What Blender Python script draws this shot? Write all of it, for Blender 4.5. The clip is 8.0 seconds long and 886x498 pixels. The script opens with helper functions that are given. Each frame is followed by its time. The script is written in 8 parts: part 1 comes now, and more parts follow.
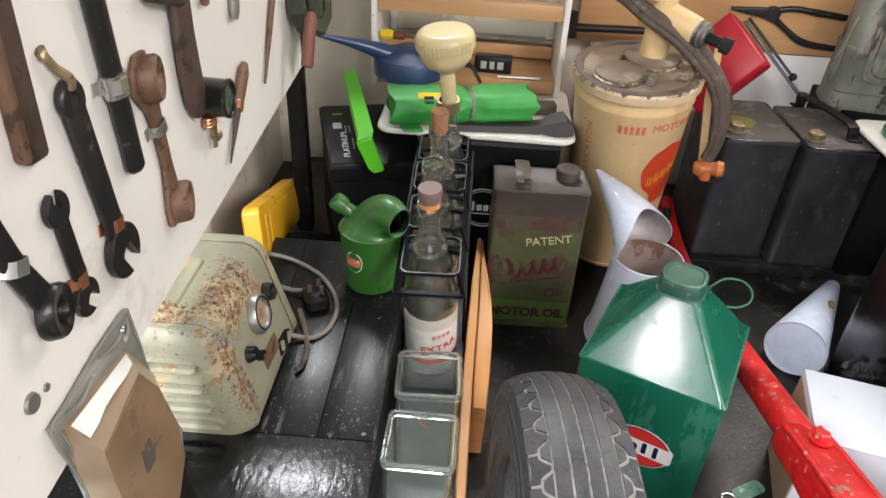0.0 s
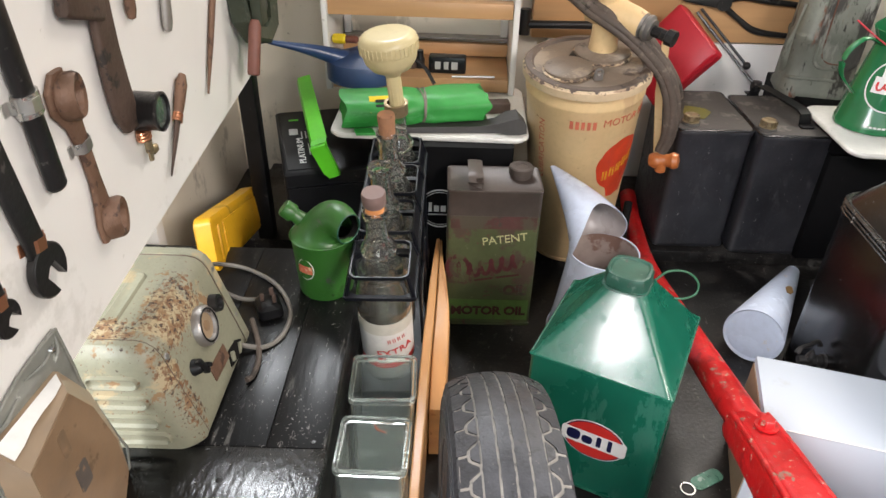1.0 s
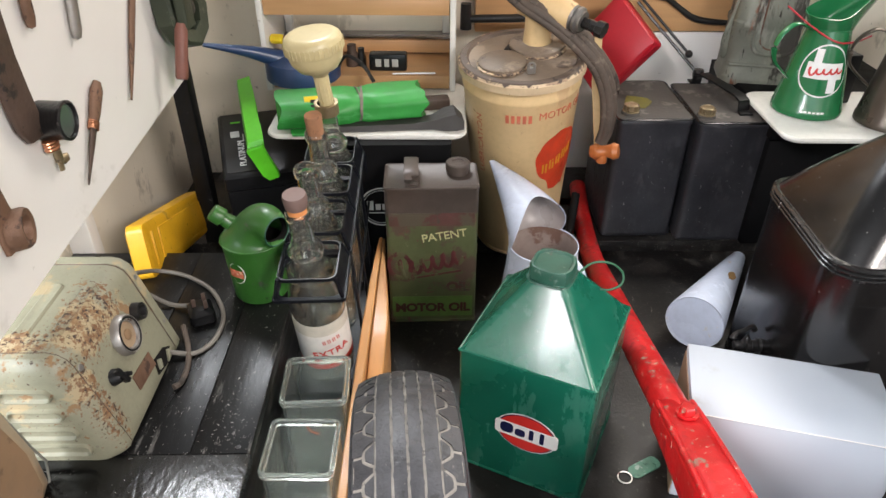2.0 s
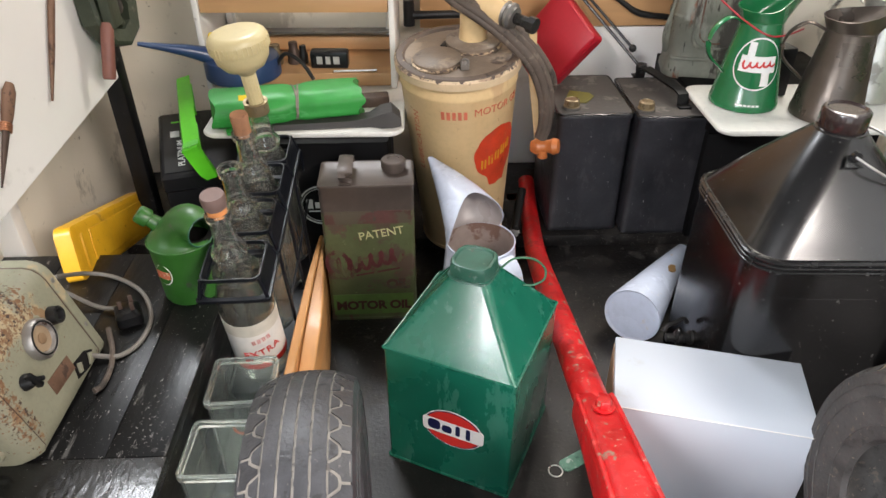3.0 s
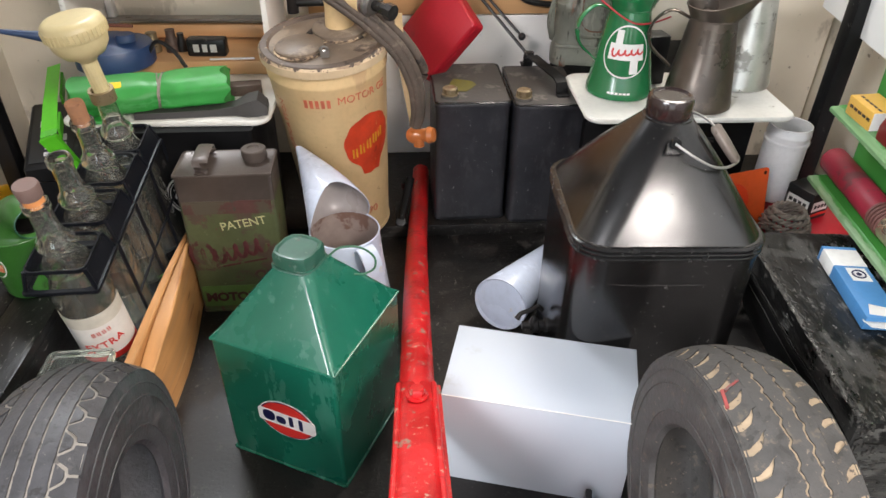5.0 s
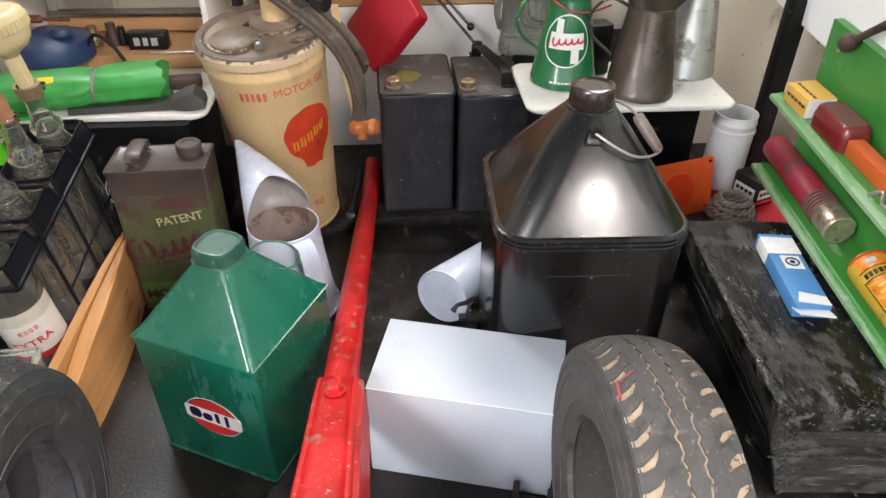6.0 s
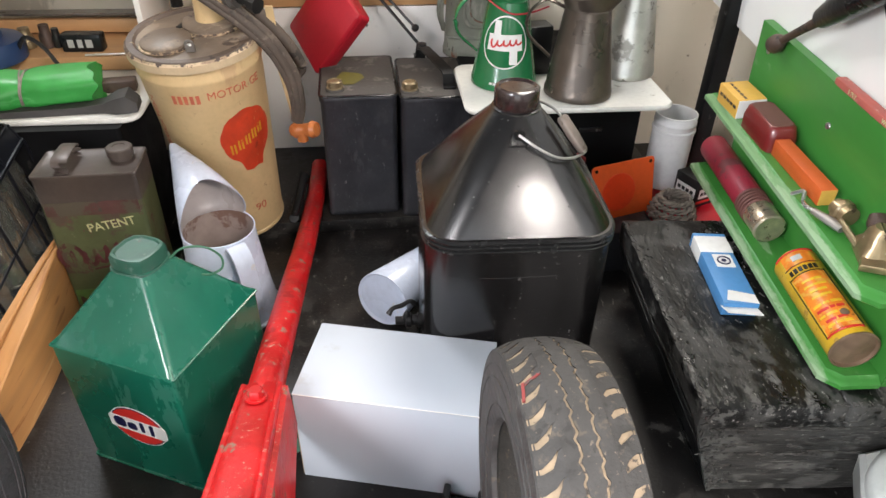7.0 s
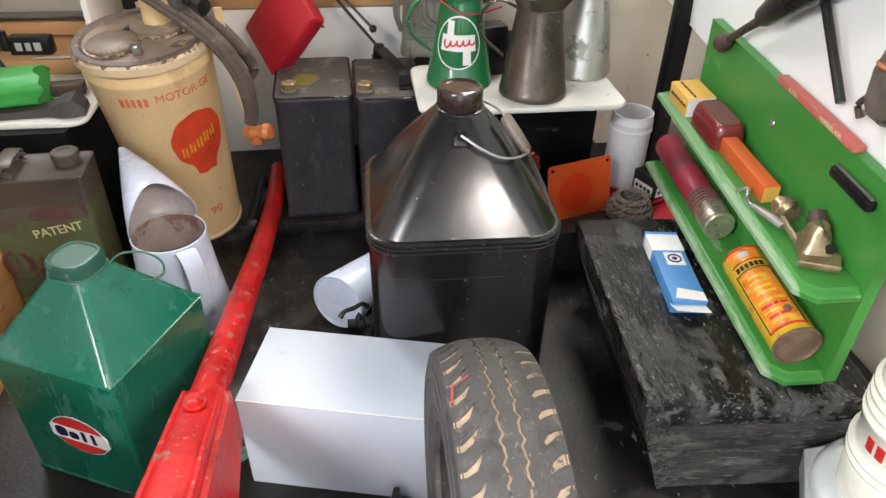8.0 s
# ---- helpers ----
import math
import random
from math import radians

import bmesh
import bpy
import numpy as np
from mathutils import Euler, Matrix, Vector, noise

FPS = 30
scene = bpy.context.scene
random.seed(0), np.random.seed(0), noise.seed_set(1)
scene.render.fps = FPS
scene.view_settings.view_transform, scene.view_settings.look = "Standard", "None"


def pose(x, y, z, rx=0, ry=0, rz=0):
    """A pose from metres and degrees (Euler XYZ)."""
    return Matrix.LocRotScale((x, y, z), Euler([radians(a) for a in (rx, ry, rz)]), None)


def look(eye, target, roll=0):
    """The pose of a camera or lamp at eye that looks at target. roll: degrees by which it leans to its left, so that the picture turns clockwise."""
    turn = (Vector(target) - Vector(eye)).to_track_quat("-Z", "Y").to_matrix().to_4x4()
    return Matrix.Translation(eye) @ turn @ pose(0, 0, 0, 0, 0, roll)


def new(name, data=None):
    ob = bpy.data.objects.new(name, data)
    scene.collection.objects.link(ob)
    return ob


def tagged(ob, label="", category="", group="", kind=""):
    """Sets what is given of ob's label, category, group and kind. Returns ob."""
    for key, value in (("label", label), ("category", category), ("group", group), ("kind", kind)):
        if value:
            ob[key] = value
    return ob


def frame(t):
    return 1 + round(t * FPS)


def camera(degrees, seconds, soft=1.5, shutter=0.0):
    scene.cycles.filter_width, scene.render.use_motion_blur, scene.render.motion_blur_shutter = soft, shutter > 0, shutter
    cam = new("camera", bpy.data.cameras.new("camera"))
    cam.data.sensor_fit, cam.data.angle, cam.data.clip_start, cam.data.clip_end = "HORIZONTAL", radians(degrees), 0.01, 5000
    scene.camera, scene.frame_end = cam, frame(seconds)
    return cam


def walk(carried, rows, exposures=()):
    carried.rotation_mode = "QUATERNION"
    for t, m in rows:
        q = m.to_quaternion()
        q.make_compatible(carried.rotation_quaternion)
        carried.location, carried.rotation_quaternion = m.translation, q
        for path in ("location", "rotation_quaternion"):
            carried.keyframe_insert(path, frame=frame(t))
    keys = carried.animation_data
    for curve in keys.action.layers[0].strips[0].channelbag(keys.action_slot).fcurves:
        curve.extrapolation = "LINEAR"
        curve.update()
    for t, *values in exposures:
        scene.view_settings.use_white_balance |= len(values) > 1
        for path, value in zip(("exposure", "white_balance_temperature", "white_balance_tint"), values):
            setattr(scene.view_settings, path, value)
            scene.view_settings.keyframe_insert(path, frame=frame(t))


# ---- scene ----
cam = camera(66.2, 8.0, soft=1.5)
PATH = [
    (0, (0.12, 0.128, 0.853), (0.073, 1.795, -0.25), 3.2),
    (0.5, (0.146, 0.129, 0.856), (0.111, 1.799, -0.245), 2.3),
    (1, (0.178, 0.133, 0.86), (0.163, 1.8, -0.246), 1.4),
    (1.5, (0.219, 0.137, 0.863), (0.221, 1.8, -0.248), 0.6),
    (3, (0.352, 0.136, 0.867), (0.415, 1.786, -0.262), 0.0),
    (3.5, (0.395, 0.135, 0.868), (0.476, 1.785, -0.259), 0.4),
    (4, (0.454, 0.129, 0.868), (0.55, 1.776, -0.263), 0.7),
    (4.5, (0.509, 0.129, 0.862), (0.619, 1.77, -0.276), 0.8),
    (6, (0.655, 0.128, 0.86), (0.797, 1.744, -0.31), 0.4),
    (6.5, (0.692, 0.126, 0.857), (0.864, 1.738, -0.314), 0.7),
    (7, (0.724, 0.127, 0.86), (0.933, 1.738, -0.308), 1.1),
    (7.5, (0.753, 0.128, 0.862), (0.99, 1.736, -0.303), 1.3),
    (8, (0.777, 0.125, 0.858), (1.033, 1.731, -0.306), 1.3),
]
walk(cam, [(t, look(eye, target, roll)) for t, eye, target, roll in PATH])

# ---- world and lamps ----
world = bpy.data.worlds.new("sky")
scene.world = world
world.use_nodes = True
wn = world.node_tree.nodes
sky = wn.new("ShaderNodeTexSky")
sky.sky_type = "NISHITA"
sky.sun_disc = False
sky.sun_elevation, sky.sun_rotation = radians(40), radians(200)
world.node_tree.links.new(sky.outputs["Color"], wn["Background"].inputs["Color"])
wn["Background"].inputs["Strength"].default_value = 0.12


def area_lamp(name, m, sx, sy, watts, colour):
    data = bpy.data.lights.new(name, "AREA")
    data.shape, data.size, data.size_y, data.energy, data.color = "RECTANGLE", sx, sy, watts, colour
    ob = new(name, data)
    ob.matrix_basis = m
    return tagged(ob, kind="structure")


# ceiling panels and a side window set from reflections, plus three added lamps
DAY = (0.84, 0.93, 1.0)
area_lamp("lamp_ceiling_1", pose(-1.20, -1.52, 2.36), 0.90, 0.70, 158, (1.0, 0.96, 0.985))
area_lamp("lamp_ceiling_2", pose(2.14, -1.74, 2.36), 1.38, 1.05, 232, (1.0, 0.912, 0.865))
area_lamp("lamp_ceiling_3", pose(-0.20, 2.46, 2.36), 0.62, 0.42, 51, (0.93, 0.96, 1.0))
# Added fill with no known source, brightens the left side wall and tank
area_lamp("lamp_back_fill", pose(1.75, 2.30, 2.36), 0.9, 0.70, 56, (1.0, 0.93, 0.85))
area_lamp("lamp_window", look((-1.69, -1.25, 1.88), (-0.69, -0.75, 1.40)), 1.0, 0.74, 108, DAY)
# Added dim panel, for the broad haze that a bright wall would give
area_lamp("lamp_haze_panel", look((-1.69, -0.08, 1.35), (-0.69, 0.10, 1.10)), 1.1, 1.3, 24, DAY)
# Added soft fill on all the fronts, from behind the camera
area_lamp("lamp_front_fill", look((0.4, -2.40, 1.25), (0.6, 1.0, 0.4)), 1.7, 1.9, 24, DAY)

# ---- materials ----
def mat(name, colour, rough=0.5, metal=0.0, var=0.18, scale=9.0, grain=0.10, gscale=90.0, bump=0.15, spots=(), coat=0.0, rvar=0.25,
        stretch=(1, 1, 1), glass=0.0, ior=1.5, spec=0.5, focus=(), gain=0.12):
    """Base colour with two scales of variation, bump, and layers of spots: (colour, share, scale, roughness, stretch).
    focus: places where the spots gather, each a tuple of bands (axis 0 to 2, middle, half width) in the thing's own metres."""
    m = bpy.data.materials.new(name)
    m.use_nodes = True
    nt = m.node_tree
    nodes, links = nt.nodes, nt.links
    bsdf = nodes["Principled BSDF"]
    co = nodes.new("ShaderNodeTexCoord")
    mp = nodes.new("ShaderNodeMapping")
    mp.inputs["Scale"].default_value = stretch
    links.new(co.outputs["Object"], mp.inputs["Vector"])

    def noise_tex(sc, detail, vec, rough_n=0.55):
        n = nodes.new("ShaderNodeTexNoise")
        n.inputs["Scale"].default_value, n.inputs["Detail"].default_value, n.inputs["Roughness"].default_value = sc, detail, rough_n
        links.new(vec, n.inputs["Vector"])
        return n.outputs["Fac"]

    def ramp(fac, a, b, va=0.0, vb=1.0):
        r = nodes.new("ShaderNodeMapRange")
        r.inputs["From Min"].default_value, r.inputs["From Max"].default_value = a, b
        r.inputs["To Min"].default_value, r.inputs["To Max"].default_value = va, vb
        links.new(fac, r.inputs["Value"])
        return r.outputs["Result"]

    def mixed(fac, a, b):
        x = nodes.new("ShaderNodeMix")
        x.data_type = "RGBA"
        links.new(fac, x.inputs["Factor"])
        for sock, val in (("A", a), ("B", b)):
            s = [i for i in x.inputs if i.name == sock and i.type == "RGBA"][0]
            if isinstance(val, tuple):
                s.default_value = (*val, 1)
            else:
                links.new(val, s)
        return [o for o in x.outputs if o.type == "RGBA"][0]

    def mixed_value(fac, a, b):
        x = nodes.new("ShaderNodeMix")
        links.new(fac, x.inputs["Factor"])
        for i, val in ((2, a), (3, b)):
            if isinstance(val, (int, float)):
                x.inputs[i].default_value = val
            else:
                links.new(val, x.inputs[i])
        return x.outputs[0]

    big = noise_tex(scale, 4, mp.outputs["Vector"])
    fine = noise_tex(gscale, 3, mp.outputs["Vector"])
    dark = tuple(c * (1 - var) for c in colour)
    light = tuple(min(1, c * (1 + var)) for c in colour)
    col = mixed(ramp(big, 0.3, 0.7), dark, light)
    gd = tuple(c * (1 - grain * 2) for c in colour)
    gf = ramp(fine, 0.45, 0.75, 0, grain * 4)
    col = mixed(gf, col, gd)
    rgh = ramp(big, 0.3, 0.7, max(0.02, rough * (1 - rvar)), min(1, rough * (1 + rvar)))
    def maths(op, a, b):
        x = nodes.new("ShaderNodeMath")
        x.operation = op
        for i, val in ((0, a), (1, b)):
            if isinstance(val, (int, float)):
                x.inputs[i].default_value = val
            else:
                links.new(val, x.inputs[i])
        return x.outputs[0]

    gather = None
    if focus:
        xyz = nodes.new("ShaderNodeSeparateXYZ")
        links.new(co.outputs["Object"], xyz.inputs["Vector"])
        for bands in focus:
            k = gain
            for axis_i, middle, half_w in bands:
                near_i = maths("DIVIDE", maths("ABSOLUTE", maths("SUBTRACT", xyz.outputs[axis_i], middle), 0.0), half_w)
                k = maths("MULTIPLY", ramp(near_i, 0.45, 1.0, 1.0, 0.0), k)
            gather = k if gather is None else maths("MAXIMUM", gather, k)
    for scol, share, sscale, srough, sstretch in spots:
        mp2 = nodes.new("ShaderNodeMapping")
        mp2.inputs["Scale"].default_value = sstretch
        mp2.inputs["Location"].default_value = (sscale * 0.13, share * 7.0, srough)
        links.new(co.outputs["Object"], mp2.inputs["Vector"])
        f = noise_tex(sscale, 6, mp2.outputs["Vector"], 0.65)
        edge = 0.72 - share * 0.42
        if gather is not None:
            f = maths("ADD", f, gather)
        k = ramp(f, edge, edge + 0.05)
        col = mixed(k, col, scol)
        rgh = mixed_value(k, rgh, srough)
    links.new(col, bsdf.inputs["Base Color"])
    links.new(rgh, bsdf.inputs["Roughness"])
    bsdf.inputs["Metallic"].default_value = metal
    bsdf.inputs["Coat Weight"].default_value = coat
    bsdf.inputs["Coat Roughness"].default_value = 0.06
    bsdf.inputs["Transmission Weight"].default_value = glass
    bsdf.inputs["IOR"].default_value = ior
    bsdf.inputs["Specular IOR Level"].default_value = spec
    if bump:
        b = nodes.new("ShaderNodeBump")
        b.inputs["Strength"].default_value, b.inputs["Distance"].default_value = bump, 0.002
        links.new(fine, b.inputs["Height"])
        links.new(b.outputs["Normal"], bsdf.inputs["Normal"])
    return m


U = (1, 1, 1)
M = dict(
    plank=mat("black_painted_planks", (0.0048, 0.0048, 0.0052), 0.36, spec=0.26, var=0.4, gscale=85, bump=0.4, rvar=0.4, stretch=(1, 0.25, 1),
              spots=(((0.075, 0.073, 0.068), 0.22, 60, 0.6, (1, 0.15, 1)), ((0.20, 0.19, 0.18), 0.18, 170, 0.7, (1, 0.25, 1)), ((0.30, 0.29, 0.27), 0.15, 300, 0.7, (0.4, 1, 1)), ((0.36, 0.35, 0.32), 0.12, 360, 0.7, U))),
    plank_x=mat("black_gloss_planks", (0.0055, 0.0055, 0.006), 0.22, spec=0.55, rvar=0.45, var=0.4, gscale=130, bump=0.4, stretch=(1, 0.5, 1),
                spots=(((0.10, 0.095, 0.09), 0.12, 90, 0.6, (0.35, 1, 1)), ((0.26, 0.25, 0.23), 0.10, 260, 0.7, U))),
    # Back of the floor is brighter by colour: pale spots gather round y 1.3
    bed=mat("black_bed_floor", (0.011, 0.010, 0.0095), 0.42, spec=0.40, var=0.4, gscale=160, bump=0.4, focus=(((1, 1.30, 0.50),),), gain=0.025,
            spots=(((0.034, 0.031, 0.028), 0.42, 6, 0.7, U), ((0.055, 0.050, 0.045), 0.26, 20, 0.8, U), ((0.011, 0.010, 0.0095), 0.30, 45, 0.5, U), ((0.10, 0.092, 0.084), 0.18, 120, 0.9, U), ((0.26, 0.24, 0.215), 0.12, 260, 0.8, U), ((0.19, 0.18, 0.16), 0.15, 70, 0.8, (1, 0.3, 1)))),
    worn=mat("worn_black_timber", (0.009, 0.009, 0.0086), 0.33, spec=0.45, var=0.4, gscale=140, bump=0.6, stretch=(1, 0.5, 1), focus=(((1, 0.0, 0.075),), ((0, 0.0, 0.045), (1, 0.1, 0.25))), gain=0.025,
             spots=(((0.060, 0.058, 0.054), 0.46, 9, 0.6, (1, 0.7, 1)), ((0.12, 0.117, 0.108), 0.30, 34, 0.7, (1, 0.5, 1)), ((0.014, 0.014, 0.013), 0.33, 80, 0.35, (1, 0.5, 1)), ((0.28, 0.27, 0.25), 0.20, 170, 0.8, (1, 0.4, 1)))),
    worn_x=mat("worn_black_end_timber", (0.042, 0.041, 0.038), 0.45, var=0.4, gscale=160, bump=0.6, stretch=(0.2, 1, 2.0),
               spots=(((0.115, 0.111, 0.102), 0.50, 14, 0.6, (0.5, 1, 1)), ((0.19, 0.184, 0.172), 0.30, 120, 0.8, (0.2, 1, 2.5)), ((0.022, 0.021, 0.020), 0.32, 90, 0.4, (0.4, 1, 1.5)), ((0.30, 0.29, 0.27), 0.17, 180, 0.8, (0.6, 1, 1)))),
    board=mat("white_painted_board", (0.77, 0.75, 0.715), 0.42, var=0.03, grain=0.02, bump=0.05, scale=4,
              spots=(((0.55, 0.53, 0.49), 0.10, 30, 0.6, U), ((0.66, 0.64, 0.60), 0.3, 5, 0.5, U))),
    wall=mat("off_white_wall", (0.72, 0.655, 0.54), 0.6, var=0.06, grain=0.03, bump=0.1, scale=4,
             spots=(((0.47, 0.42, 0.335), 0.34, 7, 0.8, (1, 1, 0.5)), ((0.30, 0.26, 0.20), 0.14, 36, 0.8, U))),
    room=mat("room_shell_grey", (0.185, 0.181, 0.178), 0.8, var=0.1, bump=0.1, scale=2),
    wood=mat("varnished_pine", (0.52, 0.30, 0.14), 0.42, var=0.14, scale=14, gscale=70, grain=0.10, bump=0.12, stretch=(0.10, 1, 1)),
    wood_y=mat("pale_planed_pine", (0.58, 0.29, 0.105), 0.42, var=0.2, scale=60, gscale=120, grain=0.12, bump=0.15, stretch=(1, 0.04, 1.0), coat=0.1,
               spots=(((0.38, 0.15, 0.045), 0.30, 60, 0.5, (1, 0.05, 1)), ((0.68, 0.40, 0.18), 0.26, 40, 0.5, (1, 0.05, 1)))),
    black_metal=mat("dull_black_steel", (0.008, 0.008, 0.0085), 0.40, spec=0.25, var=0.3, bump=0.2, spots=(((0.10, 0.095, 0.09), 0.2, 50, 0.6, U),)),
    tool_black=mat("blackened_tool_steel", (0.028, 0.027, 0.027), 0.33, metal=0.5, var=0.3, bump=0.25, gscale=140,
                   spots=(((0.11, 0.10, 0.095), 0.22, 70, 0.45, U),)),
    tool_dark_glass=mat("dusty_gauge_glass", (0.07, 0.085, 0.075), 0.18, var=0.2, coat=0.4, bump=0),
    tool_rust=mat("brown_rusted_steel", (0.17, 0.095, 0.06), 0.6, metal=0.25, var=0.3, scale=25, bump=0.5, gscale=180,
                  spots=(((0.07, 0.04, 0.03), 0.35, 40, 0.7, U), ((0.30, 0.17, 0.10), 0.15, 90, 0.7, U))),
    tool_dark_rust=mat("dark_brown_tool_steel", (0.085, 0.055, 0.042), 0.55, metal=0.3, var=0.3, scale=25, bump=0.4, gscale=160,
                       spots=(((0.03, 0.025, 0.022), 0.35, 30, 0.6, U),)),
    steel=mat("zinc_plated_steel", (0.62, 0.61, 0.58), 0.3, metal=0.9, var=0.15, bump=0.12),
    dull_steel=mat("dull_grey_steel", (0.34, 0.32, 0.30), 0.42, metal=0.8, var=0.25, bump=0.3, spots=(((0.14, 0.10, 0.08), 0.25, 50, 0.7, U),)),
    copper=mat("copper_clip", (0.60, 0.27, 0.15), 0.35, metal=0.85, var=0.2),
    brass=mat("aged_brass", (0.32, 0.25, 0.15), 0.40, metal=0.7, var=0.3, spots=(((0.13, 0.10, 0.075), 0.33, 90, 0.7, U),)),
    charger=mat("cream_green_enamel_rusted", (0.222, 0.216, 0.152), 0.48, var=0.12, scale=12, bump=0.3, gscale=170,
                focus=(((1, 0.014, 0.026), (2, 0.085, 0.095)), ((0, 0.016, 0.046), (1, 0.085, 0.090), (2, 0.150, 0.055)), ((2, 0.150, 0.03), (0, -0.03, 0.05), (1, 0.03, 0.03))), gain=0.135,
                spots=(((0.34, 0.275, 0.165), 0.30, 12, 0.8, U), ((0.23, 0.14, 0.07), 0.15, 40, 0.85, U), ((0.16, 0.080, 0.036), 0.11, 110, 0.85, U), ((0.17, 0.10, 0.055), 0.13, 170, 0.8, U), ((0.050, 0.030, 0.022), 0.09, 150, 0.85, U))),
    yellow=mat("yellow_plastic", (0.62, 0.33, 0.012), 0.42, var=0.10, bump=0.08, spots=(((0.42, 0.24, 0.03), 0.24, 18, 0.6, U), ((0.28, 0.17, 0.04), 0.14, 70, 0.7, U))),
    rubber_cable=mat("grey_rubber_cable", (0.16, 0.145, 0.125), 0.6, var=0.2),
    plastic_black=mat("black_plastic", (0.005, 0.005, 0.0055), 0.33, spec=0.28, var=0.2, bump=0.08, spots=(((0.09, 0.085, 0.08), 0.16, 60, 0.7, U),)),
    bat_label=mat("battery_label", (0.012, 0.013, 0.014), 0.3, spec=0.25, var=0.1, bump=0),
    print_white=mat("white_print", (0.72, 0.72, 0.70), 0.5, var=0.05, bump=0),
    lime=mat("lime_green_plastic", (0.10, 0.52, 0.02), 0.33, var=0.06, bump=0.05),
    jug_green=mat("worn_green_paint", (0.030, 0.125, 0.018), 0.42, var=0.25, bump=0.25, coat=0.1,
                  spots=(((0.085, 0.095, 0.068), 0.30, 22, 0.7, U), ((0.016, 0.05, 0.010), 0.3, 14, 0.5, U), ((0.12, 0.13, 0.10), 0.14, 90, 0.7, U))),
    jug_new=mat("green_enamel", (0.012, 0.135, 0.045), 0.22, var=0.06, bump=0.03, coat=0.4),
    gulf=mat("glossy_dark_green_paint", (0.006, 0.105, 0.064), 0.27, var=0.18, bump=0.10, gscale=22, coat=0.12, rvar=0.35, spec=0.55,
             spots=(((0.025, 0.135, 0.092), 0.33, 26, 0.45, (1, 1, 0.3)), ((0.05, 0.17, 0.12), 0.16, 110, 0.5, (1, 1, 0.25)), ((0.20, 0.30, 0.25), 0.06, 200, 0.6, U))),
    pale_green=mat("worn_pale_green_edge", (0.10, 0.24, 0.17), 0.5, var=0.35, scale=60, spots=(((0.34, 0.42, 0.37), 0.33, 90, 0.6, U), ((0.012, 0.10, 0.065), 0.30, 60, 0.4, U))),
    red=mat("chipped_red_paint", (0.46, 0.005, 0.007), 0.42, var=0.3, scale=18, bump=0.4, coat=0.05,
            spots=(((0.32, 0.006, 0.008), 0.34, 24, 0.5, U), ((0.52, 0.045, 0.035), 0.26, 60, 0.5, U), ((0.22, 0.13, 0.09), 0.25, 44, 0.7, U), ((0.40, 0.24, 0.17), 0.23, 100, 0.7, U), ((0.50, 0.43, 0.36), 0.13, 150, 0.8, U))),
    red_plastic=mat("red_plastic", (0.40, 0.009, 0.022), 0.42, var=0.06, bump=0.05, spots=(((0.33, 0.02, 0.03), 0.2, 12, 0.5, U),)),
    signal_red=mat("red_ink", (0.55, 0.025, 0.02), 0.5, var=0.12, bump=0),
    navy=mat("navy_ink", (0.008, 0.010, 0.05), 0.4, var=0.05, bump=0),
    print_black=mat("black_ink", (0.012, 0.012, 0.012), 0.5, var=0.05, bump=0),
    white_card=mat("white_coated_card", (0.44, 0.475, 0.525), 0.62, spec=0.3, var=0.03, grain=0.02, bump=0.06, scale=3,
                   spots=(((0.41, 0.43, 0.455), 0.25, 8, 0.5, U),)),
    brown_card=mat("brown_board", (0.30, 0.20, 0.12), 0.8, var=0.12, bump=0.2),
    white_enamel=mat("white_enamel", (0.58, 0.64, 0.77), 0.26, var=0.05, bump=0.04, coat=0.25, spots=(((0.42, 0.34, 0.28), 0.09, 34, 0.5, U), ((0.52, 0.52, 0.55), 0.22, 60, 0.5, U))),
    enamel_dirty=mat("stained_enamel", (0.36, 0.29, 0.26), 0.34, var=0.25, scale=12, bump=0.05, coat=0.15,
                     spots=(((0.20, 0.12, 0.095), 0.45, 14, 0.4, U),)),
    enamel_inner=mat("stained_shaded_enamel", (0.40, 0.36, 0.35), 0.34, var=0.14, scale=9, bump=0.04, spots=(((0.33, 0.28, 0.26), 0.36, 7, 0.4, U),)),
    rust_spot=mat("rust_stain", (0.33, 0.19, 0.07), 0.8, var=0.3),
    cream=mat("cream_painted_tin", (0.625, 0.45, 0.235), 0.38, var=0.07, scale=8, bump=0.10,
              spots=(((0.52, 0.35, 0.19), 0.26, 12, 0.5, (1, 1, 0.35)), ((0.30, 0.17, 0.09), 0.13, 46, 0.7, U), ((0.48, 0.33, 0.19), 0.17, 90, 0.6, U))),
    cream_worn=mat("chipped_cream_lid", (0.185, 0.142, 0.105), 0.5, var=0.22, scale=18, bump=0.35,
                   spots=(((0.26, 0.205, 0.150), 0.40, 12, 0.5, U), ((0.080, 0.058, 0.046), 0.25, 16, 0.6, U), ((0.45, 0.36, 0.25), 0.12, 60, 0.5, U))),
    orange_red=mat("faded_orange_red_transfer", (0.50, 0.045, 0.014), 0.45, var=0.25, scale=30, bump=0.05,
                   spots=(((0.60, 0.33, 0.15), 0.21, 60, 0.6, (1, 1, 0.5)), ((0.30, 0.03, 0.012), 0.3, 20, 0.5, U))),
    orange_yel=mat("faded_yellow_transfer", (0.60, 0.28, 0.02), 0.45, var=0.2, bump=0, spots=(((0.50, 0.06, 0.015), 0.34, 60, 0.5, U),)),
    faded_red=mat("faded_red_print", (0.52, 0.13, 0.07), 0.5, var=0.25, scale=60, bump=0, spots=(((0.62, 0.46, 0.30), 0.28, 70, 0.5, U),)),
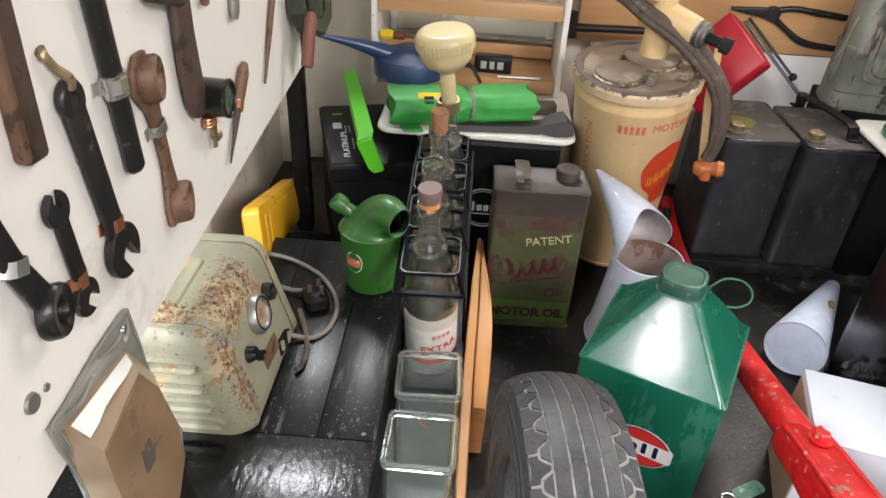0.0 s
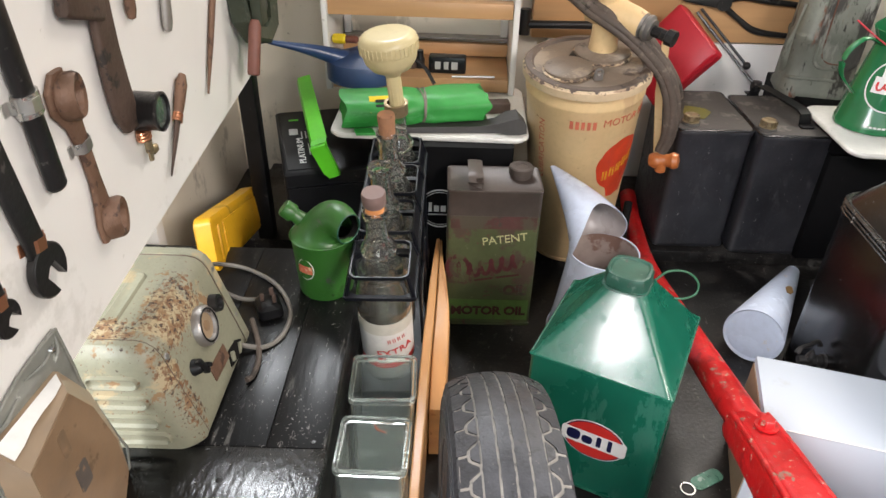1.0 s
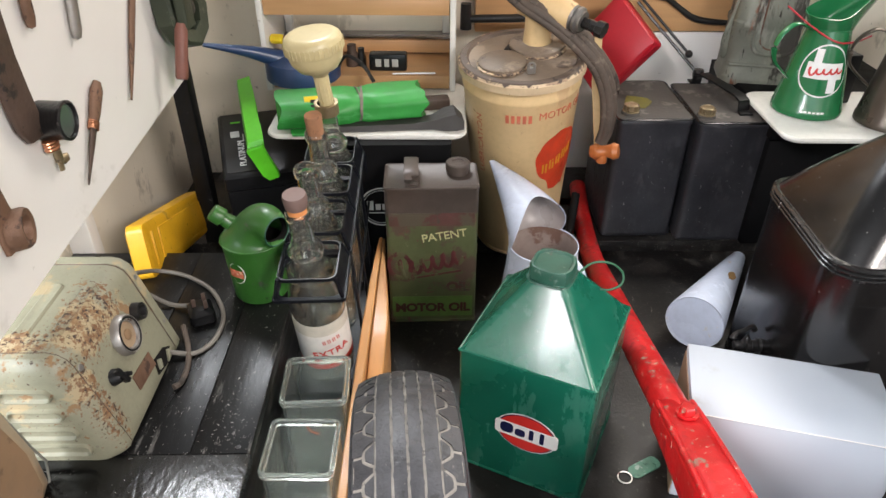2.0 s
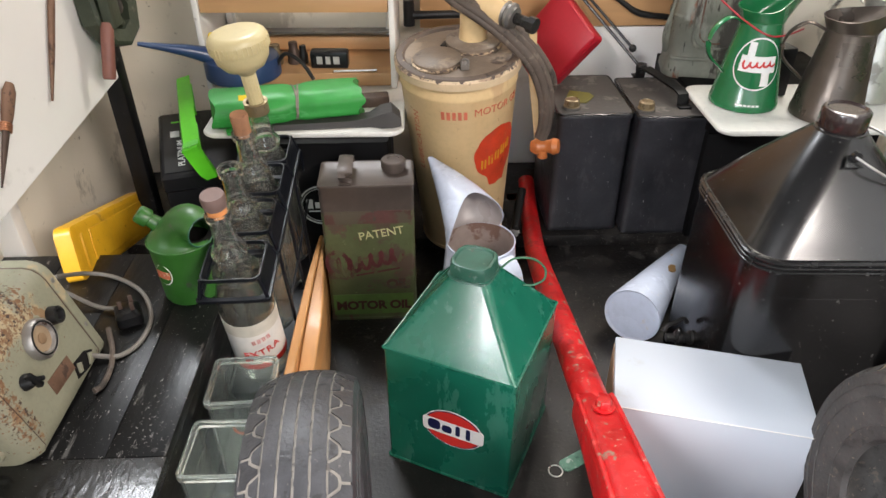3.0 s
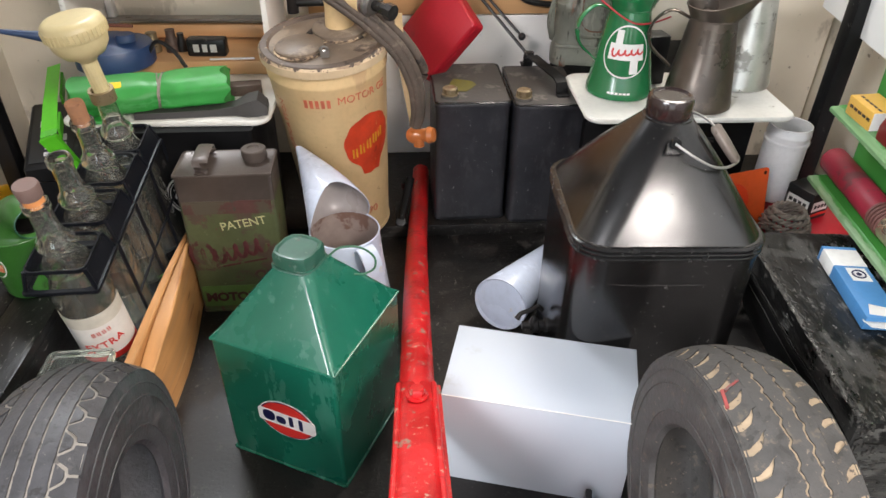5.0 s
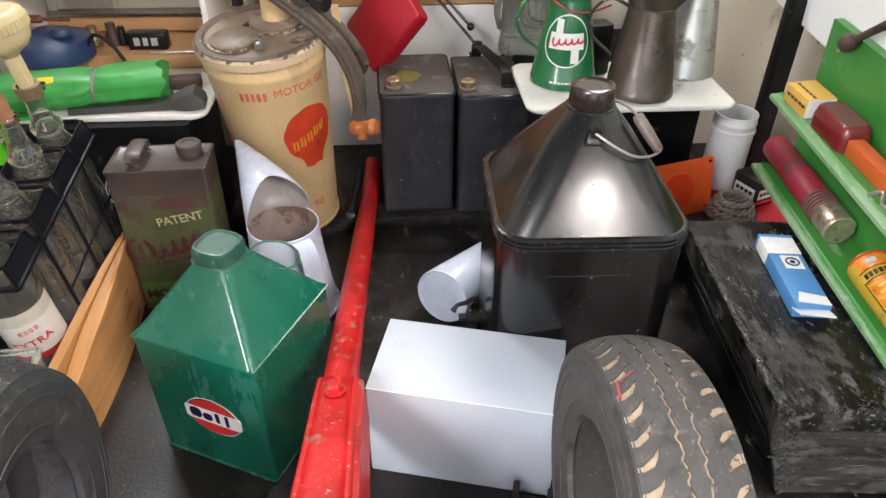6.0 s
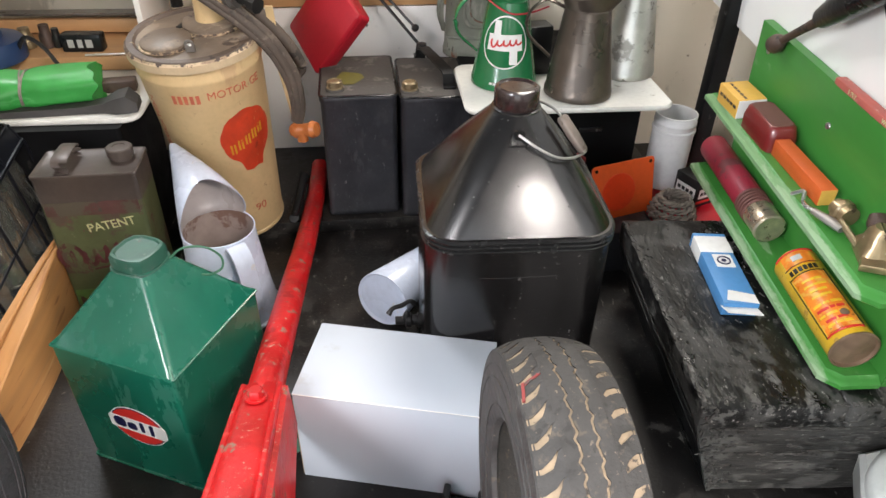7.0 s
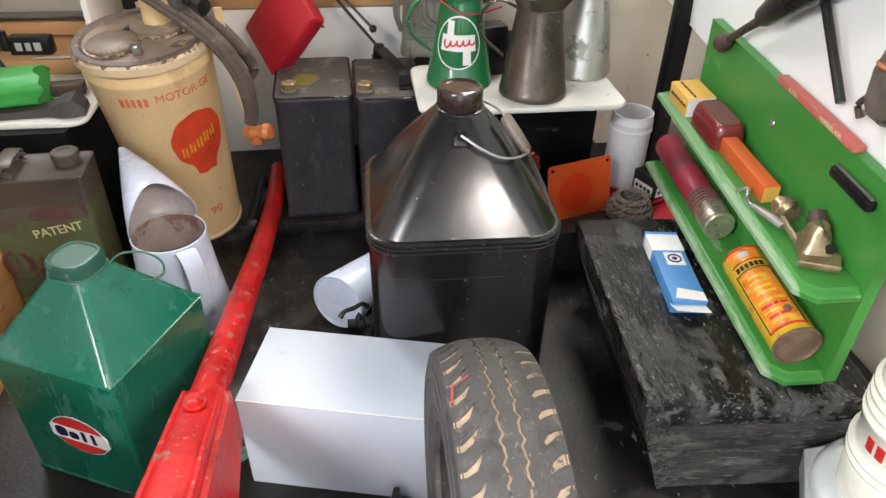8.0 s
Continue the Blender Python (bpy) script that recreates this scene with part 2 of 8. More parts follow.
    hose=mat("perished_grey_hose", (0.085, 0.064, 0.050), 0.75, var=0.35, scale=30, gscale=160, bump=0.8,
             spots=(((0.14, 0.11, 0.085), 0.33, 40, 0.8, U), ((0.035, 0.027, 0.022), 0.3, 30, 0.8, U))),
    handle_wood=mat("orange_varnished_wood", (0.42, 0.13, 0.035), 0.3, var=0.2, scale=30, coat=0.4),
    pcan=mat("dusty_black_paint", (0.024, 0.0245, 0.029), 0.40, var=0.4, scale=9, bump=0.3, gscale=120,
             spots=(((0.036, 0.036, 0.041), 0.40, 60, 0.6, (1, 1, 0.5)), ((0.045, 0.044, 0.046), 0.25, 150, 0.8, (1, 1, 0.5)), ((0.26, 0.25, 0.235), 0.105, 210, 0.8, U), ((0.34, 0.33, 0.31), 0.085, 120, 0.8, (1, 1, 0.4)))),
    pcan_top=mat("dusty_grey_can_top", (0.075, 0.068, 0.062), 0.7, var=0.25, scale=12, bump=0.3, gscale=120,
                 spots=(((0.17, 0.155, 0.14), 0.36, 18, 0.9, U),)),
    lichen=mat("yellow_paint_patch", (0.17, 0.15, 0.03), 0.7, var=0.3, scale=40),
    gloss_black=mat("glossy_black_enamel", (0.0050, 0.0046, 0.0047), 0.23, var=0.3, scale=26, bump=0.05, gscale=60, spec=0.85, rvar=0.12, stretch=(1, 1, 0.5),
                    spots=(((0.30, 0.29, 0.27), 0.08, 260, 0.7, U), ((0.10, 0.095, 0.09), 0.11, 120, 0.6, U), ((0.30, 0.29, 0.27), 0.05, 130, 0.7, U))),
    cap_brown=mat("brown_black_bakelite", (0.022, 0.012, 0.011), 0.25, var=0.2, coat=0.3, spots=(((0.3, 0.28, 0.26), 0.06, 160, 0.7, U),)),
    oilcan_top=mat("brown_tin_top", (0.082, 0.064, 0.055), 0.42, metal=0.2, var=0.2, scale=16, bump=0.2),
    oilcan=mat("worn_green_tin_print", (0.084, 0.100, 0.044), 0.42, metal=0.1, var=0.25, scale=14, bump=0.15,
               spots=(((0.085, 0.057, 0.042), 0.46, 12, 0.5, U), ((0.11, 0.052, 0.042), 0.28, 40, 0.5, U), ((0.14, 0.15, 0.08), 0.18, 80, 0.5, U))),
    oilcan_bright=mat("green_tin_print_band", (0.090, 0.165, 0.040), 0.42, var=0.2, scale=20, spots=(((0.10, 0.075, 0.045), 0.30, 26, 0.5, U),)),
    maroon=mat("worn_maroon_print", (0.085, 0.036, 0.032), 0.42, var=0.25, scale=30, spots=(((0.080, 0.066, 0.045), 0.55, 22, 0.5, U), ((0.060, 0.052, 0.040), 0.35, 60, 0.5, U))),
    print_cream=mat("cream_print", (0.50, 0.48, 0.25), 0.5, var=0.1, bump=0, spots=(((0.10, 0.10, 0.05), 0.24, 120, 0.5, U),)),
    glass=mat("dusty_clear_glass", (0.88, 0.88, 0.83), 0.04, var=0.02, grain=0, bump=0, rvar=0.2, glass=0.988, ior=1.45, coat=0.7),
    glass_green=mat("greenish_glass", (0.90, 0.95, 0.90), 0.04, var=0.03, grain=0, bump=0, rvar=0.1, glass=0.94, ior=1.40, coat=0.2),
    cork=mat("cork", (0.30, 0.145, 0.075), 0.8, var=0.2, scale=60, bump=0.5, spots=(((0.20, 0.09, 0.05), 0.3, 120, 0.9, U),)),
    cork_new=mat("orange_cork", (0.66, 0.27, 0.09), 0.7, var=0.15, scale=60, bump=0.3),
    grey_cap=mat("grey_rose_cap", (0.19, 0.125, 0.11), 0.6, var=0.15),
    label_white=mat("soiled_paper_label", (0.70, 0.68, 0.64), 0.6, var=0.08, scale=20, spots=(((0.5, 0.42, 0.33), 0.2, 30, 0.7, U),)),
    crate=mat("black_coated_wire", (0.006, 0.007, 0.010), 0.34, spec=0.22, var=0.2, bump=0.1, spots=(((0.10, 0.09, 0.085), 0.16, 60, 0.6, U),)),
    tyre_new=mat("grey_black_tyre_rubber", (0.048, 0.049, 0.054), 0.42, var=0.3, scale=60, bump=0.4, gscale=220,
                 spots=(((0.075, 0.074, 0.076), 0.30, 70, 0.7, U), ((0.028, 0.028, 0.030), 0.30, 110, 0.5, U), ((0.17, 0.16, 0.15), 0.17, 200, 0.8, U))),
    tyre_dusty=mat("dusty_brown_tyre_rubber", (0.052, 0.049, 0.046), 0.7, var=0.35, scale=50, bump=0.5, gscale=180,
                   spots=(((0.105, 0.090, 0.072), 0.30, 60, 0.9, U), ((0.03, 0.028, 0.026), 0.33, 90, 0.6, U), ((0.20, 0.165, 0.125), 0.20, 150, 0.9, U))),
    groove=mat("dried_mud_in_tread", (0.33, 0.25, 0.165), 0.9, var=0.3, scale=60, bump=0.4,
               spots=(((0.060, 0.052, 0.045), 0.36, 60, 0.8, U), ((0.36, 0.265, 0.19), 0.2, 120, 0.9, U))),
    groove_pale=mat("pale_dust_in_tread", (0.30, 0.28, 0.25), 0.9, var=0.3, scale=60, bump=0.4,
                    spots=(((0.12, 0.112, 0.105), 0.34, 70, 0.8, U), ((0.42, 0.39, 0.35), 0.18, 90, 0.9, U))),
    green_roll=mat("green_pvc_sheet", (0.03, 0.27, 0.045), 0.5, var=0.14, scale=16, bump=0.35, gscale=40, spots=(((0.07, 0.34, 0.09), 0.25, 24, 0.5, (0.3, 1, 1)),)),
    badge_yellow=mat("yellow_badge", (0.75, 0.55, 0.02), 0.4, var=0.05, bump=0),
    blue_can=mat("blue_painted_tin", (0.022, 0.05, 0.13), 0.35, var=0.15, bump=0.1, spots=(((0.10, 0.12, 0.16), 0.2, 30, 0.5, U),)),
    funnel_cream=mat("cream_plastic", (0.58, 0.49, 0.27), 0.4, var=0.06, bump=0.05),
    tray=mat("white_laminate_tray", (0.70, 0.69, 0.64), 0.4, var=0.05, scale=8, bump=0.05, spots=(((0.38, 0.35, 0.30), 0.16, 26, 0.7, U), ((0.12, 0.11, 0.10), 0.06, 80, 0.8, U))),
    glove=mat("charcoal_leather", (0.04, 0.037, 0.035), 0.6, var=0.3, bump=0.4),
    pewter=mat("tarnished_steel_jug", (0.115, 0.093, 0.077), 0.32, metal=0.7, var=0.25, scale=10, bump=0.15,
               spots=(((0.09, 0.075, 0.065), 0.35, 12, 0.45, U),)),
    galv=mat("galvanised_tin", (0.55, 0.54, 0.50), 0.33, metal=0.75, var=0.2, scale=22, bump=0.2, spots=(((0.30, 0.29, 0.26), 0.33, 18, 0.5, U),)),
    tank=mat("weathered_grey_green_metal", (0.19, 0.195, 0.16), 0.62, metal=0.15, var=0.35, scale=10, bump=0.5,
             spots=(((0.055, 0.050, 0.043), 0.42, 14, 0.8, (1, 1, 0.35)), ((0.17, 0.075, 0.045), 0.27, 18, 0.8, (1, 1, 0.3)), ((0.27, 0.265, 0.23), 0.30, 24, 0.8, (1, 1, 0.25)), ((0.035, 0.030, 0.026), 0.22, 60, 0.8, (1, 1, 0.4)))),
    tank_rust=mat("red_brown_rust_streak", (0.13, 0.060, 0.038), 0.8, var=0.35, scale=60, spots=(((0.19, 0.19, 0.155), 0.42, 40, 0.7, U),)),
    scuff=mat("bare_pale_scuff", (0.26, 0.25, 0.235), 0.7, var=0.4, scale=200, spots=(((0.06, 0.058, 0.054), 0.35, 200, 0.6, U),)),
    shelf_green=mat("mid_green_painted_wood", (0.045, 0.21, 0.035), 0.42, var=0.10, scale=6, bump=0.12, gscale=60, stretch=(1, 0.3, 1),
                    spots=(((0.16, 0.30, 0.13), 0.26, 16, 0.7, (1, 0.4, 1)),)),
    shelf_edge=mat("green_painted_shelf_with_dusty_edge", (0.045, 0.21, 0.035), 0.42, var=0.10, scale=6, bump=0.12, gscale=60, stretch=(1, 0.3, 1), focus=(((0, -0.078, 0.016),),), gain=0.22,
                   spots=(((0.16, 0.30, 0.13), 0.24, 16, 0.7, (1, 0.4, 1)), ((0.24, 0.36, 0.20), 0.08, 30, 0.7, (1, 0.3, 1)))),
    carton_yellow=mat("yellow_carton", (0.66, 0.38, 0.07), 0.55, var=0.06),
    carton_yellow_pale=mat("faded_cream_paper", (0.55, 0.52, 0.44), 0.55, var=0.12, scale=30),
    carton_orange=mat("orange_carton", (0.55, 0.10, 0.02), 0.5, var=0.08, spots=(((0.7, 0.33, 0.15), 0.15, 60, 0.6, U),)),
    lens_red=mat("dull_red_lens", (0.15, 0.010, 0.010), 0.42, var=0.15, coat=0.4),
    lens_dirty=mat("dusty_dark_red_lens", (0.13, 0.05, 0.04), 0.6, var=0.2),
    tube_red=mat("dark_red_tube", (0.24, 0.015, 0.03), 0.5, var=0.15, scale=20, spots=(((0.14, 0.04, 0.04), 0.3, 20, 0.6, U),)),
    tin_yellow=mat("yellow_tin_print", (0.68, 0.42, 0.025), 0.35, var=0.08, scale=20, bump=0.1, spots=(((0.45, 0.26, 0.05), 0.22, 40, 0.6, U), ((0.16, 0.09, 0.04), 0.16, 90, 0.7, U))),
    tin_orange=mat("orange_tin_print", (0.70, 0.20, 0.02), 0.35, var=0.2, scale=40, bump=0.1, spots=(((0.66, 0.34, 0.06), 0.42, 45, 0.4, U), ((0.25, 0.09, 0.03), 0.24, 90, 0.6, U))),
    tin_end=mat("brown_rusted_tin_end", (0.20, 0.13, 0.085), 0.5, metal=0.4, var=0.3, scale=40, bump=0.5),
    carton_blue=mat("blue_carton", (0.07, 0.235, 0.49), 0.45, var=0.06, scale=10, spots=(((0.35, 0.45, 0.6), 0.1, 60, 0.6, U),)),
    carton_white=mat("worn_white_carton", (0.74, 0.73, 0.70), 0.6, var=0.06),
    reflector=mat("orange_reflector_card", (0.92, 0.12, 0.02), 0.5, var=0.06, coat=0.3),
    reflector_disc=mat("bright_red_orange_disc", (0.95, 0.06, 0.010), 0.45, var=0.06, coat=0.4),
    tub=mat("translucent_white_plastic", (0.74, 0.74, 0.74), 0.4, var=0.04, bump=0.03),
    rope=mat("grey_twisted_rope", (0.22, 0.19, 0.16), 0.9, var=0.3, scale=60, bump=0.5),
    porcelain=mat("ivory_glazed_porcelain", (0.72, 0.69, 0.58), 0.16, var=0.04, bump=0.02, coat=0.4),
    plug_grey=mat("pale_grey_painted_metal", (0.44, 0.45, 0.43), 0.4, var=0.12, bump=0.15),
    plastic_bag=mat("greyed_clear_plastic_sleeve", (0.20, 0.205, 0.18), 0.22, var=0.25, scale=20, bump=0.5, gscale=45, coat=0.4, spots=(((0.33, 0.34, 0.30), 0.24, 30, 0.3, U),)),
    card_tan=mat("tan_card", (0.30, 0.215, 0.135), 0.6, var=0.2, scale=14, coat=0.3, bump=0.3, gscale=30),
    red_wood=mat("red_brown_turned_wood", (0.15, 0.05, 0.032), 0.4, var=0.2),
    silver_paint=mat("wire_bare", (0.36, 0.35, 0.33), 0.40, metal=0.7, var=0.1),
    green_wire=mat("green_wire", (0.03, 0.11, 0.06), 0.4, var=0.1),
    # Near-black that stands for the shade inside holes and open mouths
    inner_shade=mat("painted_inner_shade", (0.008, 0.007, 0.0065), 0.8, spec=0.15, var=0.2),
    # Pale flecks are light caught on the seam edges, put into the colour
    can_seam=mat("black_seam_with_glints", (0.012, 0.012, 0.012), 0.24, var=0.3, scale=60, bump=0.1, spots=(((0.22, 0.21, 0.20), 0.14, 70, 0.4, (1, 1, 0.3)),)),
    cap_worn=mat("worn_green_cap", (0.022, 0.085, 0.058), 0.38, var=0.2, scale=40, bump=0.2, spots=(((0.10, 0.16, 0.13), 0.28, 60, 0.6, U), ((0.09, 0.085, 0.075), 0.2, 60, 0.6, U))),
    cast_dull=mat("dull_brown_cast_metal", (0.20, 0.165, 0.14), 0.5, metal=0.5, var=0.3, scale=40, bump=0.5, spots=(((0.09, 0.065, 0.05), 0.33, 50, 0.7, U), ((0.40, 0.37, 0.33), 0.13, 120, 0.5, U))),
    cast_gold=mat("yellow_brown_cast_alloy", (0.34, 0.25, 0.14), 0.36, metal=0.7, var=0.3, scale=40, bump=0.4, spots=(((0.11, 0.075, 0.045), 0.33, 40, 0.6, U), ((0.50, 0.44, 0.33), 0.16, 90, 0.4, U))),
    cap_tin=mat("bright_stained_tin", (0.60, 0.50, 0.37), 0.30, metal=0.8, var=0.3, scale=40, bump=0.2, spots=(((0.22, 0.14, 0.09), 0.30, 50, 0.6, U),)),
    drill_green=mat("dark_green_cast_iron", (0.045, 0.055, 0.035), 0.5, metal=0.2, var=0.3, scale=20, bump=0.4, spots=(((0.10, 0.10, 0.075), 0.25, 40, 0.6, U),)),
    drill_wood=mat("faded_red_brown_wood", (0.19, 0.075, 0.055), 0.55, var=0.2, scale=20),
    wiper_card=mat("faded_pink_red_card", (0.44, 0.11, 0.085), 0.6, var=0.15, scale=40, spots=(((0.55, 0.30, 0.24), 0.28, 60, 0.6, U),)),
    ink_maroon=mat("dark_maroon_ink", (0.055, 0.010, 0.012), 0.45, var=0.25, scale=60, bump=0),
    cream_rim=mat("chipped_cream_rim", (0.56, 0.43, 0.275), 0.42, var=0.12, scale=14, bump=0.3, focus=(((2, 0.411, 0.0075),),), gain=0.15,
                  spots=(((0.34, 0.24, 0.155), 0.22, 16, 0.6, U), ((0.075, 0.054, 0.042), 0.16, 75, 0.6, (1, 1, 1.6)))),
    lid_edge=mat("dark_lid_edge_with_cream_scraps", (0.095, 0.068, 0.052), 0.5, var=0.25, scale=20, bump=0.35, spots=(((0.46, 0.35, 0.22), 0.27, 50, 0.5, U), ((0.04, 0.03, 0.025), 0.3, 30, 0.6, U))),
    deep_black=mat("flat_black_paint", (0.0035, 0.0035, 0.004), 0.6, spec=0.14, var=0.3, bump=0.1, spots=(((0.03, 0.028, 0.026), 0.18, 40, 0.8, U),)),
    logo_worn=mat("worn_maroon_logo", (0.085, 0.020, 0.022), 0.45, var=0.3, scale=30, bump=0, spots=(((0.085, 0.085, 0.040), 0.46, 50, 0.5, (1, 1, 0.4)),)),
    chalky=mat("chalky_bare_edge", (0.085, 0.081, 0.074), 0.8, var=0.4, scale=120, bump=0.4, gscale=300, spots=(((0.035, 0.034, 0.032), 0.45, 160, 0.7, U), ((0.20, 0.19, 0.175), 0.2, 220, 0.8, U))),
    crayon=mat("faded_red_crayon", (0.26, 0.05, 0.045), 0.8, var=0.3, scale=60, bump=0, spots=(((0.09, 0.08, 0.075), 0.36, 60, 0.8, U),)),
    card_dark=mat("brown_printed_card", (0.235, 0.150, 0.085), 0.5, var=0.25, scale=20, bump=0.3, gscale=40, coat=0.25, spots=(((0.15, 0.095, 0.055), 0.3, 20, 0.6, U),)),
    stamp_pale=mat("faint_brown_stamp", (0.185, 0.120, 0.070), 0.55, var=0.3, scale=80, bump=0),
    stamp_grey=mat("faded_grey_stamp", (0.10, 0.082, 0.07), 0.6, var=0.3, scale=80, bump=0, spots=(((0.22, 0.145, 0.085), 0.38, 120, 0.6, U),)),
)

# ---- building helpers ----
def thing(name, m, label, category, group="", kind=""):
    ob = new(name)
    ob.matrix_basis = m
    ob.empty_display_size = 0.02
    return tagged(ob, label, category, group, kind)


def finish(name, bm, material, sharp=38):
    bmesh.ops.recalc_face_normals(bm, faces=bm.faces)
    me = bpy.data.meshes.new(name)
    bm.to_mesh(me)
    bm.free()
    for p in me.polygons:
        p.use_smooth = True
    me.set_sharp_from_angle(angle=radians(sharp))
    me.materials.append(M[material])
    return me


def part(name, bm, material, parent, label="", m=None, sharp=38):
    ob = new(name, finish(name, bm, material, sharp))
    ob.parent = parent
    if m is not None:
        ob.matrix_basis = m
    return tagged(ob, label)


def solo(name, bm, material, m, label, category, group="", kind="", sharp=38):
    ob = new(name, finish(name, bm, material, sharp))
    ob.matrix_basis = m
    return tagged(ob, label, category, group, kind)


def box(w, d, h, bev=0.0, c=(0, 0, 0), seg=2):
    """A bevelled block of that size; c is the middle of its bottom."""
    bm = bmesh.new()
    bmesh.ops.create_cube(bm, size=1)
    bmesh.ops.scale(bm, vec=(w, d, h), verts=bm.verts)
    if bev:
        bmesh.ops.bevel(bm, geom=bm.edges[:], offset=bev, segments=seg, affect="EDGES", profile=0.5)
    bmesh.ops.translate(bm, vec=(c[0], c[1], c[2] + h / 2), verts=bm.verts)
    return bm


def span(x0, x1, y0, y1, z0, z1, bev=0.0):
    return box(x1 - x0, y1 - y0, z1 - z0, bev, ((x0 + x1) / 2, (y0 + y1) / 2, z0))


def moved(bm, m):
    bmesh.ops.transform(bm, matrix=m, verts=bm.verts)
    return bm


def join(*bms):
    out = bmesh.new()
    for b in bms:
        me = bpy.data.meshes.new("tmp")
        b.to_mesh(me)
        b.free()
        out.from_mesh(me)
        bpy.data.meshes.remove(me)
    return out


def lathe(profile, n=40, arc=360.0):
    """Turns (radius, z) round the z axis; ends with radius 0 close it."""
    bm = bmesh.new()
    rings = []
    full = arc >= 359.9
    cnt = n if full else n + 1
    for r, z in profile:
        if r < 1e-6:
            rings.append([bm.verts.new((0, 0, z))])
        else:
            rings.append([bm.verts.new((r * math.cos(radians(arc) * i / n), r * math.sin(radians(arc) * i / n), z)) for i in range(cnt)])
    for a, b in zip(rings, rings[1:]):
        for i in range(n):
            j = (i + 1) % cnt
            if len(a) == 1 and len(b) == 1:
                continue
            if len(a) == 1:
                bm.faces.new((a[0], b[i], b[j]))
            elif len(b) == 1:
                bm.faces.new((a[i], a[j], b[0]))
            else:
                bm.faces.new((a[i], a[j], b[j], b[i]))
    return bm


def loft(rings, cap=True, closed=True):
    bm = bmesh.new()
    vs = [[bm.verts.new(p) for p in ring] for ring in rings]
    n = len(vs[0])
    for a, b in zip(vs, vs[1:]):
        for i in range(n if closed else n - 1):
            j = (i + 1) % n
            bm.faces.new((a[i], a[j], b[j], b[i]))
    if cap:
        bm.faces.new(vs[0][::-1])
        bm.faces.new(vs[-1])
    return bm


def smooth_path(pts, k=6):
    """Catmull-Rom through the points."""
    p = [Vector(q) for q in pts]
    p = [p[0] * 2 - p[1], *p, p[-1] * 2 - p[-2]]
    out = []
    for i in range(1, len(p) - 2):
        for s in range(k):
            t = s / k
            a, b, c, d = p[i - 1], p[i], p[i + 1], p[i + 2]
            out.append(0.5 * ((2 * b) + (c - a) * t + (2 * a - 5 * b + 4 * c - d) * t * t + (3 * b - a - 3 * c + d) * t ** 3))
    out.append(p[-2])
    return out


def tube(pts, r, n=10, k=6, flat=1.0):
    """A round bar along a smooth path; r may be a list of radii along it; flat squeezes it across."""
    path = smooth_path(pts, k) if k > 1 else [Vector(q) for q in pts]
    m = len(path)
    rings = []
    up = Vector((0.03, 0.02, 1))
    for i, q in enumerate(path):
        t = (path[min(i + 1, m - 1)] - path[max(i - 1, 0)]).normalized()
        s = t.cross(up)
        if s.length < 0.05:
            s = t.cross(Vector((1, 0, 0)))
        s.normalize()
        u = s.cross(t)
        f = i / (m - 1) * (len(r) - 1) if isinstance(r, (list, tuple)) else 0
        rr = r if not isinstance(r, (list, tuple)) else r[int(f)] + (r[min(int(f) + 1, len(r) - 1)] - r[int(f)]) * (f - int(f))
        rings.append([q + (s * math.cos(2 * math.pi * j / n) + u * math.sin(2 * math.pi * j / n) * flat) * rr for j in range(n)])
    return loft(rings)


def rsq(w, d, r, k=5, c=(0, 0)):
    """Outline of a rounded rectangle."""
    out = []
    for qx, qy, a0 in ((1, 1, 0), (-1, 1, 90), (-1, -1, 180), (1, -1, 270)):
        for i in range(k + 1):
            a = radians(a0 + 90 * i / k)
            out.append((c[0] + qx * (w / 2 - r) + r * math.cos(a), c[1] + qy * (d / 2 - r) + r * math.sin(a)))
    return out


def slab(outline, z0, z1, bev=0.0):
    """A flat plate of that outline, with softened rims."""
    cx = sum(p[0] for p in outline) / len(outline)
    cy = sum(p[1] for p in outline) / len(outline)
    reach = max(math.hypot(p[0] - cx, p[1] - cy) for p in outline)
    f = 1 - bev / reach
    small = [(cx + (x - cx) * f, cy + (y - cy) * f) for x, y in outline]
    rings = [[(x, y, z) for x, y in o] for o, z in ((small, z0), (outline, z0 + bev), (outline, z1 - bev), (small, z1))] if bev else \
        [[(x, y, z) for x, y in outline] for z in (z0, z1)]
    return loft(rings)


def writing(txt, size, depth=0.0004, spread=1.0, slant=0.0, bold=0.0):
    """Letters in the built-in font, centred, lying in the xy plane."""
    cu = bpy.data.curves.new("letters", "FONT")
    cu.body, cu.size, cu.extrude, cu.align_x, cu.align_y, cu.space_character, cu.shear = txt, size, depth, "CENTER", "CENTER", spread, slant
    cu.resolution_u = 3
    cu.offset = bold
    ob = new("letters", cu)
    bpy.context.view_layer.update()
    me = bpy.data.meshes.new_from_object(ob)
    bm = bmesh.new()
    bm.from_mesh(me)
    bpy.data.objects.remove(ob)
    bpy.data.curves.remove(cu)
    bpy.data.meshes.remove(me)
    return bm


def bars(rows, depth=0.0004):
    """Plain bars (x, y, w, h) lying in the xy plane."""
    return join(*[box(w, h, depth * 2, 0, (x, y, -depth)) for x, y, w, h in rows])


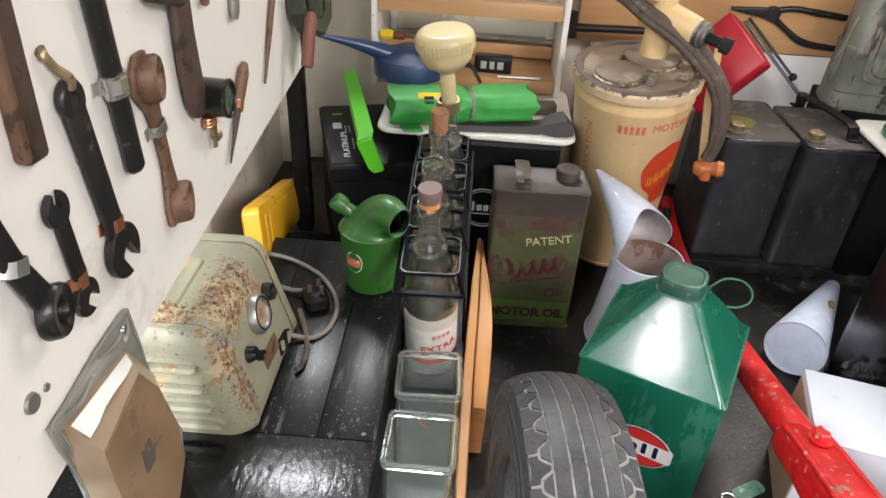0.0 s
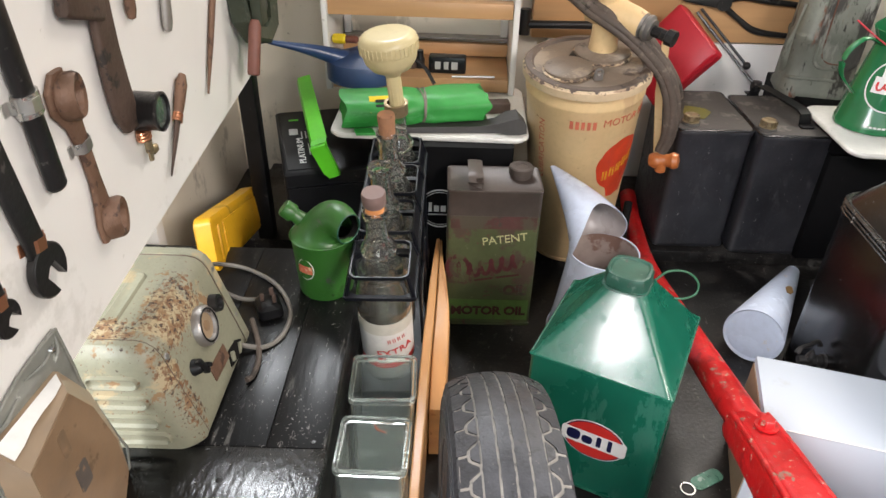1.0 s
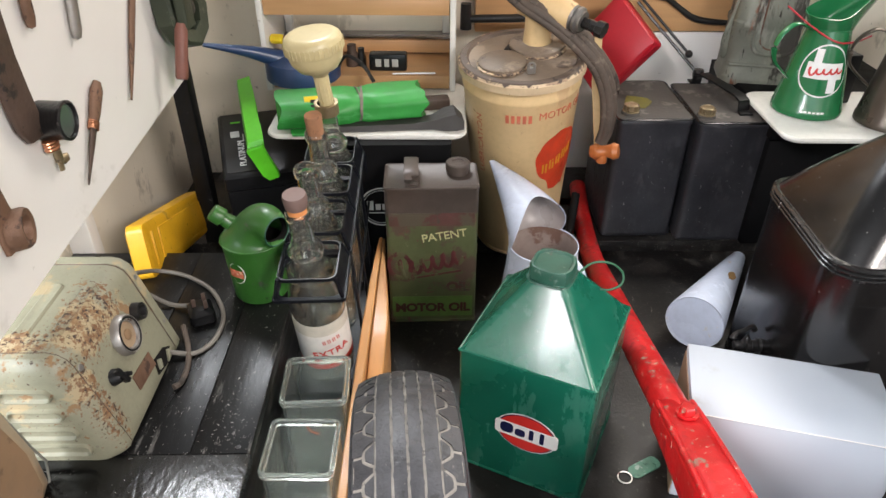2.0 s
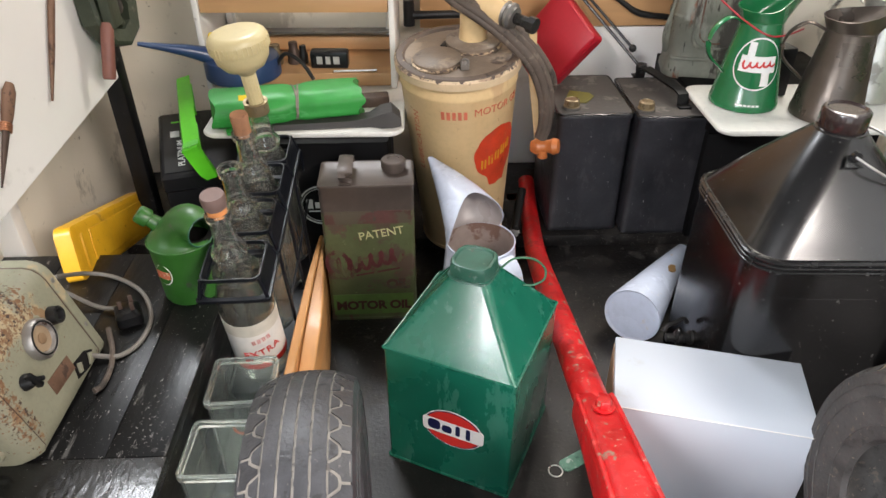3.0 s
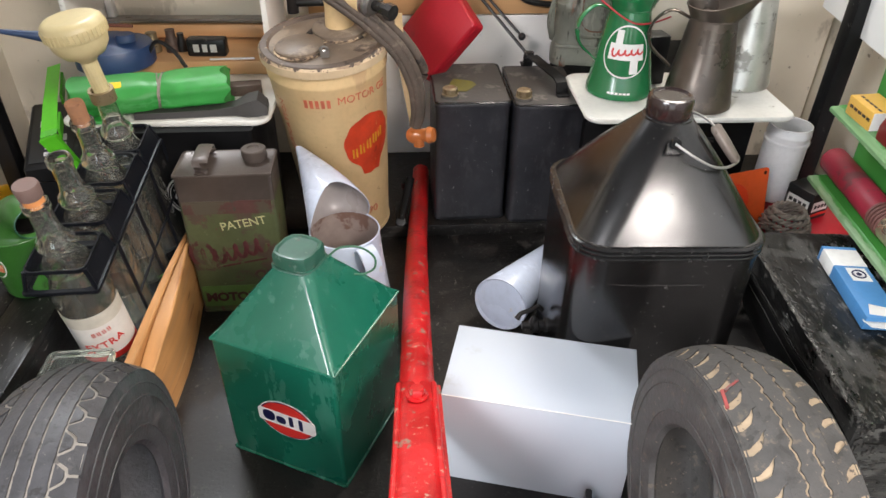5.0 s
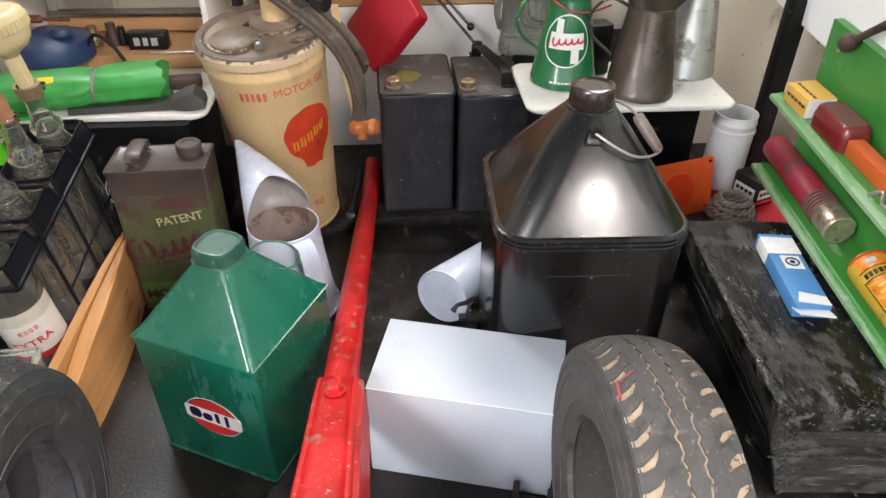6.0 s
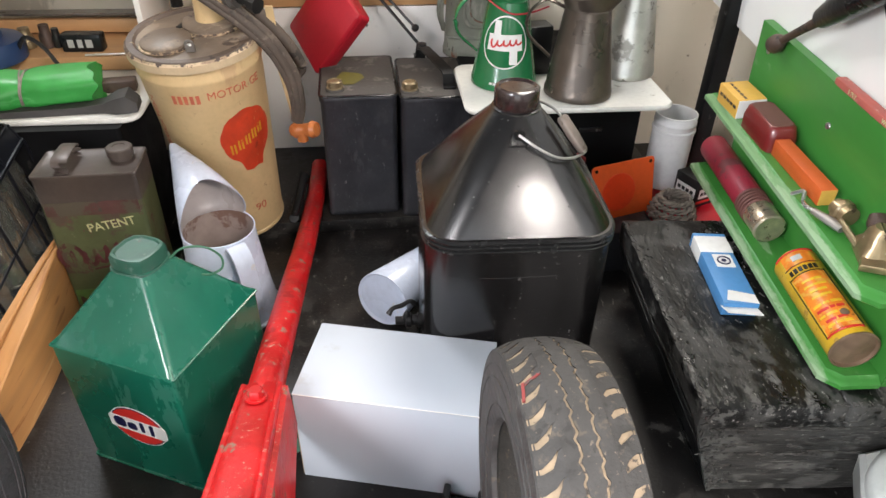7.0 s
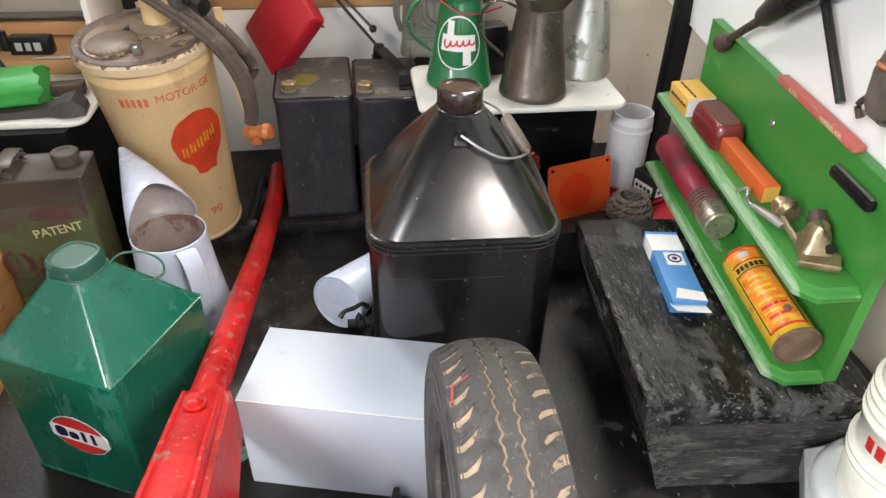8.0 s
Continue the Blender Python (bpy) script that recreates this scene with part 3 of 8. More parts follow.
def wrapped(bm, radius, angle0, z0, lift=0.0004, taper=0.0, steps=0.006):
    """Bends something that lies in the xy plane round a standing drum: x runs round it, y goes up."""
    for axis in (0,):
        lo, hi = min(v.co[axis] for v in bm.verts), max(v.co[axis] for v in bm.verts)
        k = int((hi - lo) / steps)
        for i in range(1, k + 1):
            bmesh.ops.bisect_plane(bm, geom=bm.verts[:] + bm.edges[:] + bm.faces[:], plane_co=(lo + (hi - lo) * i / (k + 1), 0, 0), plane_no=(1, 0, 0))
    for v in bm.verts:
        r = radius + taper * v.co.y + lift + v.co.z
        a = radians(angle0) + v.co.x / radius
        v.co = Vector((r * math.cos(a), r * math.sin(a), z0 + v.co.y))
    return bm


def squiggle(width, height, waves, thick):
    """A flat looping ribbon in the xy plane, a plain stand-in for script."""
    n = waves * 12
    pts = [(-width / 2 + width * i / n + 0.22 * width / waves * math.sin(math.tau * i / 12 * 1.0 + 1.2), (height if i > 11 else height * 1.5) * 0.5 * math.sin(math.tau * i / 12) + 0.08 * width * (i / n - 0.5), 0) for i in range(n + 1)]
    return tube(pts, thick, 6, 1, 0.18)


def wire_ring(radius, thick, n=24, m=6, c=(0, 0, 0)):
    return moved(lathe([(radius + thick * math.cos(2 * math.pi * i / m), thick * math.sin(2 * math.pi * i / m)) for i in range(m + 1)], n), Matrix.Translation(c))


def between(a, b):
    """A pose at a whose z axis points to b, and the distance."""
    a, b = Vector(a), Vector(b)
    return Matrix.Translation(a) @ (b - a).to_track_quat("Z", "Y").to_matrix().to_4x4(), (b - a).length


def strap(pts, az, width, thick, c=(0, 0)):
    """A flat band in the standing plane of the direction az: pts are (distance from the axis, height)."""
    path = smooth_path([(r, 0, z) for r, z in pts], 6)
    rings = []
    for i, q in enumerate(path):
        t = (path[min(i + 1, len(path) - 1)] - path[max(i - 1, 0)]).normalized()
        nrm = Vector((-t.z, 0, t.x))
        rings.append([q + nrm * a * thick / 2 + Vector((0, b * width / 2, 0)) for a, b in ((-1, -0.94), (-0.2, -1), (1, -0.94), (1.25, 0), (1, 0.94), (-0.2, 1), (-1, 0.94))])
    return moved(loft(rings), Matrix.Translation((*c, 0)) @ Matrix.Rotation(radians(az), 4, "Z"))

# ---- the setting ----
def structure(name, bm, material, label, m=None):
    return solo(name, bm, material, m or Matrix.Identity(4), label, "", kind="structure")


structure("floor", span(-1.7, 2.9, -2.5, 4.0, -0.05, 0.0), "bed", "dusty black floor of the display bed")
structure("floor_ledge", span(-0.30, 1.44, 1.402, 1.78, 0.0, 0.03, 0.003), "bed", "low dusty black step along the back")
structure("wall_back", span(-0.42, 1.70, 1.80, 1.84, -0.05, 1.1), "wall", "off-white back board behind the shelves")
structure("wall_side_left", span(-0.42, -0.38, 0.9, 1.80, -0.05, 1.1), "wall", "off-white grubby inner side wall")
structure("wall_side_right", span(1.66, 1.70, 0.45, 1.80, -0.05, 1.1), "wall", "off-white grubby inner side wall")
# Room shell out of view, added; its dark grey sets the bounce light
structure("wall_room_left", join(span(-1.76, -1.70, -2.5, -1.80, -0.05, 2.4), span(-1.76, -1.70, 0.50, 4.0, -0.05, 2.4), span(-1.76, -1.70, -1.80, -0.70, -0.05, 1.46), span(-1.76, -1.70, -1.80, 0.50, 2.30, 2.4),
                                 span(-1.76, -1.70, -0.70, 0.50, -0.05, 0.68), span(-1.76, -1.70, -0.70, 0.50, 2.02, 2.30)), "room", "unseen room wall with a window and a panel opening")
structure("wall_room_right", span(2.90, 2.96, -2.5, 4.0, -0.05, 2.4), "room", "unseen room wall added round the display")
structure("wall_room_far", span(-1.7, 2.9, 4.0, 4.06, -0.05, 2.4), "room", "unseen room wall added round the display")
# the wall behind the camera is left open for the added fill lamp
structure("wall_room_rear", join(span(-1.7, -0.5, -2.56, -2.5, -0.05, 2.4), span(1.3, 2.9, -2.56, -2.5, -0.05, 2.4), span(-0.5, 1.3, -2.56, -2.5, 2.2, 2.4)),
          "room", "unseen room wall left open for the fill lamp")
structure("ceiling", span(-1.7, 2.9, -2.5, 4.0, 2.4, 2.46), "room", "unseen dark grey ceiling added over the display")

# panels on the back wall: varnished wood above, white below
structure("wall_panel_wood", span(0.36, 1.12, 1.755, 1.797, 0.392, 0.95, 0.002), "wood", "varnished plywood panel on the back wall")
structure("wall_panel_white", span(0.40, 1.42, 1.762, 1.797, 0.0, 0.388, 0.002), "board", "white painted board below the plywood panel")
structure("wall_panel_grey", span(1.13, 1.64, 1.76, 1.797, 0.0, 1.0, 0.002), "wall", "pale grey painted panel in the back corner")

# the two tool boards that hang at the sides
LEFT = Matrix(((0, 0, 1, -0.200), (1, 0, 0, 0), (0, 1, 0, 0), (0, 0, 0, 1)))


def plate(outline, z0, z1):
    return loft([[(x, y, z) for x, y in outline] for z in (z0, z1)])


structure("wall_tool_board_left", plate([(0.02, 0.337), (1.372, 0.421), (1.372, 1.2), (0.02, 1.2)], -0.012, 0.0), "board",
          "white painted tool board hung along the side", LEFT)
UNIT = Matrix.Translation((1.386, 0.680, 0.196)) @ Matrix.Rotation(radians(-5.4), 4, "Z") @ Matrix.Rotation(radians(2.2), 4, "X") @ Matrix.Rotation(radians(-3.0), 4, "Y")
RIGHT = UNIT @ Matrix(((0, 0, -1, 0.020), (-1, 0, 0, 0), (0, 1, 0, 0), (0, 0, 0, 1)))
structure("wall_tool_board_right", plate([(0.7, 0.19), (-0.90, 0.225), (-0.90, 1.0), (0.7, 1.0)], -0.012, 0.0), "board",
          "white painted tool board hung along the side", RIGHT)
# screws and stains on the boards
for u, v in ((0.500, 0.448), (0.62, 0.59)):
    structure("trim_screw_head", moved(lathe([(0, 0), (0.004, 0), (0.0035, 0.0015), (0, 0.002)], 12), Matrix.Translation((u, v, 0))), "dull_steel", "small screw head in the board", LEFT)
structure("trim_hole_plug", moved(lathe([(0, 0), (0.009, 0), (0.008, 0.003), (0, 0.0035)], 16), Matrix.Translation((0.480, 0.451, 0))), "dull_steel", "grey metal plug in the board", LEFT)
for u, v in ((-0.145, 0.318), (-0.53, 0.27), (-0.62, 0.36)):
    structure("trim_screw_head", moved(lathe([(0, 0), (0.005, 0), (0.004, 0.002), (0, 0.003)], 12), Matrix.Translation((u, v, 0))), "dull_steel", "small screw head in the board", RIGHT)

# black posts at the back corners
structure("trim_post_left", span(-0.245, -0.212, 1.405, 1.44, 0.0, 1.3, 0.002), "black_metal", "black painted corner post")
structure("trim_post_right", span(1.436, 1.470, 1.390, 1.425, 0.0, 1.3, 0.002), "black_metal", "black painted corner post")
structure("trim_batten_left", span(-0.378, -0.335, 1.135, 1.165, 0.0, 1.0, 0.003), "board", "white painted batten on the side wall")

# side boxes: carcass and planks
left_box = structure("floor_box_left", span(-0.372, 0.020, 0.02, 1.125, 0.001, 0.172), "bed", "black planked side box")
for x0, x1 in ((-0.372, -0.2625), (-0.2615, -0.1465), (-0.1455, -0.0395), (-0.0385, 0.034)):
    part("plank", span(x0, x1, 0.691, 1.130, 0.172, 0.190, 0.0008), "plank", left_box)
for y0, y1 in ((0.10, 0.34), (0.341, 0.53), (0.531, 0.690)):
    part("plank", span(-0.372, 0.036, y0, y1, 0.172, 0.190, 0.0008), "plank_x", left_box)
for z0, z1 in ((0.002, 0.085), (0.087, 0.171)):
    part("plank", span(0.0205, 0.033, 0.05, 1.127, z0, z1, 0.002), "plank", left_box)
for x, y in ((-0.082, 0.640), (-0.20, 0.640), (0.018, 0.70)):
    part("nail_head", moved(lathe([(0, 0), (0.004, 0), (0.0033, 0.001), (0, 0.0014)], 12), Matrix.Translation((x, y, 0.190))), "tool_black", left_box)

# worn box on the other side: it stands askew, and its inner side slopes in towards the floor
ASKEW = Matrix.Translation((1.141, 0.681, 0.0)) @ Matrix.Rotation(radians(-5.4), 4, "Z")
BW, BD = 0.318, 0.445
foot_in = lambda z: 0.046 * (1 - z / 0.141)
right_box = structure("floor_box_right", loft([[(x, y, z) for x, y in ((0.012 + foot_in(z), 0.014), (BW - 0.004, 0.014), (BW - 0.004, BD), (0.012 + foot_in(z), BD))] for z in (0.001, 0.140)]), "bed", "worn black planked side box", ASKEW)


def rough_board(x0, x1, y0, y1, z0, z1, bev, amp, slope_in=False):
    bm = span(x0, x1, y0, y1, z0, z1, bev)
    bmesh.ops.subdivide_edges(bm, edges=[e for e in bm.edges if e.calc_length() > 0.1], cuts=30, use_grid_fill=True)
    for v in bm.verts:
        if slope_in:
            v.co.x += foot_in(v.co.z) * (1 - v.co.x / BW)
        v.co += Vector((noise.noise(v.co * 45) * amp, noise.noise(v.co * 45 + Vector((3, 1, 4))) * amp, noise.noise(v.co * 32 + Vector((9, 2, 1))) * amp * 0.6))
    return bm


for x0, x1 in ((0.0, 0.196), (0.198, BW)):
    part("plank", rough_board(x0, x1, -0.004, BD, 0.141, 0.181, 0.0050, 0.0020), "worn", right_box)
for z0, z1 in ((0.002, 0.0850), (0.0862, 0.1404)):
    part("plank", rough_board(0.002, BW, 0.0, 0.0135, z0, z1, 0.0018, 0.0018, True), "worn_x", right_box)
for z0, z1 in ((0.002, 0.098), (0.099, 0.1405)):
    part("plank", loft([[(x + foot_in(z), y, z) for x, y in ((0.0015, 0.0145), (0.0115, 0.0145), (0.0115, BD), (0.0015, BD))] for z in (z0, z1)]), "plank", right_box)

# bare chips and chalky wear along the edges of the worn box
rng = random.Random(7)


def chips(name, spots, material, parent, thick=0.0006):
    bm = bmesh.new()
    for m, lx, ly in spots:
        n = rng.randint(6, 9)
        ring = [(lx * math.cos(i * math.tau / n) * rng.uniform(0.55, 1.25), ly * math.sin(i * math.tau / n) * rng.uniform(0.5, 1.3)) for i in range(n)]
        low = [bm.verts.new(m @ Vector((x, y, -0.002))) for x, y in ring]
        top = [bm.verts.new(m @ Vector((x, y, thick))) for x, y in ring]
        bm.faces.new(top)
        for i in range(n):
            bm.faces.new((low[i], low[(i + 1) % n], top[(i + 1) % n], top[i]))
    ob = part(name, bm, material, parent)
    tagged(ob, kind="stuff")
    return ob


FACE_UP = Matrix.Rotation(radians(90), 4, "X")
spots = []
for i in range(130):
    d = abs(rng.gauss(0, 0.008))
    spots.append((Matrix.Translation((0.0006 + d, rng.uniform(0.0, 0.44), 0.1818)) @ Matrix.Rotation(rng.uniform(-0.5, 0.5), 4, "Z"), rng.uniform(0.0003, 0.0013), rng.uniform(0.0008, 0.007)))
for i in range(60):
    d = abs(rng.gauss(0, 0.008))
    spots.append((Matrix.Translation((rng.uniform(0.0, 0.30), -0.003 + d, 0.1818)) @ Matrix.Rotation(rng.uniform(-0.4, 0.4), 4, "Z"), rng.uniform(0.0008, 0.006), rng.uniform(0.0005, 0.0016)))
for i in range(120):
    k = rng.random() ** 1.5
    spots.append((Matrix.Translation((0.01 + 0.28 * k, rng.uniform(0.01, 0.42), 0.1818)) @ Matrix.Rotation(rng.uniform(-0.5, 0.9), 4, "Z"), rng.uniform(0.0003, 0.0009), rng.uniform(0.0008, 0.007)))
chips("edge_wear", spots, "chalky", right_box)
spots = []
for i in range(90):
    z = rng.choice((0.0856, 0.1408, rng.uniform(0.01, 0.16), rng.uniform(0.07, 0.16))) + rng.gauss(0, 0.0012)
    spots.append((Matrix.Translation((rng.uniform(0.01, 0.30) + foot_in(z) * 0.5, -0.0022 if z < 0.141 else -0.0062, z)) @ FACE_UP, rng.uniform(0.002, 0.016), rng.uniform(0.0003, 0.0011)))
for i in range(90):
    z = rng.uniform(0.005, 0.178)
    spots.append((Matrix.Translation((0.004 + foot_in(min(z, 0.141)) + abs(rng.gauss(0, 0.012)), -0.0022 if z < 0.141 else -0.0062, z)) @ FACE_UP, rng.uniform(0.0008, 0.0045), rng.uniform(0.001, 0.005)))
chips("front_wear", spots, "chalky", right_box)
for z, k in ((0.0985, 1.0), (0.130, 0.6), (0.1408, 1.2), (0.150, 0.8), (0.163, 1.0), (0.172, 0.7)):
    x = foot_in(min(z, 0.141)) + 0.0008
    part("side_scratch", tube([(x + 0.0003 * math.sin(i * 1.7 + z * 90), 0.020 + 0.0205 * i, z + 0.0010 * math.sin(i * 0.9 + z * 70)) for i in range(20)], [(0.0003 + 0.0005 * abs(math.sin(i * 1.3 + z * 50))) * k for i in range(20)], 5, 1), "chalky", right_box)
# scuffs on the planks of the other box
spots = []
for i in range(260):
    x, y = (rng.uniform(-0.11, 0.034), rng.uniform(0.52, 1.12)) if i < 110 else (min(0.033, rng.gauss(0.004, 0.022)), rng.gauss(0.70, 0.075))
    spots.append((Matrix.Translation((x, y, 0.1902)) @ Matrix.Rotation(rng.uniform(-1.6, 1.6), 4, "Z"), rng.uniform(0.0002, 0.0007), rng.uniform(0.0003, 0.0006) * rng.choice((1, 1, 1.6, 4))))
chips("plank_scuffs", spots, "scuff", left_box, 0.0003)
# dust and paint specks on the bed floor
spots = []
for i in range(230):
    x, y = rng.uniform(0.18, 1.13), rng.uniform(0.62, 1.38)
    k = rng.uniform(0.0004, 0.0016)
    spots.append((Matrix.Translation((x, y, 0.0004)) @ Matrix.Rotation(rng.uniform(0, 3.1), 4, "Z"), k, k * rng.uniform(0.6, 2.5)))
chips("floor_grit", spots, "chalky", bpy.data.objects["floor"], 0.0003)

# ---- cans and jugs on the bed ----
def conical_spout(neck_r, neck_z, tip, mouth_deg, cut, wall=0.0012, n=120, rows=18, tip_r=0.004, face=0.0, rise=0.0):
    """A nozzle hood: it rises from the neck ring and leans over to the tip, open in front over mouth_deg degrees each way, up to the share cut of its length.
    face: the direction in degrees in which the opening looks; rise: how high the front would stand before it leans."""
    rings = [[] for _ in range(rows + 1)]
    tip = Vector(tip)
    for i in range(n):
        a = -180 + 360 * i / n
        ang = radians(a + face)
        base = Vector((neck_r * math.cos(ang), neck_r * math.sin(ang), neck_z))
        end = tip + Vector((tip_r * math.cos(ang), tip_r * math.sin(ang), 0))
        over = base + Vector((0, 0, rise * (0.62 + 0.38 * math.cos(radians(a)))))
        s0 = cut * (1 - (a / mouth_deg) ** 2) ** 0.8 if abs(a) < mouth_deg else 0.0
        for k in range(rows + 1):
            s = s0 + (1 - s0) * k / rows
            rings[k].append(base * (1 - s) ** 2 + over * (2 * s * (1 - s)) + end * s * s)
    bm = loft(rings, cap=False)
    bmesh.ops.recalc_face_normals(bm, faces=bm.faces)
    bmesh.ops.solidify(bm, geom=bm.faces[:], thickness=wall)
    return bm


def pyramid_can(name, m, half, corner, h_body, h_neck, neck_r, body_mat, label, category, seam=0.0, soft=0.0):
    """A square can with a pyramid top; the neck sits in the middle."""
    can = thing(name, m, label, category)
    k = 6
    sq = lambda s, r, z: [(x, y, z) for x, y in rsq(2 * s, 2 * s, r, k)]
    rings = [sq(half - 0.004, corner, 0.0), sq(half, corner, 0.004), sq(half, corner, h_body - 0.003)]
    if seam:
        rings.append(sq(half - 0.001, corner, h_body + 0.018))
        for z in (h_body - 0.003, h_body + 0.004, h_body + 0.011):
            roll = [sq(half + e, corner + e, z + dz) for dz, e in ((0.0, -0.001), (0.0008, 0.0022), (0.0022, 0.0036), (0.0040, 0.0036), (0.0054, 0.0022), (0.0062, -0.001))]
            part("seam", loft(roll, cap=False), "can_seam", can, "rolled seam with edge glints in its colour")
    else:
        rings.append(sq(half, corner, h_body))
    part("body", loft(rings), body_mat, can)
    z0 = h_body + (0.018 if seam else 0.0)
    top = []
    steps = 14
    for i in range(steps + 1):
        t = i / steps
        s = (half - (0.004 if seam else 0.0)) * (1 - t) + neck_r * t
        r = corner * (1 - t) + neck_r * 0.98 * t if soft else min(corner + 0.0025 + t * 0.004, s * 0.98)
        bow = soft * math.sin(math.pi * t)
        top.append(sq(s + bow, min(r + bow, (s + bow) * 0.99), z0 + (h_neck - z0) * t))
    part("top", loft(top), body_mat, can)
    return can


# dark green square can with the round badge
G = Matrix.Translation((0.4245, 0.880, 0.0)) @ Matrix.Rotation(radians(-26.0), 4, "Z")
gulf = pyramid_can("oil_can", G, 0.0965, 0.006, 0.2265, 0.324, 0.026, "gulf", "glossy dark green square can with pyramid top and round badge", "oil can")
GH = 0.0965
for sx, sy in ((1, 1), (1, -1), (-1, 1), (-1, -1)):
    part("ridge", tube([(sx * 0.0955, sy * 0.0955, 0.2270), (sx * 0.061, sy * 0.061, 0.2620), (sx * 0.027, sy * 0.027, 0.3165)], 0.0016, 8, 3), "pale_green" if (sx, sy) == (1, -1) else "gulf", gulf)
edge_at = lambda z, r: join(*[tube([(-0.096 * c + GH * s, -0.096 * s - GH * c, z), (0.096 * c + GH * s, 0.096 * s - GH * c, z)], r, 8, 1) for c, s in ((1, 0), (0, 1), (-1, 0), (0, -1))])
part("top_seam", edge_at(0.2265, 0.0017), "gulf", gulf)
part("bottom_seam", edge_at(0.003, 0.0024), "gulf", gulf)
part("neck", loft([[(x, y, z) for x, y in rsq(w, w, 0.012, 4)] for w, z in ((0.058, 0.306), (0.056, 0.322), (0.050, 0.323))]), "gulf", gulf)
# the screw cap: eight worn flats with a sunk top
cap = part("cap", loft([[(x - 0.002, y, z) for x, y in rsq(w, w, c, 2)] for w, c, z in ((0.056, 0.016, 0.322), (0.060, 0.018, 0.324), (0.060, 0.018, 0.338), (0.056, 0.017, 0.3425), (0.050, 0.015, 0.3430), (0.046, 0.014, 0.3405))]), "cap_worn", gulf, "dull green screw cap, worn at the rim")
part("collar", loft([[(x - 0.002, y, z) for x, y in rsq(w, w, 0.018, 3)] for w, z in ((0.062, 0.3195), (0.064, 0.3210), (0.062, 0.3225))]), "cap_worn", gulf)
part("handle", tube([(0.030, 0.018, 0.322), (0.044, 0.030, 0.334), (0.066, 0.046, 0.330), (0.082, 0.054, 0.314), (0.084, 0.050, 0.298), (0.072, 0.042, 0.290), (0.058, 0.038, 0.288)], 0.0016, 8), "green_wire", gulf, "thin bent wire carrying handle")
# badge on the front face: ring, red disc, white band with plain dark blocks set as a wordmark
BADGE = Matrix.Translation((0.010, -0.0966, 0.108)) @ Matrix.Rotation(radians(90), 4, "X") @ Matrix.Diagonal((1.05, 1.05, 1, 1))
oval = lambda r, h: moved(lathe([(0, 0), (r, 0), (r, h), (0, h)], 56), BADGE @ Matrix.Diagonal((1.26, 0.98, 1, 1)))
badge = part("badge", oval(0.0345, 0.0006), "print_white", gulf, "round white, red and navy badge")
part("badge_rim", oval(0.0333, 0.0009), "navy", badge)
part("badge_disc", oval(0.0318, 0.0012), "signal_red", badge)
part("badge_band", moved(slab(rsq(0.089, 0.0255, 0.005), 0.0, 0.0014), BADGE), "print_white", badge)
part("wordmark", moved(join(*[slab(rsq(w, h, min(w, h) * 0.32, 3, (x, y)), 0.0014, 0.0018) for x, y, w, h in ((-0.0275, 0.001, 0.0185, 0.0185), (-0.0085, -0.0015, 0.0145, 0.0135), (0.0075, 0.001, 0.0065, 0.0185), (0.0225, 0.0005, 0.0060, 0.0205))]), BADGE), "navy", badge)

# glossy black five gallon can
B = Matrix.Translation((0.932, 0.980, 0.0)) @ Matrix.Rotation(radians(-2.5), 4, "Z")
black = pyramid_can("fuel_can", B, 0.132, 0.046, 0.326, 0.476, 0.034, "gloss_black", "large glossy black can with pyramid top and brown cap", "fuel can", seam=1, soft=0.004)
part("neck", lathe([(0.036, 0.466), (0.034, 0.478), (0.029, 0.480)], 36), "gloss_black", black)
part("cap", lathe([(0, 0.477), (0.0305, 0.477), (0.0315, 0.479), (0.0315, 0.503), (0.0295, 0.506), (0.026, 0.507), (0.024, 0.5045), (0, 0.5045)], 14), "cap_brown", black, "dark brown ribbed screw cap")
lug = part("lug", join(moved(slab([(-0.013, -0.008), (0.013, -0.008), (0.008, 0.009), (-0.008, 0.009)], 0, 0.003, 0.0008), Matrix.Translation((-0.004, -0.0575, 0.4535)) @ Matrix.Rotation(radians(53), 4, "X")), moved(lathe([(0.004, -0.003), (0.007, -0.003), (0.007, 0.003), (0.004, 0.003), (0.004, -0.003)], 16), Matrix.Translation((-0.004, -0.060, 0.463)) @ Matrix.Rotation(radians(90), 4, "X"))), "can_seam", black)
bail = part("bail", tube([(-0.005, -0.062, 0.463), (0.018, -0.076, 0.451), (0.044, -0.078, 0.438), (0.068, -0.068, 0.431), (0.086, -0.054, 0.4295), (0.092, -0.047, 0.4315), (0.088, -0.044, 0.4365)], 0.0019, 8), "silver_paint", black, "bare wire bail handle")
part("bail_end", tube([(0.060, -0.024, 0.470), (0.050, 0.000, 0.474), (0.034, 0.028, 0.472), (0.014, 0.050, 0.466)], 0.0019, 8), "silver_paint", bail)
gm, gl = between((0.0885, -0.053, 0.431), (0.058, -0.024, 0.472))
part("grip", moved(loft([[(x, y, z) for x, y in rsq(w, d, 0.0035, 3)] for w, d, z in ((0.010, 0.008, 0.0), (0.015, 0.010, 0.004), (0.018, 0.011, gl * 0.5), (0.017, 0.011, gl - 0.004), (0.012, 0.008, gl))]), gm), "cast_dull", bail, "grey wooden grip")
part("dent_line", tube([(-0.104, -0.1319, 0.286), (-0.04, -0.1322, 0.281), (0.05, -0.1322, 0.282)], 0.0002, 6, 4), "gloss_black", black)
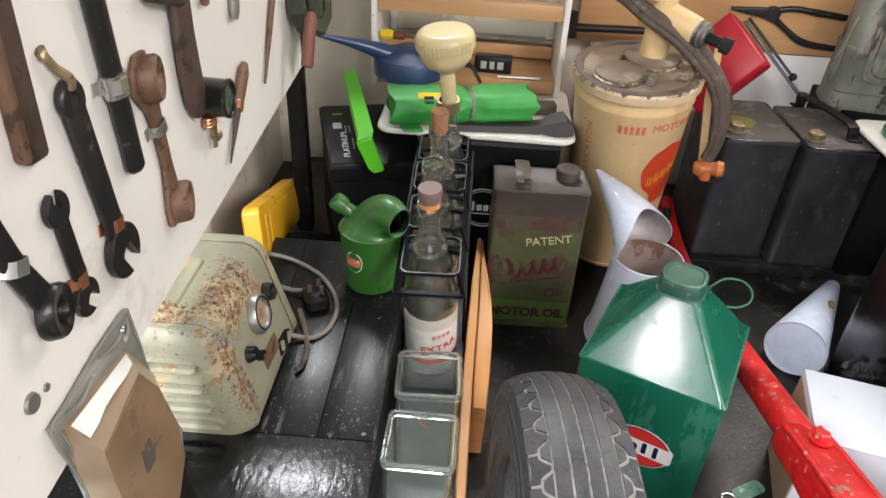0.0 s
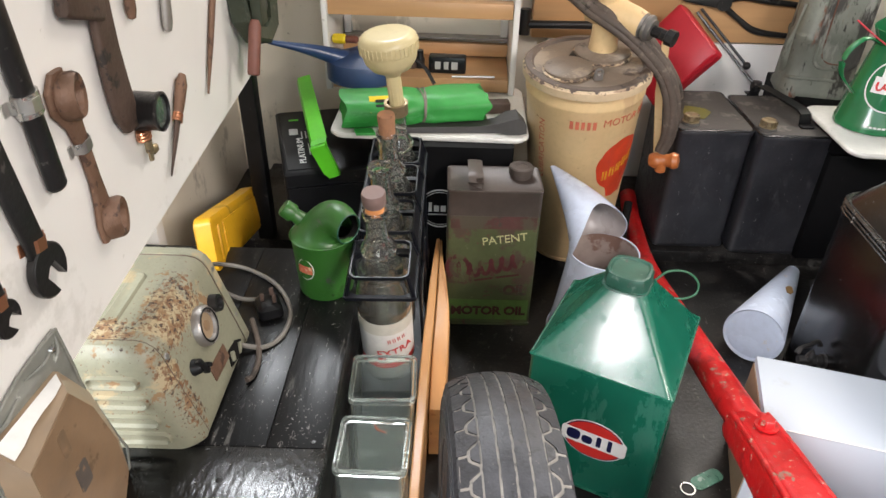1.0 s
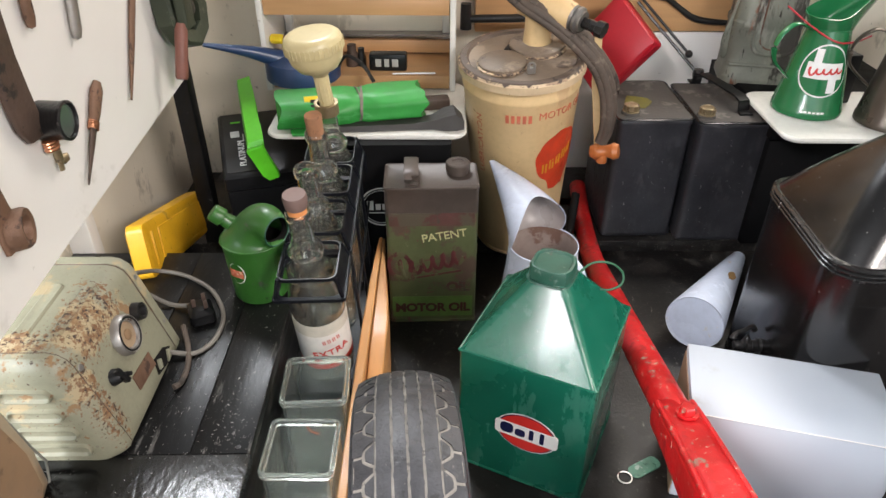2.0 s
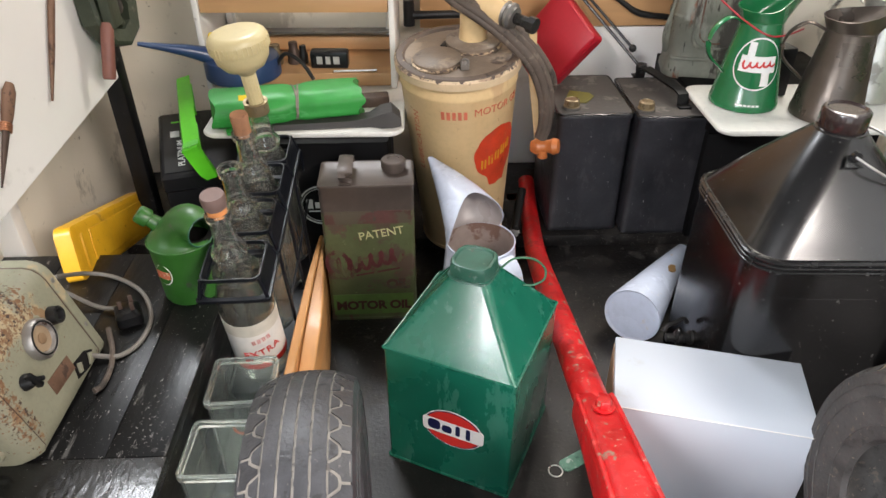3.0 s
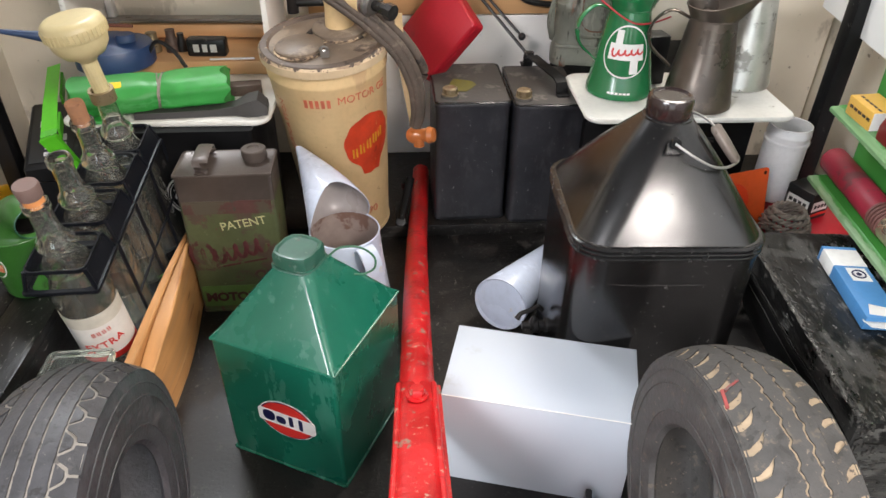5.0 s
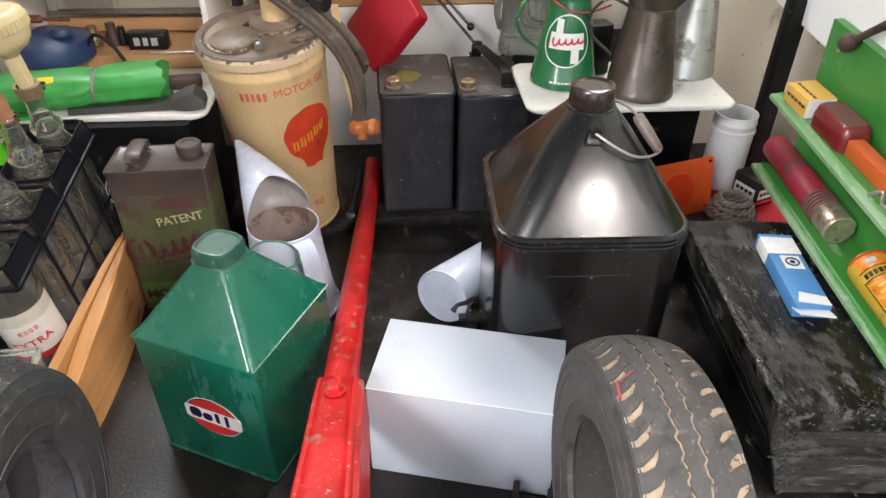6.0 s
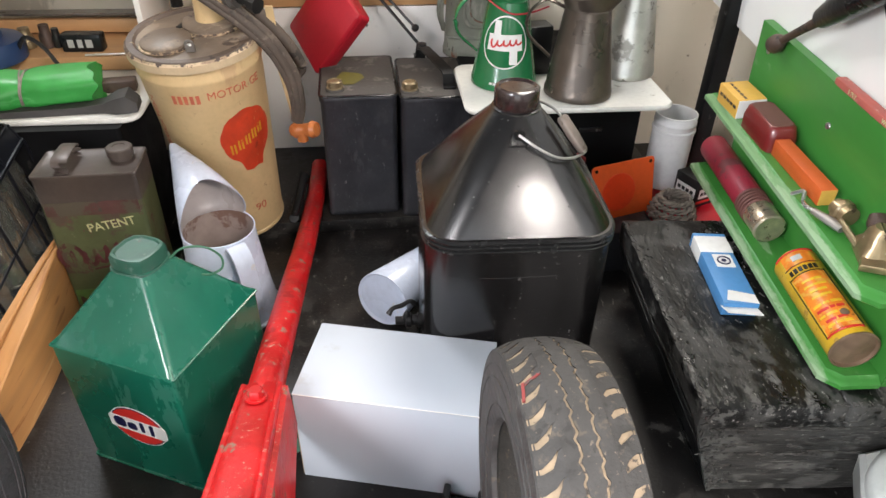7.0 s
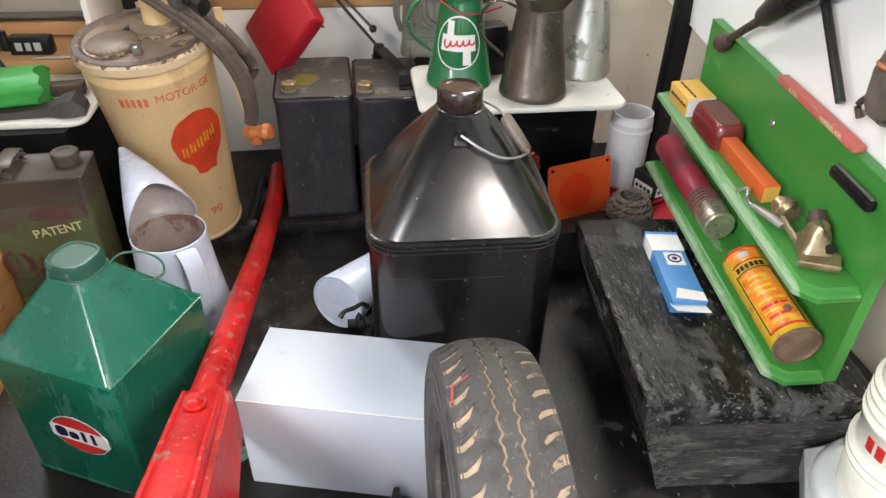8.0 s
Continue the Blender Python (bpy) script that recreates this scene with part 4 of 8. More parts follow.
part("base_rim", loft([[(x, y, z) for x, y in rsq(0.268, 0.268, 0.048)] for z in (0.0, 0.006)]), "gloss_black", black)
tap = part("tap", join(moved(lathe([(0, 0), (0.012, 0), (0.012, 0.006), (0.009, 0.008), (0.009, 0.016), (0.0125, 0.018), (0.0125, 0.026), (0.007, 0.028), (0.007, 0.044), (0, 0.044)], 20), Matrix.Translation((-0.131, -0.012, 0.104)) @ Matrix.Rotation(radians(-90), 4, "Y")),
                       moved(lathe([(0, 0), (0.007, 0), (0.008, 0.012), (0.0045, 0.022), (0, 0.030)], 16), Matrix.Translation((-0.156, -0.012, 0.098)))), "tool_black", black, "small blackened drain tap with a cross handle")
part("tap_handle", tube([(-0.186, -0.022, 0.126), (-0.178, -0.016, 0.134), (-0.164, -0.010, 0.134), (-0.150, -0.004, 0.138), (-0.142, 0.0, 0.128)], [0.005, 0.0035, 0.004, 0.0035, 0.005], 8, 4), "tool_black", tap)
for x, z, w, h in ((-0.085, 0.075, 0.006, 0.004), (-0.070, 0.069, 0.003, 0.010), (-0.060, 0.063, 0.010, 0.003), (0.052, 0.08, 0.014, 0.002)):
    part("paint_drip", span(x - w / 2, x + w / 2, -0.1326, -0.1318, z, z + h), "print_white", black, "splash of white paint")

# two petrol cans at the back
def petrol_can(m, label, cap_x, patch):
    can = thing("petrol_can", m, label, "petrol can", group="black petrol cans at the back")
    w, d, h = 0.158, 0.222, 0.280
    ring = lambda s, z, r=0.012: [(x, y, z) for x, y in rsq(w + s, d + s, r)]
    part("body", loft([ring(-0.006, 0), ring(0, 0.004), ring(0, 0.012), ring(-0.004, 0.016), ring(-0.004, h - 0.014), ring(0, h - 0.010), ring(0, h - 0.002), ring(-0.003, h)]), "pcan", can)
    part("top_plate", slab(rsq(w - 0.006, d - 0.006, 0.011), h, h + 0.003, 0.0015), "pcan_top", can)
    neck = part("filler_neck", lathe([(0.019, h + 0.001), (0.019, h + 0.007), (0.016, h + 0.009)], 24), "pcan_top", can, m=Matrix.Translation((cap_x, -0.080, 0)))
    part("screw_cap", join(lathe([(0, h + 0.006), (0.0175, h + 0.006), (0.0175, h + 0.010), (0.0150, h + 0.011), (0.0150, h + 0.022), (0.0120, h + 0.024), (0.0115, h + 0.0225), (0, h + 0.0225)], 14), *[box(0.0012, 0.003, 0.009, 0, (0.0152 * math.cos(i * math.tau / 12), 0.0152 * math.sin(i * math.tau / 12), h + 0.012)) for i in range(12)]), "brass", neck, "aged brass screw cap")
    part("edge_roll", tube([(x, y, h + 0.0005) for x, y in rsq(w - 0.001, d - 0.001, 0.012, 3)] + [(w / 2 - 0.0005, d / 2 - 0.0125, h + 0.0005)], 0.0024, 6, 1), "can_seam", can)
    if patch:
        part("paint_patch", slab([(0.030 * math.cos(a / 9 * math.tau) * (1 + 0.2 * math.sin(3 * a)), 0.034 * math.sin(a / 9 * math.tau) * (1 + 0.2 * math.cos(2 * a))) for a in range(9)], h + 0.003, h + 0.0042), "lichen", can, "patch of yellow paint", m=Matrix.Translation((-0.015, -0.020, 0)))
    return can


petrol_can(pose(0.714, 1.533, 0.03, 0, 0, 0.5), "dusty black petrol can with brass cap and a yellow paint patch", -0.046, True)
petrol_can(pose(0.878, 1.514, 0.03, 0, 0, -0.5), "dusty black petrol can with an aged brass cap", -0.058, False)

# worn one gallon motor oil tin
oil = thing("oil_tin", Matrix.Translation((0.2570, 1.213, 0.0)) @ Matrix.Rotation(radians(1.0), 4, "Z"), "worn green and maroon motor oil tin with brown top", "oil tin")
W, D, H = 0.165, 0.094, 0.298
rr = lambda s, z: [(x, y, z) for x, y in rsq(W + s, D + s, 0.008)]
part("body", loft([rr(0.002, 0), rr(0.003, 0.002), rr(0.003, 0.005), rr(0, 0.006), rr(0, H - 0.052)]), "oilcan", oil)
part("shoulder", loft([rr(0.0006, H - 0.053), rr(0.0006, H - 0.008), rr(0.003, H - 0.006), rr(0.003, H - 0.001), rr(0.001, H), rr(-0.004, H - 0.002)]), "oilcan_top", oil, "brown stained upper part")
part("strap_handle", join(tube([(-0.035, -0.034, H - 0.001), (-0.035, -0.030, H + 0.020), (-0.035, 0.030, H + 0.020), (-0.035, 0.034, H - 0.001)], 0.013, 8, 5, 0.12), box(0.022, 0.012, 0.0015, 0, (-0.035, -0.036, H - 0.001))), "oilcan_top", oil)
part("cap", lathe([(0, H - 0.002), (0.019, H - 0.002), (0.019, H + 0.004), (0.022, H + 0.005), (0.022, H + 0.017), (0.020, H + 0.019), (0.011, H + 0.0195), (0.010, H + 0.018), (0, H + 0.018)], 28), "oilcan_top", oil, m=Matrix.Translation((0.048, 0.014, 0)))
FR = Matrix.Translation((0, -D / 2 - 0.0003, 0)) @ Matrix.Rotation(radians(90), 4, "X")
part("print_band", moved(slab(rsq(W - 0.012, 0.048, 0.002), 0, 0.0008), FR @ Matrix.Translation((0, 0.038, 0))), "oilcan_bright", oil)
part("title_band", moved(slab(rsq(W - 0.012, 0.026, 0.002), 0, 0.0008), FR @ Matrix.Translation((0, 0.234, 0))), "maroon", oil)
part("lettering", moved(writing("MOTOR OIL", 0.027, 0.0005, 0.96, 0, 0.0012), FR @ Matrix.Translation((0.0, 0.035, 0.0008))), "ink_maroon", oil)
part("lettering", moved(writing("PATENT", 0.0235, 0.0005, 0.95), FR @ Matrix.Translation((0.022, 0.199, 0.0004)) @ Matrix.Rotation(radians(9), 4, "Z")), "print_cream", oil)
part("lettering", moved(writing("OIL", 0.029, 0.0005, 0.95, 0, 0.0016), FR @ Matrix.Translation((0.048, 0.084, 0.0004))), "maroon", oil)
# the maker's mark as a plain worn shape
SC = FR @ Matrix.Translation((-0.004, 0.138, 0.0004)) @ Matrix.Rotation(radians(10), 4, "Z")
part("wordmark", moved(squiggle(0.120, 0.030, 6, 0.0042), SC), "logo_worn", oil)
part("wordmark", moved(wire_ring(0.020, 0.0038, 24, 6), SC @ Matrix.Translation((-0.056, 0.006, 0)) @ Matrix.Diagonal((1, 1.35, 0.12, 1))), "logo_worn", oil)
part("underline", moved(bars([(0.006, -0.026, 0.096, 0.004)], 0.0003), SC), "logo_worn", oil)

# black can with a white roundel, behind the oil tin
esso = thing("oil_drum_can", pose(0.180, 1.400, 0.03), "black square can with a white roundel under the shelf", "can")
part("body", loft([[(x, y, z) for x, y in rsq(0.23, 0.24, 0.01)] for z in (0, 0.2945)]), "deep_black", esso)
part("roundel", join(wire_ring(0.041, 0.0016, 40, 6), wire_ring(0.036, 0.0007, 40, 6), bars([(-0.022, 0.003, 0.012, 0.020), (-0.007, 0, 0.010, 0.013), (0.006, 0, 0.010, 0.013), (0.020, 0, 0.012, 0.013), (0.0, -0.013, 0.050, 0.0022)])), "print_white", esso, "white ring mark", m=Matrix.Translation((-0.020, -0.1215, 0.164)) @ Matrix.Rotation(radians(90), 4, "X"))
sb = thing("storage_box", pose(1.120, 1.572, 0.03), "dusty black storage box carrying the white tray", "box")
part("body", box(0.36, 0.370, 0.250, 0.004), "deep_black", sb)
part("lid", box(0.364, 0.374, 0.0425, 0.003, (0, 0, 0.252)), "deep_black", sb)
part("hasp", box(0.050, 0.004, 0.010, 0.001, (0.075, -0.1870, 0.200)), "black_metal", sb)

# white enamel jug with a nozzle hood
wj = thing("oil_jug", Matrix.Translation((0.459, 1.156, 0.0)), "white enamelled oil jug with a hooded pouring nozzle", "oil jug")
part("body", lathe([(0, 0.001), (0.083, 0.001), (0.086, 0.003), (0.086, 0.008), (0.083, 0.010), (0.075, 0.060), (0.066, 0.136), (0.0622, 0.1870), (0.0610, 0.1870)], 64), "white_enamel", wj)
part("nozzle", conical_spout(0.0620, 0.1870, (-0.087, 0.143, 0.282), 108, 0.65, face=-58, rise=0.089), "white_enamel", wj, "long pointed hood with an open mouth")
# Lining carries both the stain and the inner shade in its colour
part("nozzle_lining", conical_spout(0.0600, 0.1872, (-0.0862, 0.1415, 0.2795), 109, 0.655, wall=0.0004, tip_r=0.003, face=-58, rise=0.088), "enamel_inner", wj, "stained inside of the hood, shade in its colour")
part("rim_wire", wire_ring(0.0618, 0.0016, 56, 6), "white_enamel", wj, m=Matrix.Translation((0, 0, 0.1870)))
part("inside", lathe([(0.0606, 0.1866), (0.0630, 0.136), (0.070, 0.062), (0.077, 0.012), (0, 0.010)], 64), "enamel_dirty", wj, "brown stained inside")
part("handle", strap([(0.056, 0.176), (0.074, 0.186), (0.098, 0.166), (0.108, 0.115), (0.098, 0.065), (0.070, 0.040)], -58, 0.034, 0.004), "white_enamel", wj)
# pale cone lying on the floor
axis_a, axis_b = Vector((0.738, 1.090, 0.055)), Vector((0.925, 1.350, 0.019))
cm, cl = between(axis_a, axis_b)
cone = thing("funnel_cone", cm, "pale enamelled cone lying on its side with a rust spot", "cone")
part("shell", lathe([(0.048, 0.004), (0.0525, 0.0), (0.0535, 0.002), (0.018, cl - 0.020), (0.016, cl - 0.018), (0.015, cl), (0.012, cl), (0.0, cl - 0.004)], 48), "white_enamel", cone)
part("end_disc", lathe([(0, 0.006), (0.030, 0.005), (0.049, 0.004)], 48), "white_enamel", cone, "flat pale end")
spot_w = Vector((0.4555, -0.2077, 0.8657))
spot_l = (cm.to_3x3().inverted() @ spot_w).normalized()
sm_q = Matrix.Translation(spot_l * (0.0545 - 0.0355 * 0.50) + Vector((0, 0, cl * 0.52))) @ spot_l.to_track_quat("Z", "Y").to_matrix().to_4x4()
part("rust_spot", moved(slab([(0.0085 * math.cos(a * math.tau / 14) * (1 + 0.25 * math.sin(a * 2.7)), 0.014 * math.sin(a * math.tau / 14) * (1 + 0.2 * math.cos(a * 1.9))) for a in range(14)], -0.0012, 0.0004), sm_q), "rust_spot", cone, "small orange rust spot")

# white carton
BX = Matrix.Translation((0.7525, 0.800, 0.0)) @ Matrix.Rotation(radians(-15.0), 4, "Z")
carton = thing("carton", BX, "plain white coated box with a wire side loop", "box")
part("body", box(0.262, 0.142, 0.170, 0.0015), "white_card", carton)
part("lid", box(0.2625, 0.1425, 0.005, 0.0012, (0, 0, 0.1695)), "white_card", carton)
# Bright line along the lid fold, set as a thin white bar
part("fold", tube([(-0.1305, -0.0712, 0.1735), (0.0, -0.0713, 0.1737), (0.1305, -0.0712, 0.1735)], 0.0008, 6, 2), "label_white", carton, "thin white line along the fold")
part("side_board", box(0.0014, 0.138, 0.160, 0, (-0.1318, 0, 0.002)), "brown_card", carton, "bare brown side")
part("wire_loop", tube([(0.1315, -0.020, 0.150), (0.146, -0.024, 0.140), (0.150, -0.028, 0.100), (0.146, -0.030, 0.066), (0.1315, -0.030, 0.056)], 0.0018, 8), "silver_paint", carton)

# ---- tyres ----
TR, TW = 0.196, 0.050


def on_tread(u, a, h, radius=TR):
    r = radius - 0.012 * (abs(u) / TW) ** 2.4 + h
    return (u, r * math.sin(a), r * math.cos(a))


def tread_band(lo, hi, h, n=220, cols=3):
    """A raised ring of rubber between two edges that may wander with the angle."""
    rings = []
    for i in range(n):
        a = math.tau * i / n
        u0, u1 = lo(a), hi(a)
        us = [u0 + (u1 - u0) * k / cols for k in range(cols + 1)]
        rings.append([on_tread(u0, a, -0.004)] + [on_tread(u, a, h) for u in us] + [on_tread(u1, a, -0.004)])
    rings.append(rings[0])
    bm = loft(rings, cap=False, closed=False)
    bmesh.ops.remove_doubles(bm, verts=bm.verts, dist=1e-6)
    return bm


def tread_block(corners, h):
    """A raised lug on four or three corners (u, angle)."""
    bm = bmesh.new()
    low = [bm.verts.new(on_tread(u, a, -0.004)) for u, a in corners]
    top = [bm.verts.new(on_tread(u, a, h)) for u, a in corners]
    n = len(corners)
    for i in range(n):
        bm.faces.new((low[i], low[(i + 1) % n], top[(i + 1) % n], top[i]))
    bm.faces.new(top)
    return bm


def carcass(rubber, dust, m, label):
    tyre = thing("tyre", m, label, "tyre")
    prof = [(-0.040, 0.108), (-0.046, 0.112), (-0.050, 0.125), (-0.0528, 0.145), (-0.0525, 0.165), (-0.0505, 0.180), (-0.0470, 0.1865)]
    outer = prof + [(u, TR - 0.012 * (abs(u) / TW) ** 2.4) for u in (-0.044, -0.03, -0.015, 0, 0.015, 0.03, 0.044)] + [(-u, r) for u, r in prof[::-1]]
    side = lambda pr: moved(lathe([(r, u) for u, r in pr], 96), Matrix.Rotation(radians(90), 4, "Y"))
    part("carcass", side(outer[:7][::-1] + [(-0.040, 0.108), (-0.036, 0.112), (-0.044, 0.13), (-0.046, 0.155), (-0.035, 0.178), (0, 0.186), (0.035, 0.178), (0.046, 0.155), (0.044, 0.13), (0.036, 0.112)] + outer[-7:][::-1]), rubber, tyre)
    part("tread_base", side([(u, r) for u, r in outer[6:15]]), dust, tyre, "dust in the grooves of the tread")
    for s in (-1, 1):
        part("sidewall_ring", join(*[moved(wire_ring(r, 0.0012, 72, 6), Matrix.Translation((s * u, 0, 0)) @ Matrix.Rotation(radians(90), 4, "Y")) for r, u in ((0.128, 0.0505), (0.158, 0.0528), (0.172, 0.0515))]), rubber, tyre)
    return tyre


def road_tyre(m):
    tyre = carcass("tyre_new", "groove_pale", m, "grey-black ribbed tyre standing upright on its tread")
    nick = lambda ph: (lambda a: 0.0007 * (1 if (a * 40 / math.tau + ph) % 1 < 0.12 else 0))
    for k, (u0, u1) in enumerate(((-0.0273, -0.0149), (-0.0124, -0.0013), (0.0013, 0.0124), (0.0149, 0.0273))):
        part("tread_rib", tread_band(lambda a, u0=u0, k=k: u0 - nick(k * 0.3)(a), lambda a, u1=u1, k=k: u1 + nick(k * 0.3)(a), 0.0015, 320), "tyre_new", tyre)
    cnt = 40
    step = math.tau / cnt
    for s in (-1, 1):
        inner, outer = [], []
        for i in range(cnt):
            h = 0.0014 + 0.0003 * math.sin(i * 3.1)
            # inner triangles along the rib, and outer blocks parted by a short groove that meets each valley
            inner.append(tread_block([(s * 0.0292, (i + 0.16) * step), (s * 0.0345, (i + 0.30) * step), (s * 0.0366, (i + 0.36) * step), (s * 0.0372, (i + 0.5) * step), (s * 0.0366, (i + 0.64) * step), (s * 0.0345, (i + 0.70) * step), (s * 0.0292, (i + 0.84) * step)], h))
            outer.append(tread_block([(s * 0.0300, (i + 0.94) * step), (s * 0.0300, (i + 1.06) * step), (s * 0.0362, (i + 1.20) * step), (s * 0.0392, (i + 1.30) * step), (s * 0.0398, (i + 1.44) * step), (s * 0.0485, (i + 1.45) * step),
                                      (s * 0.0485, (i + 0.55) * step), (s * 0.0398, (i + 0.56) * step), (s * 0.0392, (i + 0.70) * step), (s * 0.0362, (i + 0.80) * step)], h))
        part("tread_block", join(*inner), "tyre_new", tyre)
        part("tread_shoulder", join(*outer), "tyre_new", tyre)
    return tyre


def lug_tyre(m):
    tyre = carcass("tyre_dusty", "groove", m, "dusty brown tyre with zigzag centre rib and muddy shoulder lugs")
    zig = lambda ph: (lambda a: 0.0013 * math.sin(a * 62 + ph * 6) + 0.0007 * math.sin(a * 124 + ph * 9 + math.sin(a * 17)))
    part("tread_rib", tread_band(lambda a: -0.0075 + zig(0)(a), lambda a: 0.0075 + zig(0.4)(a), 0.0013, 520), "tyre_dusty", tyre)
    for s in (-1, 1):
        part("tread_rib", tread_band(lambda a: (-0.0232 if s < 0 else 0.0102 + zig(0.4)(a)), lambda a: (-0.0102 + zig(0)(a) if s < 0 else 0.0232), 0.0012, 520), "tyre_dusty", tyre)
        cnt = 50
        step = math.tau / cnt
        skew = 0.85 * s
        part("tread_shoulder", tread_band(lambda a: min(s * 0.0445, s * 0.049), lambda a: max(s * 0.0445, s * 0.049), 0.0004, 200, 1), "tyre_dusty", tyre)
        lugs = []
        for i in range(cnt):
            w = 0.06 * math.sin(i * 2.3)
            lugs.append(tread_block([(s * 0.0228, i * step), (s * 0.0275, (i + 0.12 * skew) * step), (s * 0.0330, (i + 0.45 * skew + 0.02) * step), (s * 0.0420, (i + 0.72 * skew + w) * step), (s * 0.0475, (i + 0.74 * skew + w) * step),
                                     (s * 0.0475, (i + 0.74 * skew + 0.74 + w) * step), (s * 0.0420, (i + 0.72 * skew + 0.70 + w) * step), (s * 0.0330, (i + 0.45 * skew + 0.68) * step), (s * 0.0285, (i + 0.16 * skew + 0.80) * step), (s * 0.0270, (i + 0.12 * skew + 0.985) * step), (s * 0.0228, (i + 0.995) * step)], 0.0014 + 0.0004 * math.sin(i * 5)))
        part("tread_lug", join(*lugs), "tyre_dusty", tyre)
    a = math.tau * 0.02
    part("chalk_mark", join(tread_block([(-0.040, a), (-0.024, a + 0.05), (-0.024, a + 0.064), (-0.040, a + 0.018)], 0.0022), tread_block([(-0.0465, a - 0.10), (-0.0438, a - 0.10), (-0.0405, a + 0.02), (-0.0432, a + 0.02)], 0.0022)), "crayon", tyre, "red crayon mark")
    return tyre


road_tyre(Matrix.Translation((0.238, 0.540, 0.199)) @ Matrix.Rotation(radians(4), 4, "Z"))
lug_tyre(Matrix.Translation((0.899, 0.530, 0.199)) @ Matrix.Rotation(radians(-1), 4, "Z"))

# ---- red tubular jack handle ----
jack = thing("jack_handle", pose(0, 0, 0), "chipped red painted tubular jack handle in its socket", "jack handle")
part("bar", tube([(0.612, 1.600, 0.062), (0.604, 1.480, 0.044), (0.592, 1.300, 0.054), (0.584, 1.080, 0.106), (0.577, 0.840, 0.166), (0.574, 0.700, 0.201)], [0.019, 0.020, 0.0215, 0.0225, 0.0235, 0.024], 20, 8), "red", jack)
bm = loft([[(x + 0.574 + dx, y0, z + z0) for x, z in rsq(w * 0.92, h, w * 0.30)] for y0, z0, w, h, dx in
           ((0.772, 0.170, 0.044, 0.040, 0.0), (0.755, 0.182, 0.056, 0.058, 0.0), (0.700, 0.196, 0.058, 0.064, -0.001), (0.600, 0.215, 0.062, 0.078, -0.003), (0.480, 0.232, 0.070, 0.098, -0.006), (0.300, 0.262, 0.078, 0.120, -0.012))])
part("socket", bm, "red", jack, "welded red steel socket, paint chipped")
for sx in (-1, 1):
    part("edge_bead", tube([(0.574 + dx + sx * w * 0.40, y0, z0 + h * 0.40) for y0, z0, w, h, dx in ((0.755, 0.182, 0.056, 0.058, 0.0), (0.700, 0.196, 0.058, 0.064, -0.001), (0.600, 0.215, 0.062, 0.078, -0.003), (0.480, 0.232, 0.070, 0.098, -0.006), (0.300, 0.262, 0.078, 0.120, -0.012))], 0.0042, 10, 4), "red", jack)
part("socket_flange", loft([[(x, y, z) for x, z in ((0.594, zt), (0.606, zt - 0.004), (0.610, zb), (0.596, zb))] for y, zt, zb in ((0.760, 0.200, 0.120), (0.640, 0.222, 0.090), (0.480, 0.255, 0.080), (0.300, 0.290, 0.080))]), "red", jack)
part("bolt", join(lathe([(0, 0), (0.0105, 0), (0.0105, 0.008), (0.009, 0.010), (0, 0.010)], 6), lathe([(0, -0.002), (0.014, -0.002), (0.014, 0.001), (0, 0.001)], 20)), "red", jack, "red painted hexagon bolt", m=Matrix.Translation((0.574, 0.716, 0.228)) @ Matrix.Rotation(radians(-12), 4, "X"))
part("foot", span(0.560, 0.600, 1.560, 1.600, 0.0, 0.030, 0.004), "red", jack)
part("stand", span(0.545, 0.600, 0.30, 0.36, 0.0, 0.215, 0.004), "red", jack)

# ---- gear oil dispenser ----
S = Matrix.Translation((0.446, 1.440, 0.050)) @ Matrix.Rotation(radians(7.5), 4, "X") @ Matrix.Rotation(radians(-2.5), 4, "Y")
drum = thing("oil_dispenser", S, "cream painted tapering oil dispenser with red transfer and chipped lid", "oil dispenser")
RB, RT, HT = 0.088, 0.112, 0.400
part("body", lathe([(0, -0.014), (RB - 0.001, -0.014), (RB + 0.001, -0.011), (RB + 0.001, -0.006), (RB - 0.001, -0.004), (RB, 0.010), (RT - 0.001, HT - 0.040), (RT + 0.001, HT - 0.036), (RT + 0.001, HT - 0.030), (RT - 0.001, HT - 0.026), (RT, HT)], 64), "cream", drum)
lid = part("lid", lathe([(RT, HT - 0.010), (RT + 0.0080, HT - 0.008), (RT + 0.0085, HT + 0.006), (RT + 0.0050, HT + 0.0102)], 64), "cream_rim", drum, "lid with most of its cream paint chipped off")
part("lid_edge", lathe([(RT + 0.0050, HT + 0.0102), (RT + 0.003, HT + 0.012), (RT - 0.008, HT + 0.0125), (RT - 0.012, HT + 0.008)], 64), "lid_edge", lid, "dark edge with scraps of cream paint")
part("lid_top", lathe([(RT - 0.0115, HT + 0.0078), (0.03, HT + 0.012), (0, HT + 0.012)], 64), "cream_worn", lid, "dusty brown top")
part("hatch", lathe([(0, HT + 0.022), (0.040, HT + 0.021), (0.044, HT + 0.018), (0.044, HT + 0.008)], 40), "cream_worn", lid, m=Matrix.Translation((-0.040, -0.036, 0)))
part("hatch_rim", lathe([(0.0438, HT + 0.010), (0.0470, HT + 0.010), (0.0475, HT + 0.013), (0.0438, HT + 0.0145)], 40), "cream_rim", lid, "chipped cream edge", m=Matrix.Translation((-0.040, -0.036, 0)))
